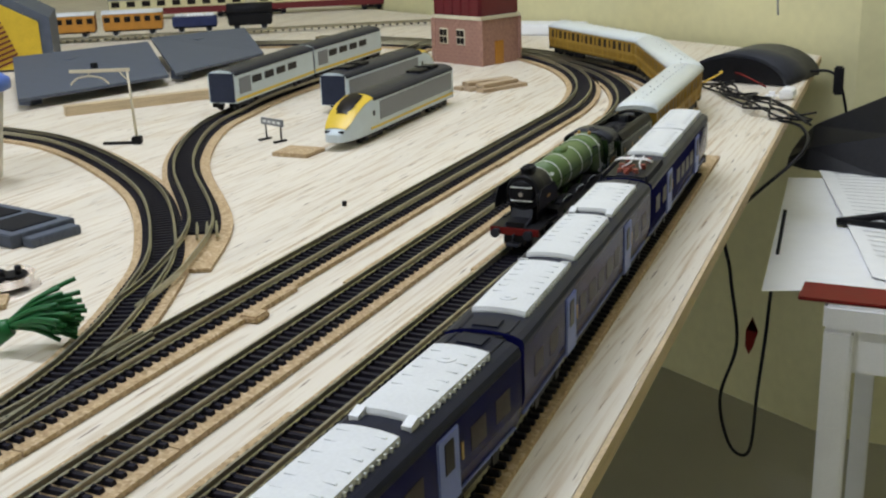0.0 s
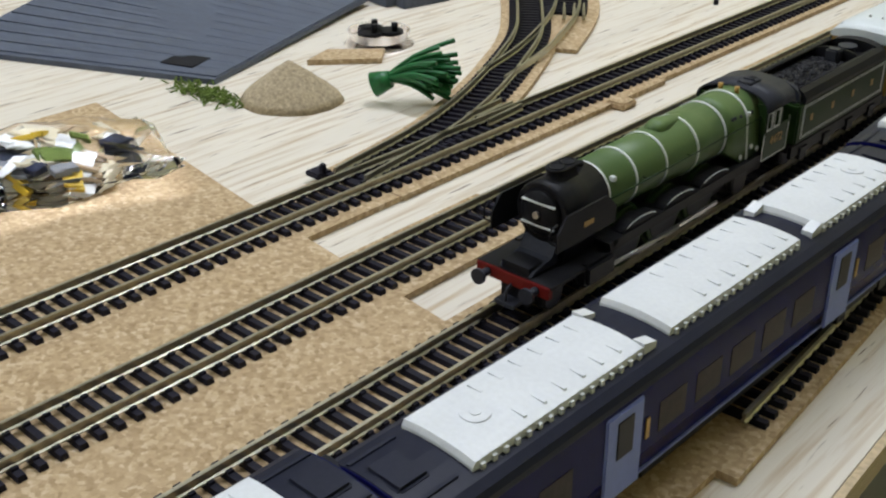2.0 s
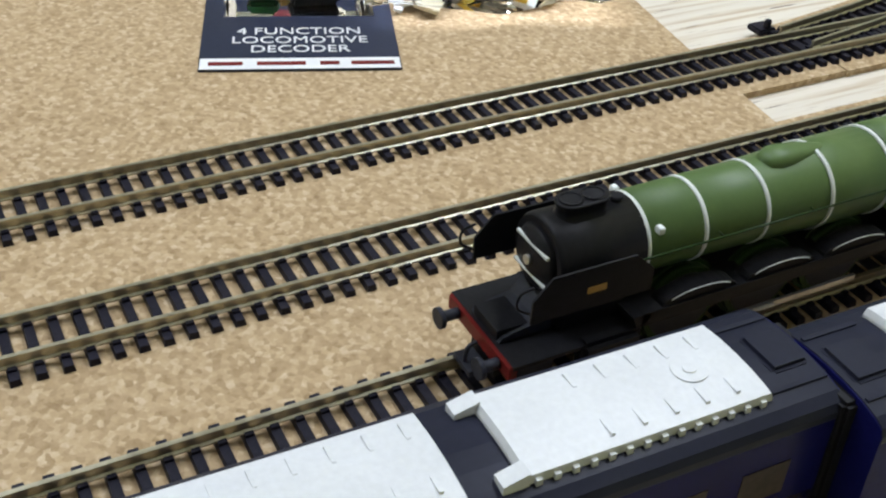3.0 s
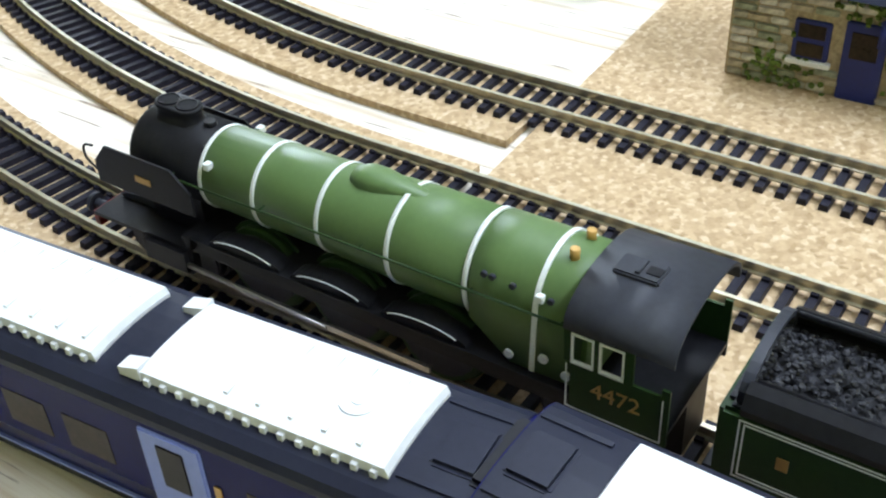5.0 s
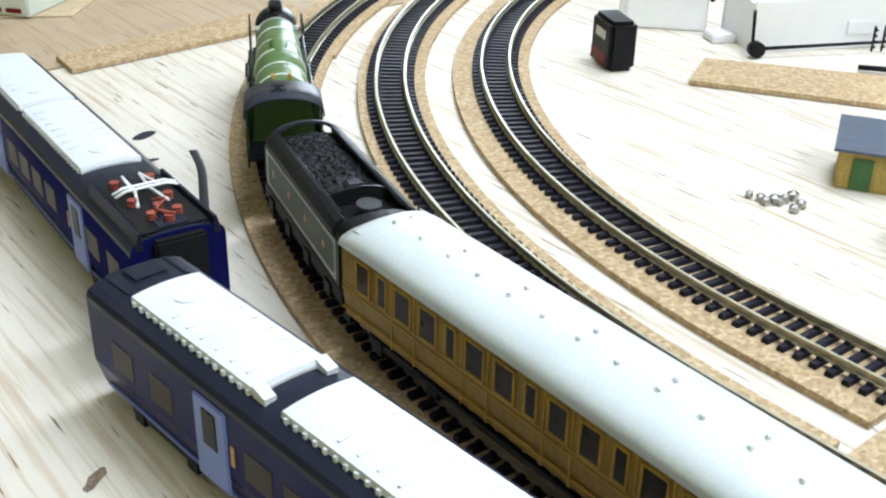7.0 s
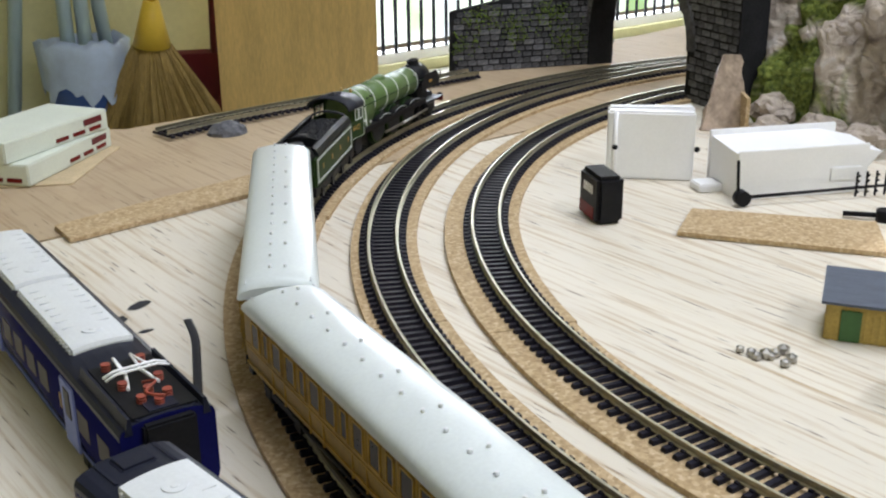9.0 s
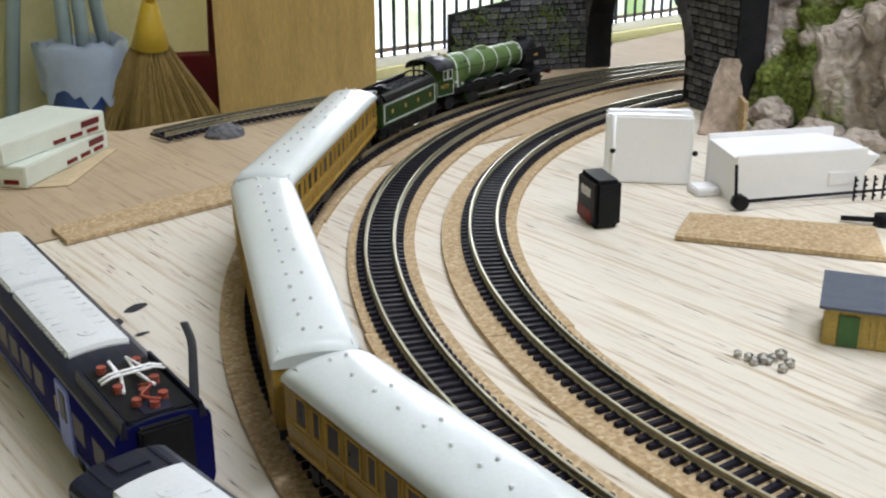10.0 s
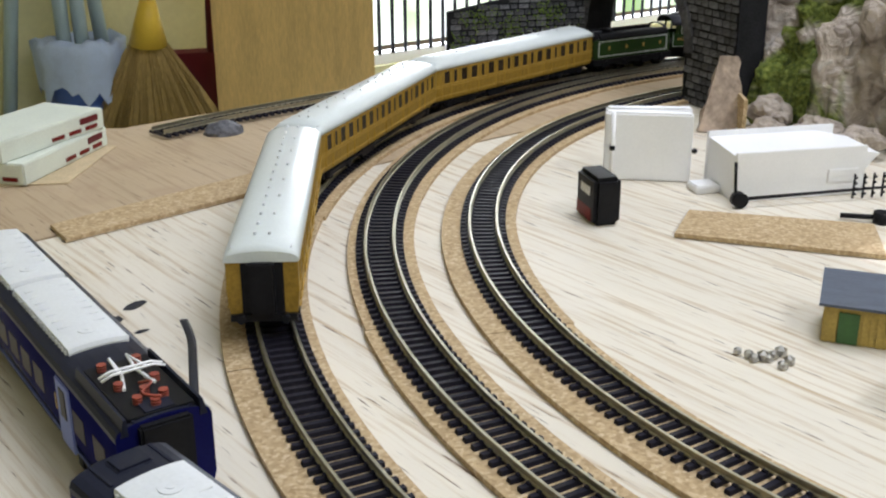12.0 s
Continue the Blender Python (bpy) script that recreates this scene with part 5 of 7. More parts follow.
# grey card ramps, their timber kerb and the yellow shed
for pts, z1 in ((((-1.02, 1.10), (-0.93, 1.30), (-0.735, 1.10), (-0.80, 0.885)), 0.03), (((-0.96, 1.345), (-0.88, 1.50), (-0.73, 1.33), (-0.735, 1.115)), 0.03)):
    bm = bmesh.new()
    a, b, c, d = pts
    loft(bm, [[(a[0], a[1], z1), (b[0], b[1], z1), (c[0], c[1], 0.012), (d[0], d[1], 0.012)], [(a[0], a[1], z1 + 0.004), (b[0], b[1], z1 + 0.004), (c[0], c[1], 0.016), (d[0], d[1], 0.016)]])
    box(bm, a[0] + 0.03, b[0] - 0.0, a[1] + 0.02, a[1] + 0.04, 0.0, z1)
    box(bm, d[0] - 0.04, d[0] - 0.02, d[1] + 0.04, d[1] + 0.06, 0.0, 0.014)
    solid("card_ramp", bm, RUINGREY, "blue-grey painted card roof panel lying flat", "card panel", group="card panels")
bm = bmesh.new()
loft(bm, [[(-0.715, 0.875, z), (-0.600, 1.04, z), (-0.612, 1.05, z), (-0.728, 0.885, z)] for z in (0, 0.012)])
solid("timber_batten", bm, PLYEDGE, "pale timber batten along the card panels", "batten")
bm = bmesh.new()
bbox(bm, -0.004, 0.004, -0.004, 0.004, 0, 0.008, 0.001)
box(bm, -0.006, 0.006, -0.001, 0.001, 0.004, 0.006)
solid("small_fitting", bm, BLACK, "small black fitting standing on a card panel", "fitting", pose(-0.83, 1.06, 0.028))
t = thing("engine_shed", "grey gabled shed with yellow ribbed side", "shed", pose(-1.10, 1.16, 0, 0, 0, 40))
bm = bmesh.new()
loft(bm, [[(-0.075, y, 0), (0.075, y, 0), (0.075, y, 0.080), (0, y, 0.125), (-0.075, y, 0.080)] for y in (0.0, 0.18)])
part("body", bm, RUINGREY, t)
bm = bmesh.new()
loft(bm, [[(-0.058, y, 0.004), (0.058, y, 0.004), (0.058, y, 0.075), (0, y, 0.108), (-0.058, y, 0.075)] for y in (-0.003, -0.0005)])
part("front", bm, YELGREY, t)
for i in range(12):
    bm = bmesh.new()
    z = 0.010 + i * 0.0075
    box(bm, -0.030 - 0.010, 0.030, -0.0050, -0.0030, z, z + 0.003, pose(0, 0, 0, 0, -20, 0))
    part("slat", bm, MAROON, t)


def wagon(x, y, h, L, top, lab, roof=None, height=0.040, name="goods_wagon"):
    t = thing(name, lab, "wagon", pose(x, y, 0.0095, 0, 0, h), group="rolling stock on the far siding")
    bm = bmesh.new()
    bbox(bm, -0.016, 0.016, -L, L, 0.011, height, 0.0015)
    part("body", bm, top, t)
    if roof:
        bm = bmesh.new()
        rows = []
        for yy in (-L - 0.001, L + 0.001):
            r = [(-0.0168 * math.cos(math.pi * i / 10), yy, height - 0.001 + 0.007 * math.sin(math.pi * i / 10)) for i in range(11)]
            rows.append(r)
        loft(bm, rows, smooth=True)
        part("roof", bm, roof, t)
        for i in range(6):
            for s in (-1, 1):
                yy = -L * 0.85 + i * L * 0.34
                bm = bmesh.new()
                bbox(bm, s * 0.0161 - 0.0003, s * 0.0161 + 0.0003, yy - L * 0.1, yy + L * 0.1, 0.026, 0.036, 0.0002)
                part("window", bm, WINDOW, t)
    bm = bmesh.new()
    box(bm, -0.013, 0.013, -L + 0.002, L - 0.002, 0.0085, 0.0112)
    part("underframe", bm, BLACK, t)
    for yy in (-L * 0.62, L * 0.62):
        wheelset(t, yy, 0.0062, PLASWHITE)
    return t


WAY = along([(-1.75, 1.19), (-1.2, 1.55), (-0.62, 1.93)], 0.001)


def on_way(i):
    x, y, a = WAY[i]
    return x, y, math.degrees(a)


for i, L, mt, rf, lab, hh in ((430, 0.055, RUINGREY, None, "grey open wagon on the far siding", 0.030), (560, 0.055, ORANGE, PANEL, "orange-brown four-wheel coach with white roof", 0.042), (685, 0.055, ORANGE, PANEL, "orange-brown four-wheel coach with white roof", 0.042)):
    wagon(*on_way(i), L, mt, lab, rf, hh)
for i, mt, lab in ((800, NAVYCOACH, "dark blue open wagon heaped with pale load"), (905, BLACK, "black tank wagon on the far siding")):
    t = wagon(*on_way(i), 0.042, mt, lab, None, 0.030)
    bm = bmesh.new()
    if mt is NAVYCOACH:
        for k in range(40):
            b = bmesh.new()
            bmesh.ops.create_icosphere(b, subdivisions=1, radius=random.uniform(0.003, 0.006))
            join(bm, b, pose(random.uniform(-0.010, 0.010), random.uniform(-0.036, 0.036), 0.030))
        part("load", bm, PAPER, t)
    else:
        cyl(bm, (0, -0.044, 0.036), (0, 0.044, 0.036), 0.014, n=20)
        part("tank", bm, BLACK, t)
for k, (x, y) in enumerate(((-1.36, 1.94), (-1.08, 2.115))):
    t = thing("railway_coach", "cream and brown dining coach against the wall", "coach", pose(x, y, 0.0, 0, 0, -58), group="coaches against the wall")
    bm = bmesh.new()
    bbox(bm, -0.017, 0.017, -0.150, 0.150, 0.014, 0.046, 0.001)
    part("body", bm, CREAMCOACH, t)
    bm = bmesh.new()
    rows = [[(-0.0180 * math.cos(math.pi * i / 10), yy, 0.0455 + 0.009 * math.sin(math.pi * i / 10)) for i in range(11)] for yy in (-0.151, 0.151)]
    loft(bm, rows, smooth=True)
    part("roof", bm, MIDGREY, t)
    bm = bmesh.new()
    box(bm, -0.0175, 0.0175, -0.150, 0.150, 0.012, 0.026)
    part("lower_panel", bm, MAROON, t)
    for i in range(9):
        bm = bmesh.new()
        y0 = -0.135 + i * 0.0335
        box(bm, -0.0178, 0.0178, y0 - 0.009, y0 + 0.009, 0.031, 0.043)
        part("window", bm, WINDOW, t)
    bogie(t, -0.11)
    bogie(t, 0.11)

# controller, cables, white switch and power lead
t = thing("train_controller", "black arched controller box with coloured wires", "controller", pose(0.020, 1.33, 0, 0, 0, -14))
bm = bmesh.new()
rows = []
for y in (-0.055, 0.055):
    r = [(-0.066 * math.cos(math.pi * i / 16), y, 0.001 + 0.036 * math.sin(math.pi * i / 16)) for i in range(17)]
    rows.append(r)
loft(bm, rows, smooth=True)
part("case", bm, DKGREY, t)
bm = bmesh.new()
loft(bm, [[(-0.062 * math.cos(math.pi * i / 16), y, 0.001 + 0.032 * math.sin(math.pi * i / 16)) for i in range(17)] for y in (-0.0562, -0.0552)])
part("face", bm, BLACK, t)
for col, pts in ((HANDLEY, [(-0.02, -0.060, 0.014), (-0.010, -0.075, 0.016), (-0.030, -0.085, 0.003)]), (RED, [(0.0, -0.057, 0.014), (0.020, -0.075, 0.014), (0.052, -0.085, 0.004)])):
    bm = bmesh.new()
    tube(bm, spline(pts), 0.0011)
    part("wire", bm, col, t)
bm = bmesh.new()
for c in range(7):
    rng = random.Random(20 + c)
    pts = [(-0.045 + 0.01 * c, 1.24 - 0.006 * c, 0.003)]
    for k in range(7):
        pts.append((0.0 + k * 0.019 + rng.uniform(-0.016, 0.016), 1.20 - 0.028 * k + rng.uniform(-0.03, 0.03), 0.002 + rng.uniform(0, 0.010)))
    tube(bm, spline(pts), 0.0013)
o = solid("cable_tangle", bm, BLACK, "tangle of thin black cables lying on the board edge", "cables", kind="stuff")
bm = bmesh.new()
bbox(bm, 0.075, 0.090, 1.165, 1.200, 0.001, 0.012, 0.002)
bbox(bm, 0.060, 0.074, 1.160, 1.175, 0.001, 0.010, 0.004)
solid("terminal_block", bm, PLASWHITE, "white plastic terminal block among the cables", "terminal block")
for pts, nm in (([(0.095, 1.03, 0.004), (0.122, 1.0, 0.003), (0.128, 0.95, -0.012), (0.072, 0.90, -0.070), (0.075, 0.90, -0.124), (0.084, 0.90, -0.194), (0.070, 0.90, -0.256), (0.082, 0.90, -0.307), (0.101, 0.90, -0.310), (0.106, 0.90, -0.245), (0.111, 0.90, -0.184), (0.114, 0.90, -0.134), (0.120, 0.92, -0.06)], "hanging black cable in a loop beside the board edge"), ([(0.09, 1.33, 0.01), (0.125, 1.33, 0.0), (0.15, 1.33, -0.10), (0.18, 1.33, -0.14)], "black power lead dropping from the board")):
    bm = bmesh.new()
    tube(bm, spline(pts), 0.0018)
    solid("cable", bm, BLACK, nm, "cable")
bm = bmesh.new()
tube(bm, spline([(0.02, 1.52, 0.06), (0.01, 1.535, 0.15), (-0.01, 1.55, 0.3), (0.0, 1.57, 0.6)]), 0.0014)
solid("cable", bm, MIDGREY, "thin grey cable hanging down the wall", "cable")
bm = bmesh.new()
bbox(bm, -0.006, 0.006, -0.004, 0.004, -0.018, 0.018, 0.002)
solid("inline_switch", bm, BLACK, "black inline plug on a hanging lead", "plug", pose(0.125, 1.325, 0.0))
bm = bmesh.new()
loft(bm, [[(0.098, 0.90, -0.165), (0.104, 0.90, -0.180), (0.098, 0.906, -0.180), (0.092, 0.90, -0.180)], [(0.096, 0.90, -0.205), (0.100, 0.90, -0.196), (0.096, 0.904, -0.196), (0.092, 0.90, -0.196)]])
solid("crocodile_clip", bm, RED, "red crocodile clip on a hanging wire", "clip")
bm = bmesh.new()
bbox(bm, -0.47, -0.34, 1.72, 1.78, 0.0, 0.02, 0.003)
solid("paper_slip", bm, PAPER, "white box by the wall behind the track", "box")

# side table with papers
t = thing("side_table", "white painted table with square legs", "table")
bm = bmesh.new()
bbox(bm, 0.172, 0.95, 0.79, 1.34, -0.128, -0.104, 0.003)
part("tabletop", bm, PLASWHITE, t)
for x, y in ((0.185, 0.803), (0.185, 1.327), (0.935, 0.803), (0.935, 1.327)):
    bm = bmesh.new()
    bbox(bm, x - 0.012, x + 0.012, y - 0.012, y + 0.012, FLOOR, -0.128, 0.002)
    part("leg", bm, PLASWHITE, t)
bm = bmesh.new()
bbox(bm, 0.19, 0.93, 0.80, 0.815, -0.168, -0.1285, 0.002)
part("apron", bm, PLASWHITE, t)


def sheet(name, pts, lab, z=-0.1025, bend=0.0, bars=0):
    t = thing(name, lab, "paper")
    bm = bmesh.new()
    a, b, c, d = [V(*p, 0) for p in pts]
    n = 8
    rows = []
    for i in range(n + 1):
        k = i / n
        p, q_ = a.lerp(d, k), b.lerp(c, k)
        rows.append([(p.x, p.y, z + bend * math.sin(k * 3.1)), (q_.x, q_.y, z + bend * 0.6 * math.sin(k * 3.1)), (q_.x, q_.y, z + 0.0006 + bend * 0.6 * math.sin(k * 3.1)), (p.x, p.y, z + 0.0006 + bend * math.sin(k * 3.1))])
    loft(bm, rows)
    part("page", bm, PAPER, t)
    if bars:
        bm = bmesh.new()
        for i in range(bars):
            u = 0.08 + 0.8 * i / bars
            p, q_ = a.lerp(d, u), b.lerp(c, u)
            l0, l1 = p.lerp(q_, 0.08), p.lerp(q_, 0.92 if i % 4 else 0.55)
            h = (d - a).normalized() * (0.004 if i == 0 else 0.0016)
            zz = z + 0.0012 + bend * math.sin(u * 3.1)
            f = [bm.verts.new((v.x, v.y, zz)) for v in (l0, l1, l1 + h, l0 + h)]
            bm.faces.new(f)
        o = part("text_bar", bm, MIDGREY, t, "rows of small grey print")
        o["kind"] = "stuff"
    return t


sheet("loose_paper", ((0.119, 0.800), (0.085, 1.215), (0.24, 1.25), (0.29, 0.86)), "plain white sheet of paper overhanging the table", -0.1020)
sheet("printed_letter", ((0.112, 1.270), (0.30, 1.30), (0.36, 0.80), (0.205, 0.860)), "white printed letter lying on the table", -0.0995, 0.002, 22)
bm = bmesh.new()
bbox(bm, 0.150, 0.40, 0.792, 0.835, -0.1035, -0.1005, 0.001)
solid("red_folder", bm, RED, "flat red folder edge under the papers", "folder")
bm = bmesh.new()
tube(bm, [(0.16, 1.02, -0.096), (0.28, 1.09, -0.088)], 0.004)
tube(bm, [(0.16, 1.02, -0.096), (0.28, 0.99, -0.090)], 0.004)
tube(bm, [(0.20, 1.05, -0.094), (0.22, 1.00, -0.093)], 0.003)
solid("small_stand", bm, BLACK, "folded black plastic stand on the papers", "stand")
bm = bmesh.new()
rows = []
for x, yy, h in ((0.075, 1.33, 0.004), (0.10, 1.325, 0.02), (0.20, 1.32, 0.045), (0.40, 1.34, 0.06), (0.80, 1.36, 0.06)):
    rows.append([(x, yy - 0.05 - h, -0.100), (x, yy + 0.10, -0.100), (x, yy + 0.09, -0.098 + h * 1.4), (x, yy, -0.098 + h * 2.0), (x, yy - 0.04 - h * 0.5, -0.097 + h)])
loft(bm, rows)
solid("black_bag", bm, BLACK, "slack black fabric bag on the table", "bag")

# ---- middle of the layout ----
def tub():
    t = thing("plastic_tub", "cloudy plastic food tub with a blue lid", "tub", pose(-0.578, 0.556, 0))
    def ring(r, z, n=40):
        out = []
        for i in range(n):
            a = 2 * math.pi * i / n
            k = (abs(math.cos(a)) ** 4 + abs(math.sin(a)) ** 4) ** -0.25
            out.append((r * k * math.cos(a), r * k * math.sin(a), z))
        return out
    bm = bmesh.new()
    loft(bm, [ring(0.046, 0.0), ring(0.050, 0.005), ring(0.060, 0.085)], smooth=True)
    part("tub_wall", bm, FROST_SKIN, t)
    bm = bmesh.new()
    loft(bm, [ring(0.061, 0.083), ring(0.066, 0.085), ring(0.066, 0.094), ring(0.061, 0.098), ring(0.053, 0.095)], smooth=True)
    part("lid", bm, BINBLUE, t, "blue snap-on lid")
    for i in range(3):
        bm = bmesh.new()
        bbox(bm, -0.05 + i * 0.015, 0.04 + i * 0.008, -0.05 + i * 0.02, 0.0 + i * 0.02, 0.0985 + i * 0.003, 0.1010 + i * 0.003, 0.0005)
        part("card_scrap", bm, RUINGREY, t)
    return t


FROST_SKIN = mat("cloudy plastic", (0.60, 0.55, 0.46), 0.35, vary=0.15, scale=12, coat=0.3)
tub()
t = thing("fallen_roof", "blue-grey planked card roof lying on the board", "card panel", pose(-0.312, 0.236, 0.0, 0, 0, 18))
bm = bmesh.new()
loft(bm, [[(-0.20, -0.02, 0.0), (0.0, 0.0, 0.0), (0.0, 0.205, 0.004), (-0.20, 0.225, 0.030)], [(-0.20, -0.02, 0.0035), (0.0, 0.0, 0.0035), (0.0, 0.205, 0.0075), (-0.20, 0.225, 0.0335)]])
part("panel", bm, RUINGREY, t)
for k in range(16):
    bm = bmesh.new()
    y = 0.004 + k * 0.0126
    loft(bm, [[(-0.198, y - 0.018 + k * 0.0019, 0.0036 + k * 0.0019), (-0.001, y, 0.0036 + k * 0.00026), (-0.001, y + 0.0122, 0.0037 + (k + 1) * 0.00026), (-0.198, y - 0.006 + k * 0.0019, 0.0036 + (k + 1) * 0.0019)], [(-0.198, y - 0.018 + k * 0.0019, 0.0044 + k * 0.0019), (-0.001, y, 0.0044 + k * 0.00026), (-0.001, y + 0.0122, 0.0045 + (k + 1) * 0.00026), (-0.198, y - 0.006 + k * 0.0019, 0.0044 + (k + 1) * 0.0019)]])
    part("plank", bm, RUINGREY, t)
for x, y, z in ((-0.035, 0.020, 0.0046), (-0.075, 0.165, 0.0135)):
    bm = bmesh.new()
    box(bm, x - 0.012, x + 0.012, y - 0.010, y + 0.010, z, z + 0.001)
    part("hatch", bm, MORTAR, t)
t = thing("card_window_piece", "blue-grey card wall piece with two dark windows", "card panel", pose(-0.405, 0.470, 0.0, 0, 0, -10))
bm = bmesh.new()
bbox(bm, -0.050, 0.050, -0.028, 0.028, 0.0, 0.010, 0.0008)
bbox(bm, 0.050, 0.062, -0.020, 0.024, 0.0, 0.007, 0.0008)
part("panel", bm, RUINGREY, t)
for x in (-0.022, 0.022):
    bm = bmesh.new()
    bbox(bm, x - 0.018, x + 0.018, -0.020, 0.020, 0.0095, 0.0108, 0.0005)
    part("window", bm, MORTAR, t)
# clear cup with black wheels
t = thing("clear_cup", "small clear plastic cup holding black wheels", "cup", pose(-0.297, 0.362, 0))
bm = bmesh.new()
n = 28
rg = lambda r, z: [(r * math.cos(2 * math.pi * i / n), r * math.sin(2 * math.pi * i / n), z) for i in range(n)]
loft(bm, [rg(0.020, 0.0), rg(0.024, 0.002), rg(0.019, 0.006), rg(0.021, 0.011), rg(0.020, 0.011), rg(0.018, 0.005), rg(0.012, 0.003)], smooth=True)
part("cup_wall", bm, CLEAR, t).visible_shadow = False
bm = bmesh.new()
for x, y in ((-0.008, 0), (0.007, 0.004), (0.0, -0.008)):
    cyl(bm, (x, y, 0.009), (x, y, 0.0115), 0.0085, n=14)
    cyl(bm, (x + 0.004, y, 0.0115), (x + 0.004, y, 0.017), 0.0022, n=8)
part("wheel_pile", bm, BLACK, t)
# sand pile
bm = bmesh.new()
rng = random.Random(4)
rows = []
for k in range(9):
    r = 0.031 * (1 - k / 8.4)
    rows.append([(r * (1 + 0.12 * noise.noise((math.cos(a) * 2, math.sin(a) * 2, k * 0.4))) * math.cos(a), r * (1 + 0.12 * noise.noise((math.cos(a) * 2 + 5, math.sin(a) * 2, k * 0.4))) * math.sin(a) * 0.9, 0.0235 * (k / 8) ** 0.85 + 0.0008 * noise.noise((a * 3, k, 1))) for a in (2 * math.pi * i / 36 for i in range(36))])
loft(bm, rows, smooth=True)
solid("sand_heap", bm, SAND, "small heap of grey-brown sand on the board", "sand", pose(-0.258, 0.250, 0, 0, 0, 30))
# plastic plant
t = thing("plastic_plant", "green plastic spiky plant lying on its side", "plant", pose(-0.214, 0.283, 0.0150, 0, 0, 34))
rng = random.Random(9)
for i in range(64):
    a, b = rng.uniform(0, 2 * math.pi), rng.uniform(0.05, 0.50)
    L = rng.uniform(0.030, 0.045)
    d = V(math.cos(b), math.sin(b) * math.cos(a), math.sin(b) * math.sin(a) * 0.9 + 0.12)
    e = d * L
    e.z = max(e.z, -0.0130)
    mid = d * L * 0.55 + V(0, 0, 0.003)
    mid.z = max(mid.z, -0.0130)
    bm = bmesh.new()
    tube(bm, spline([(0, 0, 0), tuple(mid), tuple(e)], 3), 0.0014, 5)
    part("leaf", bm, LEAF, t)
bm = bmesh.new()
cyl(bm, (-0.006, 0, -0.004), (0.004, 0, 0), 0.0075, 0.005, n=12)
part("stem", bm, LEAF, t)
bm = bmesh.new()
for i in range(260):
    x, y = -0.300 + random.gauss(0, 0.016), 0.222 + random.gauss(0, 0.005)
    box(bm, -0.0004, 0.0004, -0.0025, 0.0025, 0, 0.0006, pose(x, y, random.uniform(0, 0.003), random.uniform(-30, 50), 0, random.uniform(0, 360)))
solid("grass_flock", bm, MOSS, "loose strip of green grass flock on the board", "grass", kind="stuff")
bm = bmesh.new()
loft(bm, [[(-0.300, 0.300, z), (-0.268, 0.335, z), (-0.282, 0.352, z), (-0.308, 0.325, z)] for z in (0.0001, 0.0035)])
solid("cork_offcut", bm, CORK, "cork offcut beside the clear cup", "cork piece")

# decoder blister card with readable print
t = thing("blister_card", "dark slate decoder card with a clear blister", "packaging", pose(-0.254, -0.010, 0.0034, 0, 0, 70))
bm = bmesh.new()
bbox(bm, -0.042, 0.042, -0.0602, 0.070, 0.0, 0.0009, 0.0003)
part("card", bm, CARDBLUE, t)
bm = bmesh.new()
box(bm, -0.0415, 0.0415, -0.0598, -0.0500, 0.0009, 0.0011)
s_ = part("white_strip", bm, PAPER, t)
bm = bmesh.new()
for a, b in ((-0.038, -0.024), (-0.018, 0.002), (0.008, 0.016), (0.021, 0.039)):
    box(bm, a, b, -0.0565, -0.0535, 0.0011, 0.0013)
part("logo_bar", bm, RED, s_)
for k, line in enumerate(("4 FUNCTION", "LOCOMOTIVE", "DECODER")):
    words(line, 0.0092, PAPER, t, pose(0, -0.0265 - k * 0.0088, 0.0010), 0.0001, label="white printed words")
bm = bmesh.new()
rows = []
for z, k in ((0.0010, 1.0), (0.010, 0.95), (0.0125, 0.86)):
    rows.append([(x * k, 0.024 + y * k, z) for x, y in ((-0.034, -0.032), (0.034, -0.032), (0.034, 0.032), (-0.034, 0.032))])
loft(bm, rows)
bl = part("blister", bm, CLEAR, t, "clear plastic blister")
bl.visible_shadow = False
for i, (mt_, x, y, r) in enumerate(((LEAF, -0.018, 0.012, 0.007), (MAROON, -0.006, 0.036, 0.009), (RUINGREY, 0.010, 0.030, 0.010), (CREAM, 0.020, 0.040, 0.006), (BLACK, 0.008, 0.008, 0.011), (BRASS, 0.0, 0.024, 0.005))):
    bm = bmesh.new()
    bbox(bm, x - r, x + r, y - r * 0.7, y + r * 0.7, 0.0018, 0.0075, 0.0015, pose(0, 0, 0, 0, 0, i * 4 - 8))
    part("small_part", bm, mt_, t)
# clear bag of painted bits
t = thing("parts_bag", "crinkled clear bag of painted model scraps", "bag", pose(-0.247, 0.082, 0.0034, 0, 0, 72))
rng = random.Random(12)
for i in range(46):
    mt_ = (CREAM, PAPER, CARDBLUE, CREAM, OLDPLY, PAPER, MIDGREY, MOSS, YELGREY, CREAM, PAPER, CARDBLUE)[i % 12]
    a, b, c = rng.uniform(0.004, 0.013), rng.uniform(0.002, 0.008), rng.uniform(0.001, 0.004)
    bm = bmesh.new()
    bbox(bm, -a, a, -b, b, 0, c, 0.0004, pose(rng.uniform(-0.042, 0.042), rng.uniform(-0.026, 0.026), rng.uniform(0.002, 0.013), rng.uniform(-35, 35), rng.uniform(-35, 35), rng.uniform(0, 360)))
    part("scrap", bm, mt_, t)
bm = bmesh.new()
rows = []
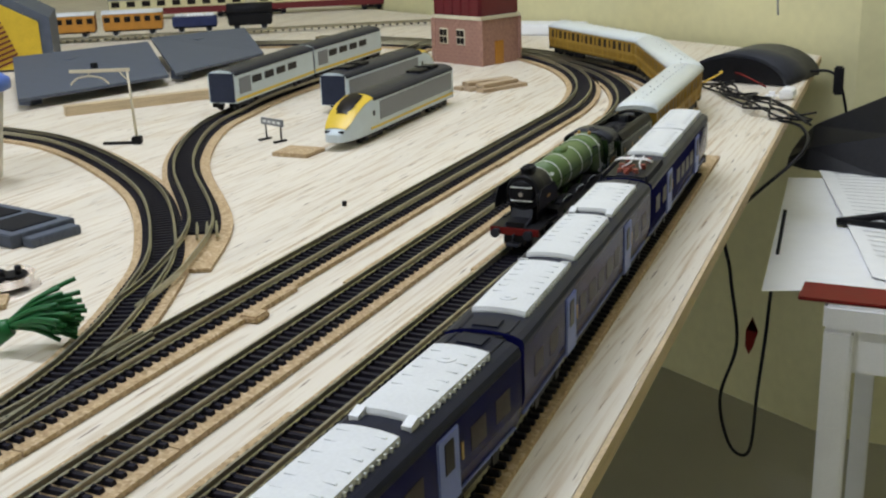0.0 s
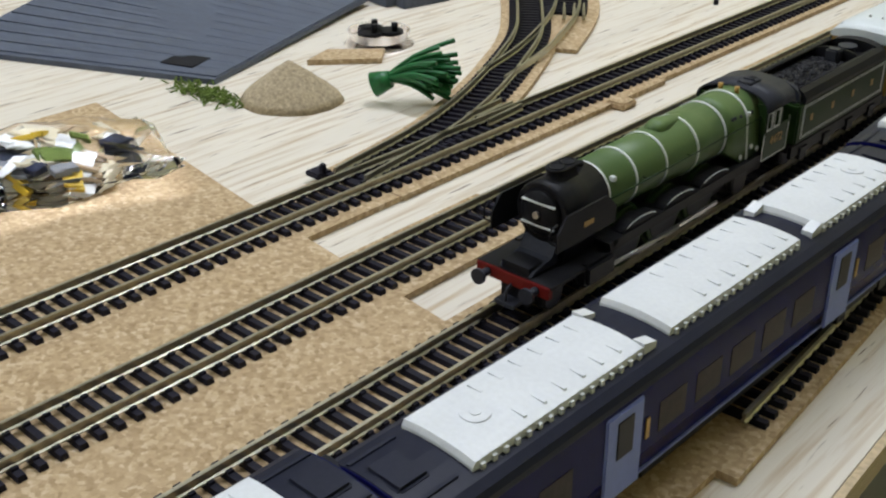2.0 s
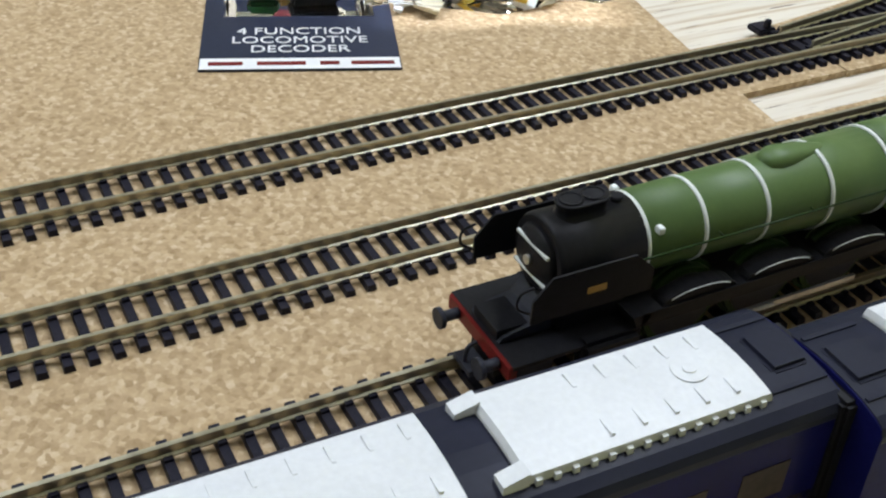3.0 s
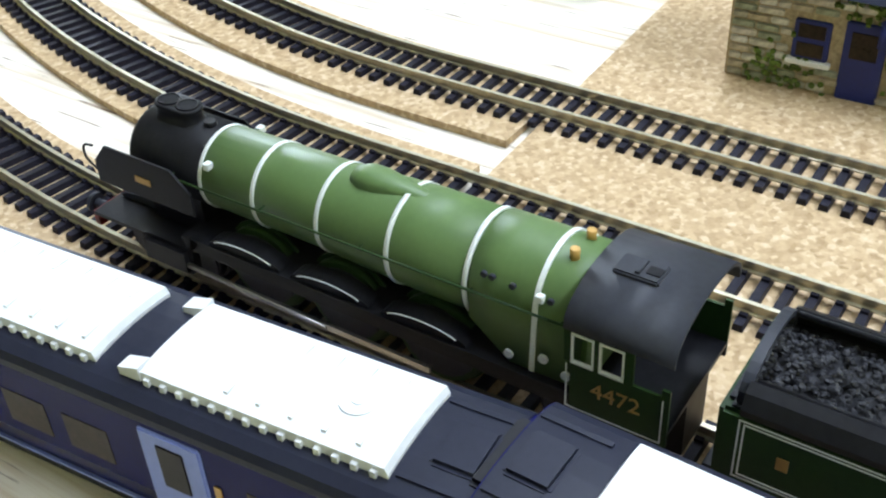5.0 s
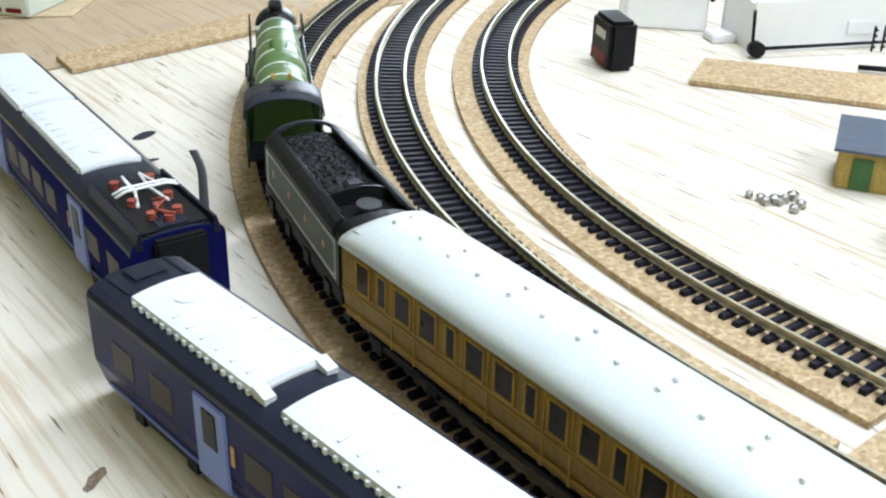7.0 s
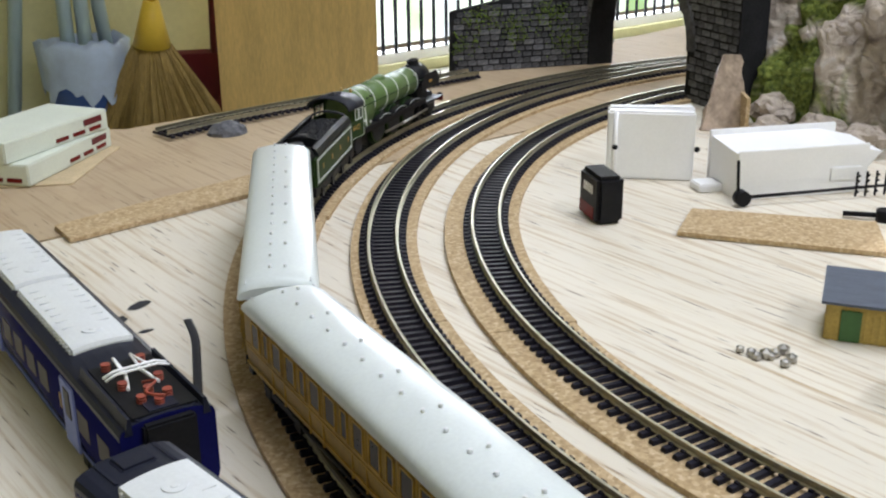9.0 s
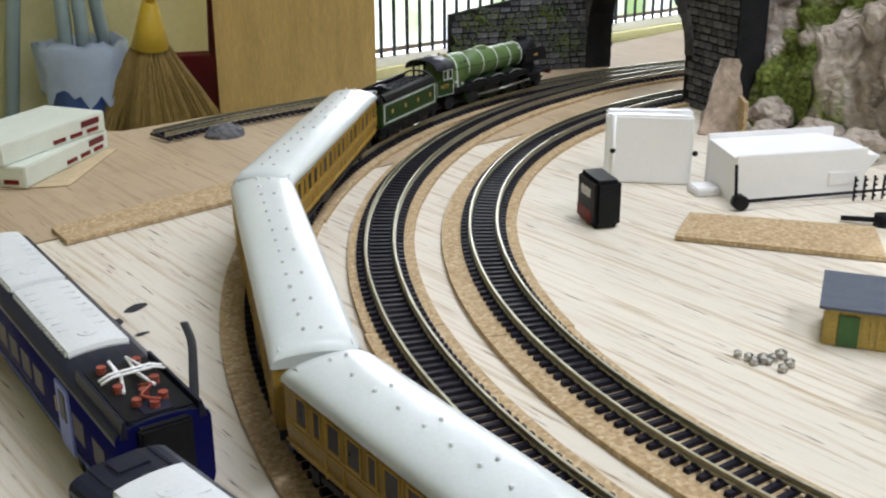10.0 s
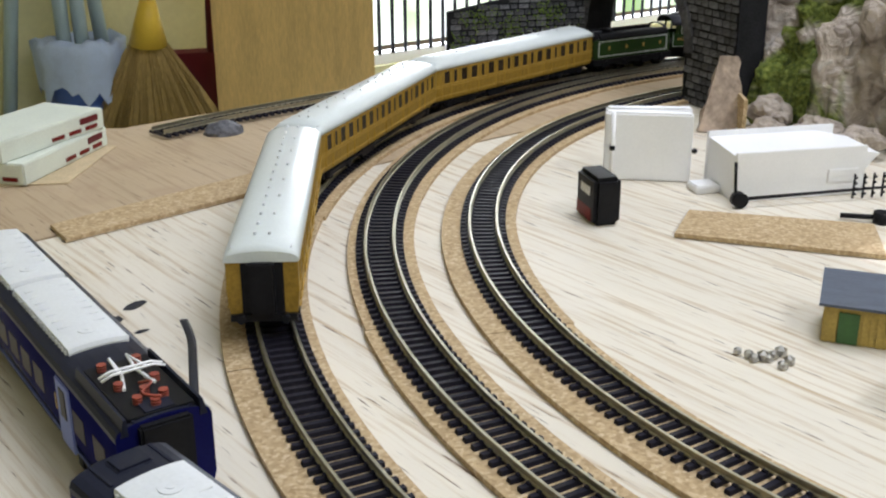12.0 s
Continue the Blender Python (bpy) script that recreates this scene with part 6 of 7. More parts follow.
for k in range(9):
    x = -0.060 + 0.015 * k
    rows.append([(x + rng.uniform(-0.002, 0.002), 0.042 * math.cos(a) + rng.uniform(-0.003, 0.003), max(0.0002, 0.012 + 0.0135 * math.sin(a) * (1 - abs(k - 4) / 5) + rng.uniform(-0.002, 0.002))) for a in (2 * math.pi * i / 14 for i in range(14))])
loft(bm, rows)
part("film", bm, CLEAR, t, "crinkled clear film").visible_shadow = False

SOUTHWARD = 0.042
KEPT = set(scene.objects)
# ---- stone station and huts beside the inner track ----
t = thing("station_house", "small stone station with blue door and slate roof", "model building", pose(-0.192, -0.2215, 0.0033, 0, 0, 92))
bm = bmesh.new()
box(bm, -0.062, 0.075, -0.0002, 0.045, 0, 0.040)
part("wall", bm, SAND, t)
rng = random.Random(3)
kinds = []
for c in range(6):
    bm = bmesh.new()
    a, h = 0.0022 + 0.0005 * c, 0.0013
    bbox(bm, -a, a, -0.0008, 0.0004, -h, h, 0.0004)
    kinds.append(finish(bm, "stone", mat("pale rubble stone %d" % c, ((0.50, 0.47, 0.40), (0.36, 0.34, 0.28), (0.60, 0.58, 0.52), (0.42, 0.36, 0.27), (0.30, 0.32, 0.24), (0.54, 0.50, 0.44))[c], 0.8, vary=0.3, scale=300)))
made = 0
for r in range(12):
    x = -0.061
    while x < 0.074 and made < 290:
        c = rng.randrange(6)
        a = 0.0022 + 0.0005 * c
        x += a
        z = 0.0018 + r * 0.0033
        if not ((-0.0400 < x < -0.0235 or 0.0090 < x < 0.0250) and 0.010 < z < 0.030) and not ((-0.022 < x < -0.0045 or 0.0280 < x < 0.0455) and z < 0.032):
            o = new("stone", kinds[c])
            o.parent = t
            o.location = (x, -0.0004, z)
            made += 1
        x += a + 0.0006
for x in (-0.0382, 0.0105):   # two blue windows with white sills
    bm = bmesh.new()
    bbox(bm, x, x + 0.0130, -0.0016, 0.0005, 0.0125, 0.0275, 0.0004)
    f = part("window_frame", bm, DOORBLUE, t)
    for z in (0.0138, 0.0210):
        bm = bmesh.new()
        box(bm, x + 0.0017, x + 0.0113, -0.0019, -0.0012, z, z + 0.0052)
        part("pane", bm, WINWARM, f)
    bm = bmesh.new()
    bbox(bm, x - 0.0015, x + 0.0145, -0.0030, 0.0, 0.0105, 0.0124, 0.0003)
    part("window_sill", bm, PAPER, t)
for x in (-0.0205, 0.0295):   # two blue doors
    bm = bmesh.new()
    bbox(bm, x, x + 0.0145, -0.0016, 0.0005, 0.0, 0.0300, 0.0004)
    dr = part("door", bm, DOORBLUE, t)
    bm = bmesh.new()
    box(bm, x + 0.0025, x + 0.0120, -0.0019, -0.0012, 0.0165, 0.0265)
    part("pane", bm, WINWARM, dr)
bm = bmesh.new()
cyl(bm, (-0.0065, -0.0045, 0.0240), (-0.0065, -0.0045, 0.0330), 0.0022, n=12)
cyl(bm, (-0.0065, -0.0045, 0.0330), (-0.0065, -0.0045, 0.0345), 0.0026, 0.0008, n=12)
box(bm, -0.0070, -0.0060, -0.0045, 0.0, 0.0300, 0.0310)
part("wall_lamp", bm, DOORBLUE, t, "blue lantern by the door")
bm = bmesh.new()
loft(bm, [[(x, -0.006, 0.0395), (x, 0.0225, 0.062), (x, 0.051, 0.0395), (x, 0.0225, 0.0590)] for x in (-0.066, 0.079)])
part("roof", bm, SLATE, t)
bm = bmesh.new()
for i in range(240):
    k = rng.choice(((-0.040, 0.006, 0.006), (0.004, 0.010, 0.010), (0.02, 0.034, 0.008), (-0.012, 0.036, 0.006), (0.045, 0.02, 0.012)))
    x, z = rng.gauss(k[0], k[2]), abs(rng.gauss(k[1], k[2]))
    if not ((-0.0205 < x < -0.006 or 0.0295 < x < 0.044) and z < 0.03):
        box(bm, -0.0008, 0.0008, -0.0012, 0.0002, -0.0008, 0.0008, pose(x, -0.0012, min(z, 0.039), rng.uniform(0, 90), 0, rng.uniform(-50, 50)))
o = part("ivy", bm, MOSS, t, "green ivy clumps")
o["kind"] = "stuff"


def hut(m, lab, L=0.026, D=0.018, h=0.021, door=True):
    t = thing("lineside_hut", lab, "hut", m)
    bm = bmesh.new()
    box(bm, -L, L, -D, D, 0.001, h)
    part("wall", bm, YELHUT, t)
    for i in range(int(2 * L / 0.0035)):
        bm = bmesh.new()
        x = -L + 0.002 + i * 0.0035
        box(bm, x - 0.0007, x + 0.0007, -D - 0.0006, -D + 0.0002, 0.001, h)
        part("batten", bm, YELHUT, t)
    for i in range(int(2 * D / 0.0035)):
        bm = bmesh.new()
        y = -D + 0.002 + i * 0.0035
        box(bm, -L - 0.0006, -L + 0.0002, y - 0.0007, y + 0.0007, 0.001, h)
        part("batten", bm, YELHUT, t)
    bm = bmesh.new()
    loft(bm, [[(x, -D - 0.003, h), (x, D + 0.003, h + 0.004), (x, D + 0.003, h + 0.0055), (x, -D - 0.003, h + 0.0015)] for x in (-L - 0.003, L + 0.003)])
    part("roof", bm, RUINGREY, t)
    if door:
        bm = bmesh.new()
        bbox(bm, -0.019, -0.009, -D - 0.0012, -D + 0.0005, 0.0012, h - 0.003, 0.0003)
        part("door", bm, DKGREEN2, t)
        bm = bmesh.new()
        bbox(bm, 0.004, 0.012, -D - 0.0012, -D + 0.0005, 0.009, 0.016, 0.0003)
        part("window", bm, MAROON, t)
    return t


YELHUT = mat("yellow ochre planks", (0.46, 0.33, 0.09), 0.6, vary=0.15, scale=150)
DKGREEN2 = mat("green hut door", (0.05, 0.13, 0.04), 0.5, vary=0.1)
hut(pose(-0.3035, -0.446, -0.0006, 0, 0, 120.6), "ochre planked lineside hut with green door")
t = thing("topiary_block", "mossy green and brown scenery block", "scenery block", pose(-0.249, -0.377, 0.0003, 0, 0, 92))
bm = bmesh.new()
bbox(bm, -0.015, 0.015, -0.014, 0.014, 0, 0.022, 0.002)
part("block", bm, YELHUT, t)
bm = bmesh.new()
rng = random.Random(8)
for i in range(420):
    s_ = rng.uniform(0.0008, 0.0018)
    face = rng.random()
    p = (rng.uniform(-0.017, 0.017), rng.uniform(-0.016, 0.016), 0.0225 + rng.uniform(0, 0.002)) if face < 0.6 else (rng.uniform(-0.016, 0.016), -0.0148, rng.uniform(0.004, 0.023))
    box(bm, -s_, s_, -s_, s_, -s_, s_, pose(*p, rng.uniform(0, 90), rng.uniform(0, 90), 0))
o = part("moss", bm, MOSS, t)
o["kind"] = "stuff"

# ---- south end: scenery and clutter ----
def stone_face(t, x0, x1, top, y, seed, skip=None, bw=0.011, bh=0.0062):
    """Courses of rough blocks on a model wall, as single stones."""
    rng = random.Random(seed)
    kinds = []
    for c in range(5):
        bm = bmesh.new()
        a = bw * (0.34 + 0.06 * c)
        bbox(bm, -a, a, -0.0012, 0.0006, -bh * 0.42, bh * 0.42, 0.0007)
        kinds.append((a, finish(bm, "stone", STONES[c])))
    n = 0
    r = 0
    while True:
        z = bh * (r + 0.5)
        r += 1
        if z > 0.2:
            break
        x = x0 + rng.uniform(0, bw * 0.4)
        while x < x1:
            a, me = kinds[rng.randrange(5)]
            x += a
            if x + a < x1 and z + bh * 0.5 < top(x) and not (skip and skip(x, z)) and n < 300:
                o = new("stone", me)
                o.parent = t
                o.location = (x, y + rng.uniform(-0.0004, 0.0004), z)
                n += 1
            x += a + 0.0009


STONES = [mat("grey wall stone %d" % i, (c, c, c * 1.12), 0.7, vary=0.5, scale=160, bump=0.5) for i, c in enumerate((0.06, 0.085, 0.11, 0.075, 0.14))]
# retaining wall behind the outer track
w0, w1 = V(-0.560, -1.118, 0), V(-0.712, -1.0555, 0)
wl = (w1 - w0).length
t = thing("retaining_wall", "dark grey model stone wall with moss patches", "model wall", pose(w0.x, w0.y, 0.0006, 0, 0, math.degrees(math.atan2(w1.y - w0.y, w1.x - w0.x)) + 180) @ pose(-wl, 0, 0))
wtop = lambda x: 0.066 + 0.030 * (wl - x) / wl
bm = bmesh.new()
loft(bm, [[(0, y, 0), (wl, y, 0), (wl, y, wtop(wl)), (0, y, wtop(0))] for y in (0.0, 0.008)])
part("core", bm, MORTAR, t)
stone_face(t, 0.0, wl, wtop, -0.0002, 5, bw=0.0105, bh=0.0066)
stone_face(t, 0.0, wl, wtop, 0.0082, 6, bw=0.0105, bh=0.0066)
bm = bmesh.new()
rng = random.Random(2)
for i in range(500):
    k = rng.choice(((0.05, 0.060), (0.09, 0.045), (0.13, 0.058), (0.16, 0.03), (0.03, 0.03)))
    x, z = rng.gauss(k[0], 0.012), rng.gauss(k[1], 0.009)
    if 0 < x < wl and 0.002 < z < wtop(x):
        for yy in (-0.0018, 0.0098):
            box(bm, -0.0007, 0.0007, -0.0006, 0.0006, -0.0007, 0.0007, pose(x, yy, z, rng.uniform(0, 90), 0, rng.uniform(0, 90)))
o = part("moss", bm, MOSS, t)
o["kind"] = "stuff"

# tunnel portal spanning the three tracks
p0, p1 = V(-0.668, -0.8225, 0), V(-0.755, -1.1105, 0)
pd = (p1 - p0).normalized()
t = thing("tunnel_portal", "dark grey stone tunnel portal with a round arch", "tunnel portal", pose(p0.x, p0.y, 0.0006, 0, 0, math.degrees(math.atan2(pd.y, pd.x))))
PW, PH, CX, AR, SP = 0.340, 0.155, 0.128, 0.096, 0.050
bm = bmesh.new()
for y0, y1 in ((0.0, 0.030),):
    prev = None
    arch = [(CX - AR, 0.0), (CX - AR, SP)] + [(CX - AR * math.cos(math.pi * i / 20), SP + 0.070 * math.sin(math.pi * i / 20)) for i in range(1, 20)] + [(CX + AR, SP), (CX + AR, 0.0)]
    outer = [(-0.048, 0.0)] + [(-0.048 + (PW + 0.0) * i / 20, PH) for i in range(21)] + [(PW - 0.048, 0.0)]
    n = len(arch)
    rows = []
    for y in (y0, y1):
        rows.append(([bm.verts.new((x, y, z)) for x, z in arch], [bm.verts.new((x, y, z)) for x, z in outer]))
    for a, b in rows:
        for i in range(n - 1):
            bm.faces.new((a[i], a[i + 1], b[i + 1], b[i]))
    for i in range(n - 1):
        bm.faces.new((rows[0][0][i], rows[0][0][i + 1], rows[1][0][i + 1], rows[1][0][i]))
        bm.faces.new((rows[0][1][i], rows[0][1][i + 1], rows[1][1][i + 1], rows[1][1][i]))
    for k in (0, -1):
        bm.faces.new((rows[0][0][k], rows[0][1][k], rows[1][1][k], rows[1][0][k]))
part("core", bm, MORTAR, t)
inside = lambda x, z: abs(x - CX) < AR + 0.006 and z < SP + 0.076 * math.sqrt(max(0, 1 - ((x - CX) / (AR + 0.006)) ** 2))
stone_face(t, -0.048, PW - 0.048, lambda x: PH, 0.0302, 15, inside, 0.0115, 0.0072)
stone_face(t, -0.048, PW - 0.048, lambda x: PH, -0.0002, 16, inside, 0.0115, 0.0072)
for i in range(19):
    a = math.pi * (i + 0.5) / 19
    bm = bmesh.new()
    bbox(bm, -0.0085, 0.0085, 0.0296, 0.0322, 0.0, 0.0135, 0.0006, pose(CX - AR * math.cos(a), 0, SP + 0.070 * math.sin(a), 0, math.degrees(a) - 90, 0))
    part("voussoir", bm, STONES[i % 5], t)
    bm = bmesh.new()
    bbox(bm, -0.0085, 0.0085, -0.0022, 0.0004, 0.0, 0.0135, 0.0006, pose(CX - AR * math.cos(a), 0, SP + 0.070 * math.sin(a), 0, math.degrees(a) - 90, 0))
    part("voussoir", bm, STONES[(i + 2) % 5], t)

# rocky hill beside the portal
def hill():
    bm = bmesh.new()
    nx, ny = 150, 150
    grid = []
    for i in range(nx + 1):
        row = []
        for j in range(ny + 1):
            u, v = i / nx, j / ny
            x = -0.585 - 0.55 * u - 0.06 * (1 - v) * (1 - u)
            y = -0.800 + 0.52 * v - 0.10 * u * (1 - v)
            edge = min(1.0, u / 0.20, v / 0.05 + 0.25, (1 - v) / 0.15, (1 - u) / 0.1)
            h = 0.24 * max(0, edge) ** 0.60
            q = 1 - abs(noise.noise((x * 14, y * 14, 3.1)))
            h *= 0.78 + 0.34 * q ** 3 + 0.28 * noise.noise((x * 9, y * 9, 0.5))
            d = noise.noise((x * 45, y * 45, 1.0)) * 0.012 + (abs(noise.noise((x * 90, y * 90, 2.0))) - 0.25) * 0.016 + noise.noise((x * 170, y * 170, 2.0)) * 0.005
            row.append(bm.verts.new((x + d * 1.3 + noise.noise((x * 30, y * 30, 8)) * 0.016 * min(1, h * 10), y - d + noise.noise((x * 30, y * 30, 18)) * 0.012 * min(1, h * 10), max(-0.001, h + d))))
        grid.append(row)
    for i in range(nx):
        for j in range(ny):
            f = bm.faces.new((grid[i][j], grid[i + 1][j], grid[i + 1][j + 1], grid[i][j + 1]))
            f.smooth = True
    rock = solid("rocky_hill", bm, HILL, "painted plaster rock hillside with grass flock patches", "model hill")
    return rock


hill()
rng = random.Random(31)
for i, (x, y, z, s_) in enumerate(((-0.590, -0.725, 0.006, 0.016), (-0.610, -0.690, 0.008, 0.020), (-0.585, -0.665, 0.006, 0.013), (-0.600, -0.640, 0.010, 0.018), (-0.625, -0.745, 0.015, 0.018))):
    bm = bmesh.new()
    bmesh.ops.create_icosphere(bm, subdivisions=3, radius=s_)
    for v in bm.verts:
        v.co *= 1 + 0.5 * noise.noise(v.co * 60 + V(i * 3, 0, 0)) + 0.22 * noise.noise(v.co * 190)
        v.co.z *= 0.75
    solid("boulder", bm, HILL, "rough brown plaster boulder at the hill foot", "rock", pose(x, y, z), group="boulders")
bm = bmesh.new()
n = 16
rows = []
for k in range(12):
    u = k / 11
    rows.append([(0.004 * noise.noise((u * 5, 0, 1)) - 0.0035, -0.022 * (1 - u * 0.75) * (1 + 0.3 * noise.noise((u * 6, 2, 0))), u * 0.066), (0.0035, -0.020 * (1 - u * 0.75), u * 0.066), (0.0035, 0.020 * (1 - u * 0.5) * (1 + 0.3 * noise.noise((u * 6, 4, 0))), u * 0.066), (-0.0035, 0.020 * (1 - u * 0.5), u * 0.066)])
loft(bm, rows)
solid("rock_slab", bm, ROCK, "broken brown rock slab leaning on the hill", "rock", pose(-0.580, -0.760, 0.0, 0, -14, 42))
bm = bmesh.new()
box(bm, -0.016, 0.016, -0.0015, 0.0015, 0, 0.034)
solid("card_wall_scrap", bm, CORK, "tan card wall scrap beside the hill", "card piece", pose(-0.585, -0.745, 0, 0, 0, 48))

# white plastic box pair and house
bx, by = V(-0.396, -0.727, 0), V(-0.438, -0.681, 0)
ang = math.degrees(math.atan2(by.y - bx.y, by.x - bx.x))
t = thing("white_case", "hinged white plastic case standing half open", "plastic case", pose(bx.x, bx.y, 0, 0, 0, ang))
for y, r in ((0.006, 0), (0.019, 5)):
    bm = bmesh.new()
    bbox(bm, 0.0, 0.064, -0.005, 0.005, 0.0, 0.052, 0.0015, pose(0, y, 0, 0, 0, r))
    part("half", bm, PLASWHITE, t)
bm = bmesh.new()
cyl(bm, (0.006, 0.0005, 0.0), (0.006, 0.0005, 0.052), 0.0016, n=10)
part("hinge", bm, PLASWHITE, t)
bm = bmesh.new()
for x in (0.006, 0.066):
    bmesh.ops.create_icosphere(bm, subdivisions=2, radius=0.0022, matrix=pose(x, -0.0002, 0.025))
part("catch", bm, BLACK, t)
hx = V(-0.425, -0.630, 0)
ha = math.degrees(math.atan2(0.055, -0.110))
t = thing("white_house_model", "unpainted white plastic house lying on its side", "model building", pose(-0.428, -0.632, 0, 0, 0, ha))
bm = bmesh.new()
loft(bm, [[(0.0, y, z), (0.085, y, z), (0.112, y, z * 0.5 + 0.012), (0.085, y, 0.0), (0.0, y, 0.0)] for y, z in ((0.0, 0.033), (0.044, 0.036))])
part("shell", bm, PLASWHITE, t)
bm = bmesh.new()
bbox(bm, -0.001, 0.100, 0.0438, 0.0465, 0.0, 0.040, 0.0006)
bbox(bm, -0.001, 0.100, -0.0030, -0.0005, 0.0, 0.036, 0.0006)
part("gable", bm, PLASWHITE, t)
bm = bmesh.new()
bbox(bm, 0.070, 0.094, -0.0045, -0.0028, 0.010, 0.020, 0.0005)
part("porch", bm, PLASWHITE, t)
bm = bmesh.new()
bbox(bm, -0.018, 0.0, 0.020, 0.038, 0.0, 0.006, 0.001)
part("step", bm, PLASWHITE, t)
# telegraph pole lying in front of it
t = thing("telegraph_pole", "black telegraph pole with cross arms lying down", "telegraph pole", pose(-0.421, -0.625, 0.004, 0, 0, ha - 1))
bm = bmesh.new()
cyl(bm, (0.0, -0.004, 0.002), (0.122, -0.004, 0.004), 0.0014, 0.0010, n=8)
part("pole", bm, BLACK, t)
bm = bmesh.new()
cyl(bm, (0.001, -0.008, 0.002), (0.001, -0.001, 0.002), 0.0055, n=14)
cyl(bm, (-0.001, -0.003, 0.0), (-0.002, -0.001, 0.028), 0.0012, n=8)
part("foot", bm, BLACK, t)
for i in range(4):
    bm = bmesh.new()
    x = 0.088 + i * 0.0075
    bbox(bm, x - 0.0006, x + 0.0006, -0.0046, -0.0030, -0.0032, 0.0150, 0.0002)
    for z in (0.0, 0.004, 0.008, 0.012):
        cyl(bm, (x, -0.0038, z), (x + 0.002, -0.0038, z), 0.0010, n=6)
    part("cross_arm", bm, BLACK, t)
bm = bmesh.new()
tube(bm, [(-0.452, -0.562, 0.003), (-0.470, -0.535, 0.004)], 0.0018)
cyl(bm, (-0.466, -0.540, 0.0), (-0.466, -0.540, 0.008), 0.0055, n=14)
solid("pole_stub", bm, BLACK, "black plastic pole stub lying on the board", "pole")
# battery
t = thing("battery_block", "black and red nine volt battery standing on the board", "battery", pose(-0.3275, -0.6665, 0.0, 0, 0, math.degrees(math.atan2(-0.654 + 0.685, -0.320 + 0.334))))
bm = bmesh.new()
bbox(bm, -0.017, 0.017, -0.0095, 0.0095, 0.0, 0.033, 0.0028)
part("case", bm, BLACK, t)
bm = bmesh.new()
for s in (-1, 1):
    box(bm, -0.0145, 0.0100, s * 0.0096 - 0.0002, s * 0.0096 + 0.0002, 0.0022, 0.0110)
part("red_band", bm, RED, t)
bm = bmesh.new()
for s in (-1, 1):
    for i in range(5):
        box(bm, -0.008 + i * 0.0034, -0.0058 + i * 0.0034, s * 0.0096 - 0.0002, s * 0.0096 + 0.0003, 0.0195, 0.0255)
part("label_bar", bm, PLASWHITE, t)
# cork strips lying loose
for pts, lab in ((((-0.337, -0.608), (-0.382, -0.633), (-0.452, -0.537), (-0.405, -0.500)), "long"), (((-0.032, -0.880), (-0.030, -0.847), (-0.215, -0.862), (-0.225, -0.905)), "flat")):
    bm = bmesh.new()
    loft(bm, [[(x, y, z) for x, y in pts] for z in (0.0006, 0.0036)])
    solid("cork_strip", bm, CORK, "loose %s cork strip lying on the board" % lab, "cork strip", group="cork underlay strips")
bm = bmesh.new()
for i in range(9):
    b = bmesh.new()
    bmesh.ops.create_icosphere(b, subdivisions=1, radius=random.uniform(0.002, 0.0038))
    join(bm, b, pose(-0.236 + random.gauss(0, 0.006), -0.463 + random.gauss(0, 0.009), 0.002))
o = solid("foil_scraps", bm, STEEL, "shiny crumpled foil scraps on the board", "foil")
# round clear jar at the picture's side
bm = bmesh.new()
bmesh.ops.create_uvsphere(bm, u_segments=28, v_segments=16, radius=0.034)
for f in bm.faces:
    f.smooth = True
solid("crumpled_bag", bm, CLEAR, "crumpled clear plastic bag beside the cork strip", "bag", pose(-0.420, -0.470, 0.034)).visible_shadow = False
# boxes on card
t = thing("kit_box", "pale printed kit box lying on a brown card", "box", pose(-0.080, -1.043, 0.0018, 0, 0, 38), group="kit boxes")
bm = bmesh.new()
bbox(bm, -0.060, 0.060, -0.030, 0.030, 0, 0.0165, 0.001)
part("carton", bm, BOXGREEN, t)
bm = bmesh.new()
bbox(bm, -0.061, -0.0595, -0.022, 0.004, 0.0095, 0.0145, 0.0003)
bbox(bm, 0.0595, 0.061, -0.022, 0.004, 0.0095, 0.0145, 0.0003)
bbox(bm, -0.052, -0.030, 0.0295, 0.0306, 0.0085, 0.0135, 0.0002)
part("brand_patch", bm, MAROON, t)
bm = bmesh.new()
for i in range(3):
    box(bm, 0.0598, 0.0612, -0.020 + i * 0.016, -0.008 + i * 0.016, 0.003, 0.006)
    box(bm, -0.05 + i * 0.02, -0.036 + i * 0.02, 0.0299, 0.0307, 0.003, 0.006)
part("label_bar", bm, RED, t)
o = copy_thing(t, pose(-0.076, -1.048, 0.0184, 0, 0, 30))
bm = bmesh.new()
loft(bm, [[(x, y, z) for x, y in ((-0.03, -1.00), (-0.079, -0.972), (-0.150, -1.050), (-0.135, -1.115), (-0.03, -1.12))] for z in (0.0007, 0.0017)])
solid("brown_card", bm, PLYEDGE, "flat brown card under the boxes", "card")
bm = bmesh.new()
bmesh.ops.create_icosphere(bm, subdivisions=3, radius=0.016)
for v in bm.verts:
    v.co = V(v.co.x * 1.1, v.co.y, max(0, v.co.z * 0.65)) * (1 + 0.15 * noise.noise(v.co * 150))
solid("rubble_lump", bm, STONES[2], "small grey-brown rubble lump on the board", "rock", pose(-0.243, -1.036, 0.0005))
DIRT = mat("grey-brown dirt", (0.20, 0.15, 0.10), 0.8, vary=0.45, scale=160)
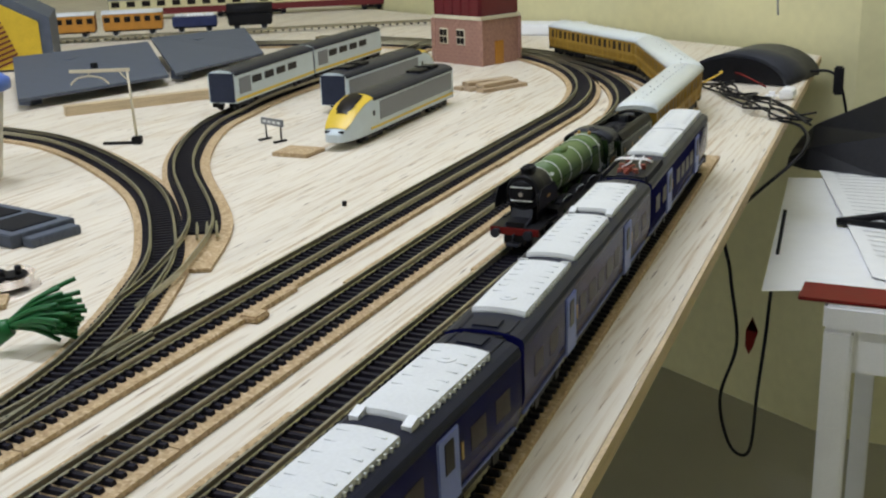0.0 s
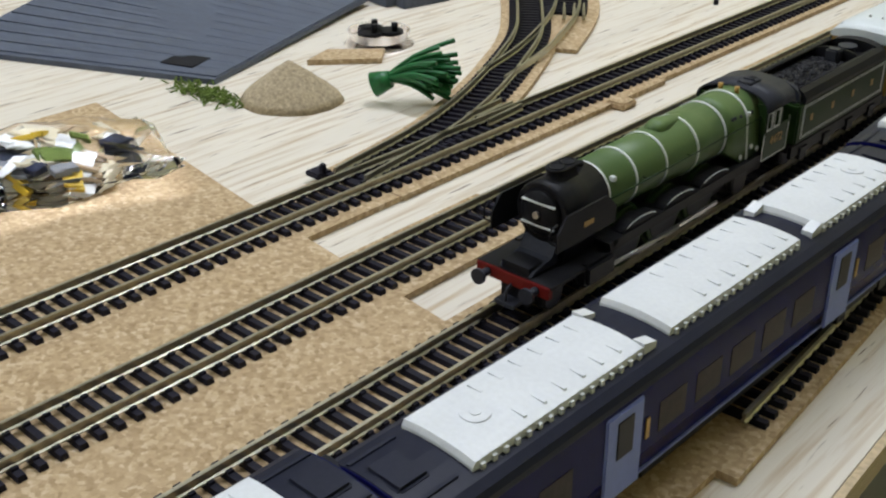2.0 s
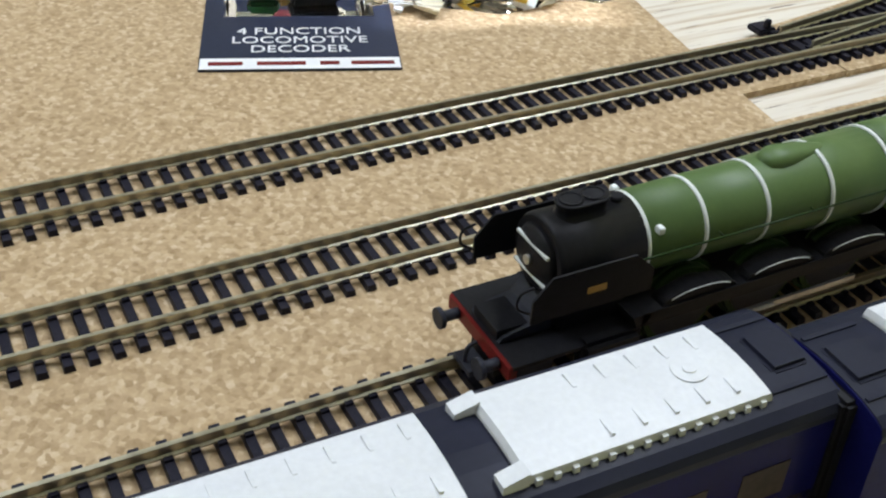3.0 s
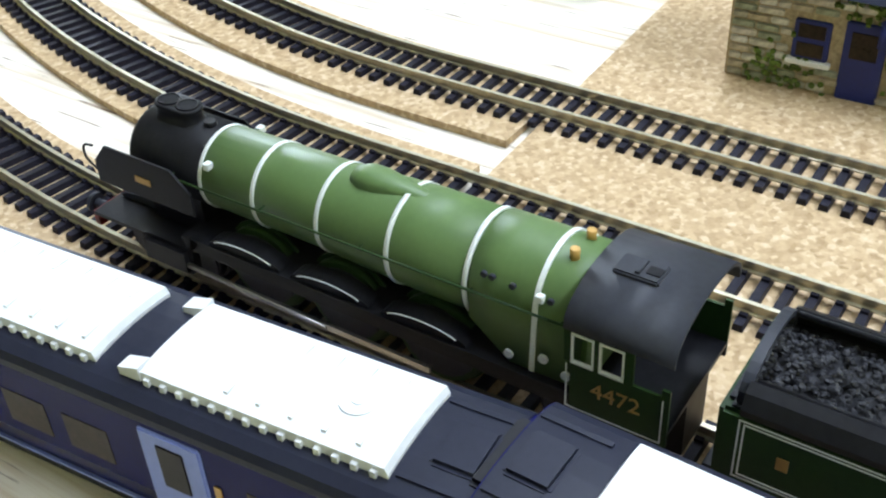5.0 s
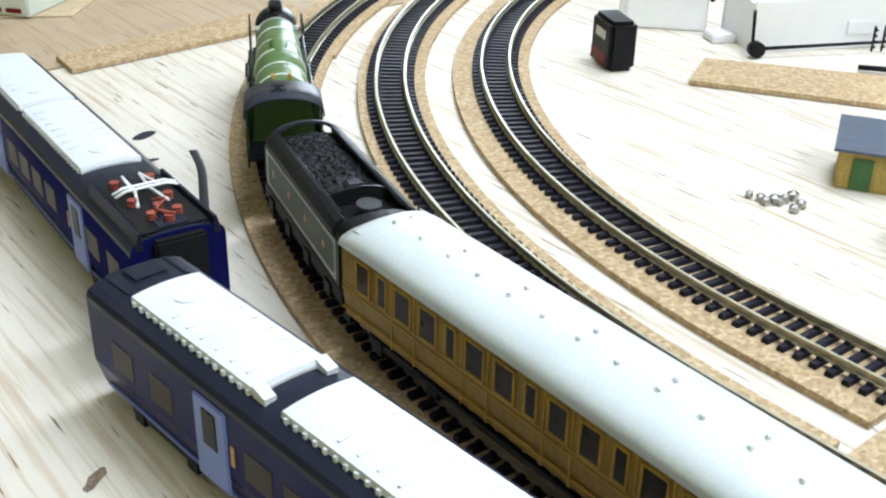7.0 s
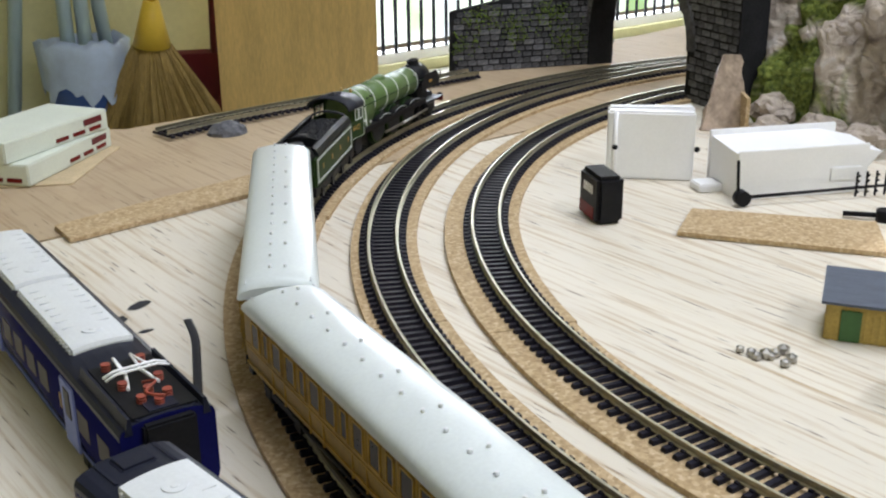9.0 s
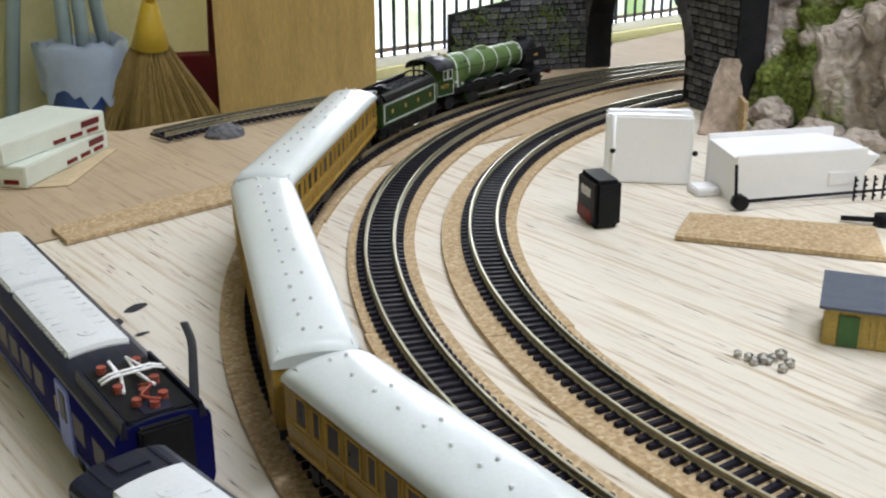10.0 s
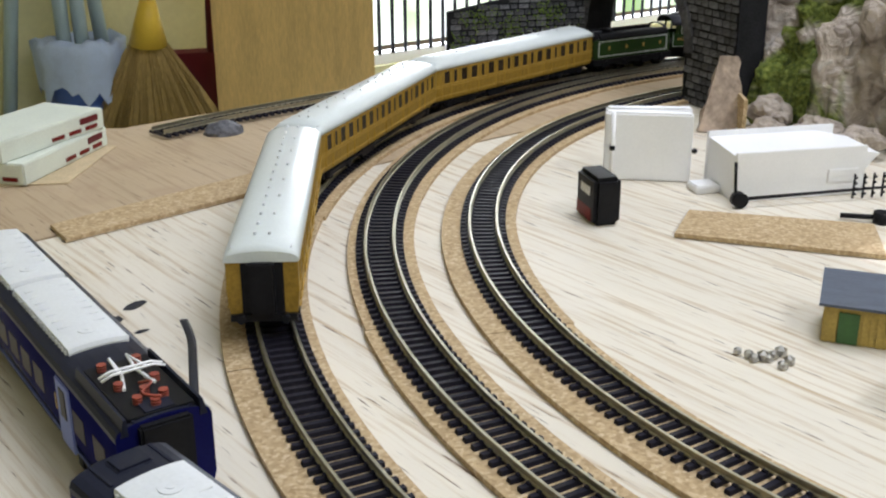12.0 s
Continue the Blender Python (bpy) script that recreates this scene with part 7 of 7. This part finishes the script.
# black paint spots and streak on the board
for x, y, a, b, r in ((-0.022, -0.725, 0.008, 0.004, 20), (-0.006, -0.712, 0.005, 0.003, 70), (0.012, -0.800, 0.014, 0.008, 10), (-0.010, -0.690, 0.004, 0.002, 0)):
    bm = bmesh.new()
    vs = [bm.verts.new((a * math.cos(q) * (1 + 0.35 * noise.noise((math.cos(q) * 2, math.sin(q) * 2, x * 50))), b * math.sin(q) * (1 + 0.35 * noise.noise((math.cos(q) * 2, math.sin(q) * 2, y * 50))), 0)) for q in (2 * math.pi * i / 28 for i in range(28))]
    bm.faces.new(vs)
    solid("paint_spot", bm, DKGREY, "dried black paint spot on the plywood", "paint spot", pose(x, y, 0.0003, 0, 0, r), group="paint spots")
bm = bmesh.new()
tube(bm, spline([(-0.034, -0.690, 0.0002), (-0.026, -0.665, 0.0002), (-0.012, -0.635, 0.0002), (0.002, -0.606, 0.0002)]), 0.0022, 6)
for v in bm.verts:
    v.co.z = max(0.0001, min(v.co.z, 0.0006))
solid("paint_streak", bm, DKGREY, "dried dark paint streak on the plywood", "paint streak")

rng = random.Random(77)
for i in range(16):
    x, y = rng.uniform(-0.02, 0.118), rng.uniform(-0.86, -0.33)
    if abs(x - 0.068) < 0.026 and y > -0.78:
        continue
    a, b = rng.uniform(0.002, 0.007), rng.uniform(0.001, 0.003)
    if x * x < 0.0016 and y > -0.60:
        continue
    bm = bmesh.new()
    vs = [bm.verts.new((a * math.cos(q) * (1 + 0.5 * noise.noise((math.cos(q) * 2, math.sin(q) * 2, x * 90))), b * math.sin(q) * (1 + 0.5 * noise.noise((math.cos(q) * 3, math.sin(q) * 3, y * 90))), 0)) for q in (2 * math.pi * k / 24 for k in range(24))]
    bm.faces.new(vs)
    solid("dirt_spot", bm, DIRT, "grey-brown dirt smudge on the plywood", "stain", pose(x, y, 0.0003 + i * 0.00001, 0, 0, rng.uniform(0, 180)), group="board stains")
bm = bmesh.new()
pts = spline([(0.120, -0.412, 0), (0.105, -0.409, 0), (0.092, -0.400, 0), (0.080, -0.396, 0), (0.074, -0.384, 0)], 6)
lo, hi = [], []
for i, p in enumerate(pts):
    k = 0.0016 + 0.0013 * noise.noise((i * 0.7, 0, 0))
    lo.append((p[0], p[1] - k, 0.0003))
    hi.append((p[0], p[1] + k, 0.0003))
loft(bm, [lo, hi], closed=False)
solid("board_crack", bm, DIRT, "ragged dark split in the plywood face", "crack")

# ---- things on the room floor to the south ----
t = thing("straw_broom", "straw broom with yellow plastic handle leaning on the wall", "broom", pose(-1.13, -3.20, FLOOR, 0, 0, 156))
bm = bmesh.new()
rows = []
rng = random.Random(6)
for z, a, b in ((0.0, 0.21, 0.045), (0.10, 0.17, 0.04), (0.22, 0.10, 0.035), (0.30, 0.045, 0.03), (0.34, 0.035, 0.028)):
    rows.append([(a * math.cos(q) * (1 + 0.06 * rng.uniform(-1, 1)), b * math.sin(q), z) for q in (2 * math.pi * i / 36 for i in range(36))])
loft(bm, rows, smooth=True)
part("bristle_core", bm, STRAW, t)
bm = bmesh.new()
for i in range(420):
    q, k = rng.uniform(0, 2 * math.pi), rng.uniform(0.7, 1.06)
    x1, y1 = 0.215 * k * math.cos(q), 0.05 * k * math.sin(q)
    tube(bm, [(x1 * 0.16, y1 * 0.5, 0.32), (x1 * 0.62, y1 * 0.9, 0.16), (x1, y1, rng.uniform(0.0, 0.02))], 0.0016, 3)
o = part("bristle", bm, STRAW, t)
o["kind"] = "stuff"
bm = bmesh.new()
cyl(bm, (0, 0, 0.29), (0.01, -0.02, 0.42), 0.055, 0.022, n=18)
part("socket", bm, HANDLEY, t)
bm = bmesh.new()
cyl(bm, (0.01, -0.02, 0.40), (0.10, -0.10, 1.35), 0.013, n=12)
part("handle", bm, HANDLEY, t)
t = thing("dustpan", "maroon plastic dustpan with a long handle", "dustpan", pose(-1.33, -3.33, FLOOR, 0, 0, 156))
bm = bmesh.new()
loft(bm, [[(-0.15, 0, 0), (0.15, 0, 0), (0.15, 0.01, 0.02), (-0.15, 0.01, 0.02)], [(-0.13, -0.10, 0.24), (0.13, -0.10, 0.24), (0.13, -0.08, 0.25), (-0.13, -0.08, 0.25)]])
part("pan", bm, MAROON, t)
bm = bmesh.new()
cyl(bm, (0.05, -0.09, 0.24), (0.08, -0.20, 1.2), 0.011, n=10)
part("handle", bm, MAROON, t)
t = thing("waste_bin", "blue plastic bin with a pale liner bag", "bin", pose(-0.98, -3.34, FLOOR))
bm = bmesh.new()
n = 32
rg = lambda r, z: [(r * math.cos(2 * math.pi * i / n), r * math.sin(2 * math.pi * i / n), z) for i in range(n)]
loft(bm, [rg(0.085, 0.0), rg(0.115, 0.27), rg(0.122, 0.28), rg(0.108, 0.275), rg(0.080, 0.02)], smooth=True)
part("bucket", bm, BINBLUE, t)
bm = bmesh.new()
rng = random.Random(14)
rows = []
for z, r in ((0.17, 0.118), (0.24, 0.128), (0.295, 0.132), (0.31, 0.118), (0.26, 0.100)):
    rows.append([((r + rng.uniform(-0.012, 0.008)) * math.cos(2 * math.pi * i / 40), (r + rng.uniform(-0.012, 0.008)) * math.sin(2 * math.pi * i / 40), z + (rng.uniform(-0.05, 0.02) if z < 0.2 else rng.uniform(-0.01, 0.01))) for i in range(40)])
loft(bm, rows, caps=False, smooth=True)
part("liner_bag", bm, BAGPALE, t)
t = thing("step_ladder", "pale blue folding step ladder", "ladder", pose(-0.93, -3.40, FLOOR, 0, 0, 160))
for a, b in (((-0.16, 0.02, 0.0), (0.02, -0.05, 1.3)), ((0.16, 0.02, 0.0), (0.04, -0.05, 1.3)), ((0.03, -0.10, 0.0), (0.02, -0.06, 1.3)), ((0.08, -0.10, 0.0), (0.06, -0.06, 1.3))):
    bm = bmesh.new()
    cyl(bm, a, b, 0.020, n=8)
    part("rail", bm, LADDER, t)
for z in (0.85, 1.1):
    bm = bmesh.new()
    bbox(bm, -0.10, 0.10, -0.02, 0.06, z, z + 0.03, 0.004)
    part("step", bm, LADDER, t)
bm = bmesh.new()
bbox(bm, -0.235, 0.235, -0.018, 0.018, 0, 1.85, 0.004)
solid("plywood_panel", bm, WOODYEL, "tall varnished yellow plywood panel leaning upright", "panel", pose(-1.505, -3.01, FLOOR, 0, 0, 149))


for o in set(scene.objects) - KEPT:   # all of this section stands a little further south
    if o.parent is None:
        o.location.y -= SOUTHWARD

# ---- movement ----
SPEED = 0.1845
KNOTS = ((0.0, -0.5420), (1.0, -0.3510), (2.5, -0.0660), (2.7, -0.0285), (4.3, 0.2780), (5.5, 0.5080), (6.0, 0.6030), (6.5, 0.6970), (7.0, 0.7880), (7.7, 0.9120), (9.5, 1.2330), (10.5, 1.4100), (12.0, 1.6840))


def run(t):
    """Metres run by the chimney along the outer track."""
    for (a, p), (b, q) in zip(KNOTS, KNOTS[1:]):
        if t <= b:
            return p + (q - p) * (t - a) / (b - a)
    return KNOTS[-1][1]


def ride(ob, centre, half):
    """Rows that carry a vehicle along the outer track; centre: metres behind the chimney of its middle."""
    rows = []
    for i in range(61):
        t = 12.0 * i / 60
        s = run(t) - centre
        a, b = oval(0.0, s + half), oval(0.0, s - half)
        x, y = (a[0] + b[0]) / 2, (a[1] + b[1]) / 2
        rows.append((t, pose(x, y, RZ, 0, 0, math.degrees(math.atan2(-(a[0] - b[0]), a[1] - b[1])))))
    walk(ob, rows)


def roll(wheel, r):
    """A wheel turns about its axle as its vehicle runs, in steps below a quarter turn."""
    base = wheel.location.copy()
    step = min(0.1, 1.2 * r / SPEED)
    n = int(math.ceil(12.0 / step))
    walk(wheel, [(12.0 * i / n, Matrix.Translation(base) @ Matrix.Rotation(-SPEED * 12.0 * i / n / r, 4, "X")) for i in range(n + 1)])


def motions():
    ride(LOCO, 0.0600, 0.03)
    ride(TENDER, 0.2140, 0.033)
    for i, (c, ws) in enumerate(COACHES):
        ride(c, 0.2720 + 0.122 + 0.2466 * i, 0.085)
    for w_, r in LOCO_W:
        if r > 0.01:
            roll(w_, r)


motions()
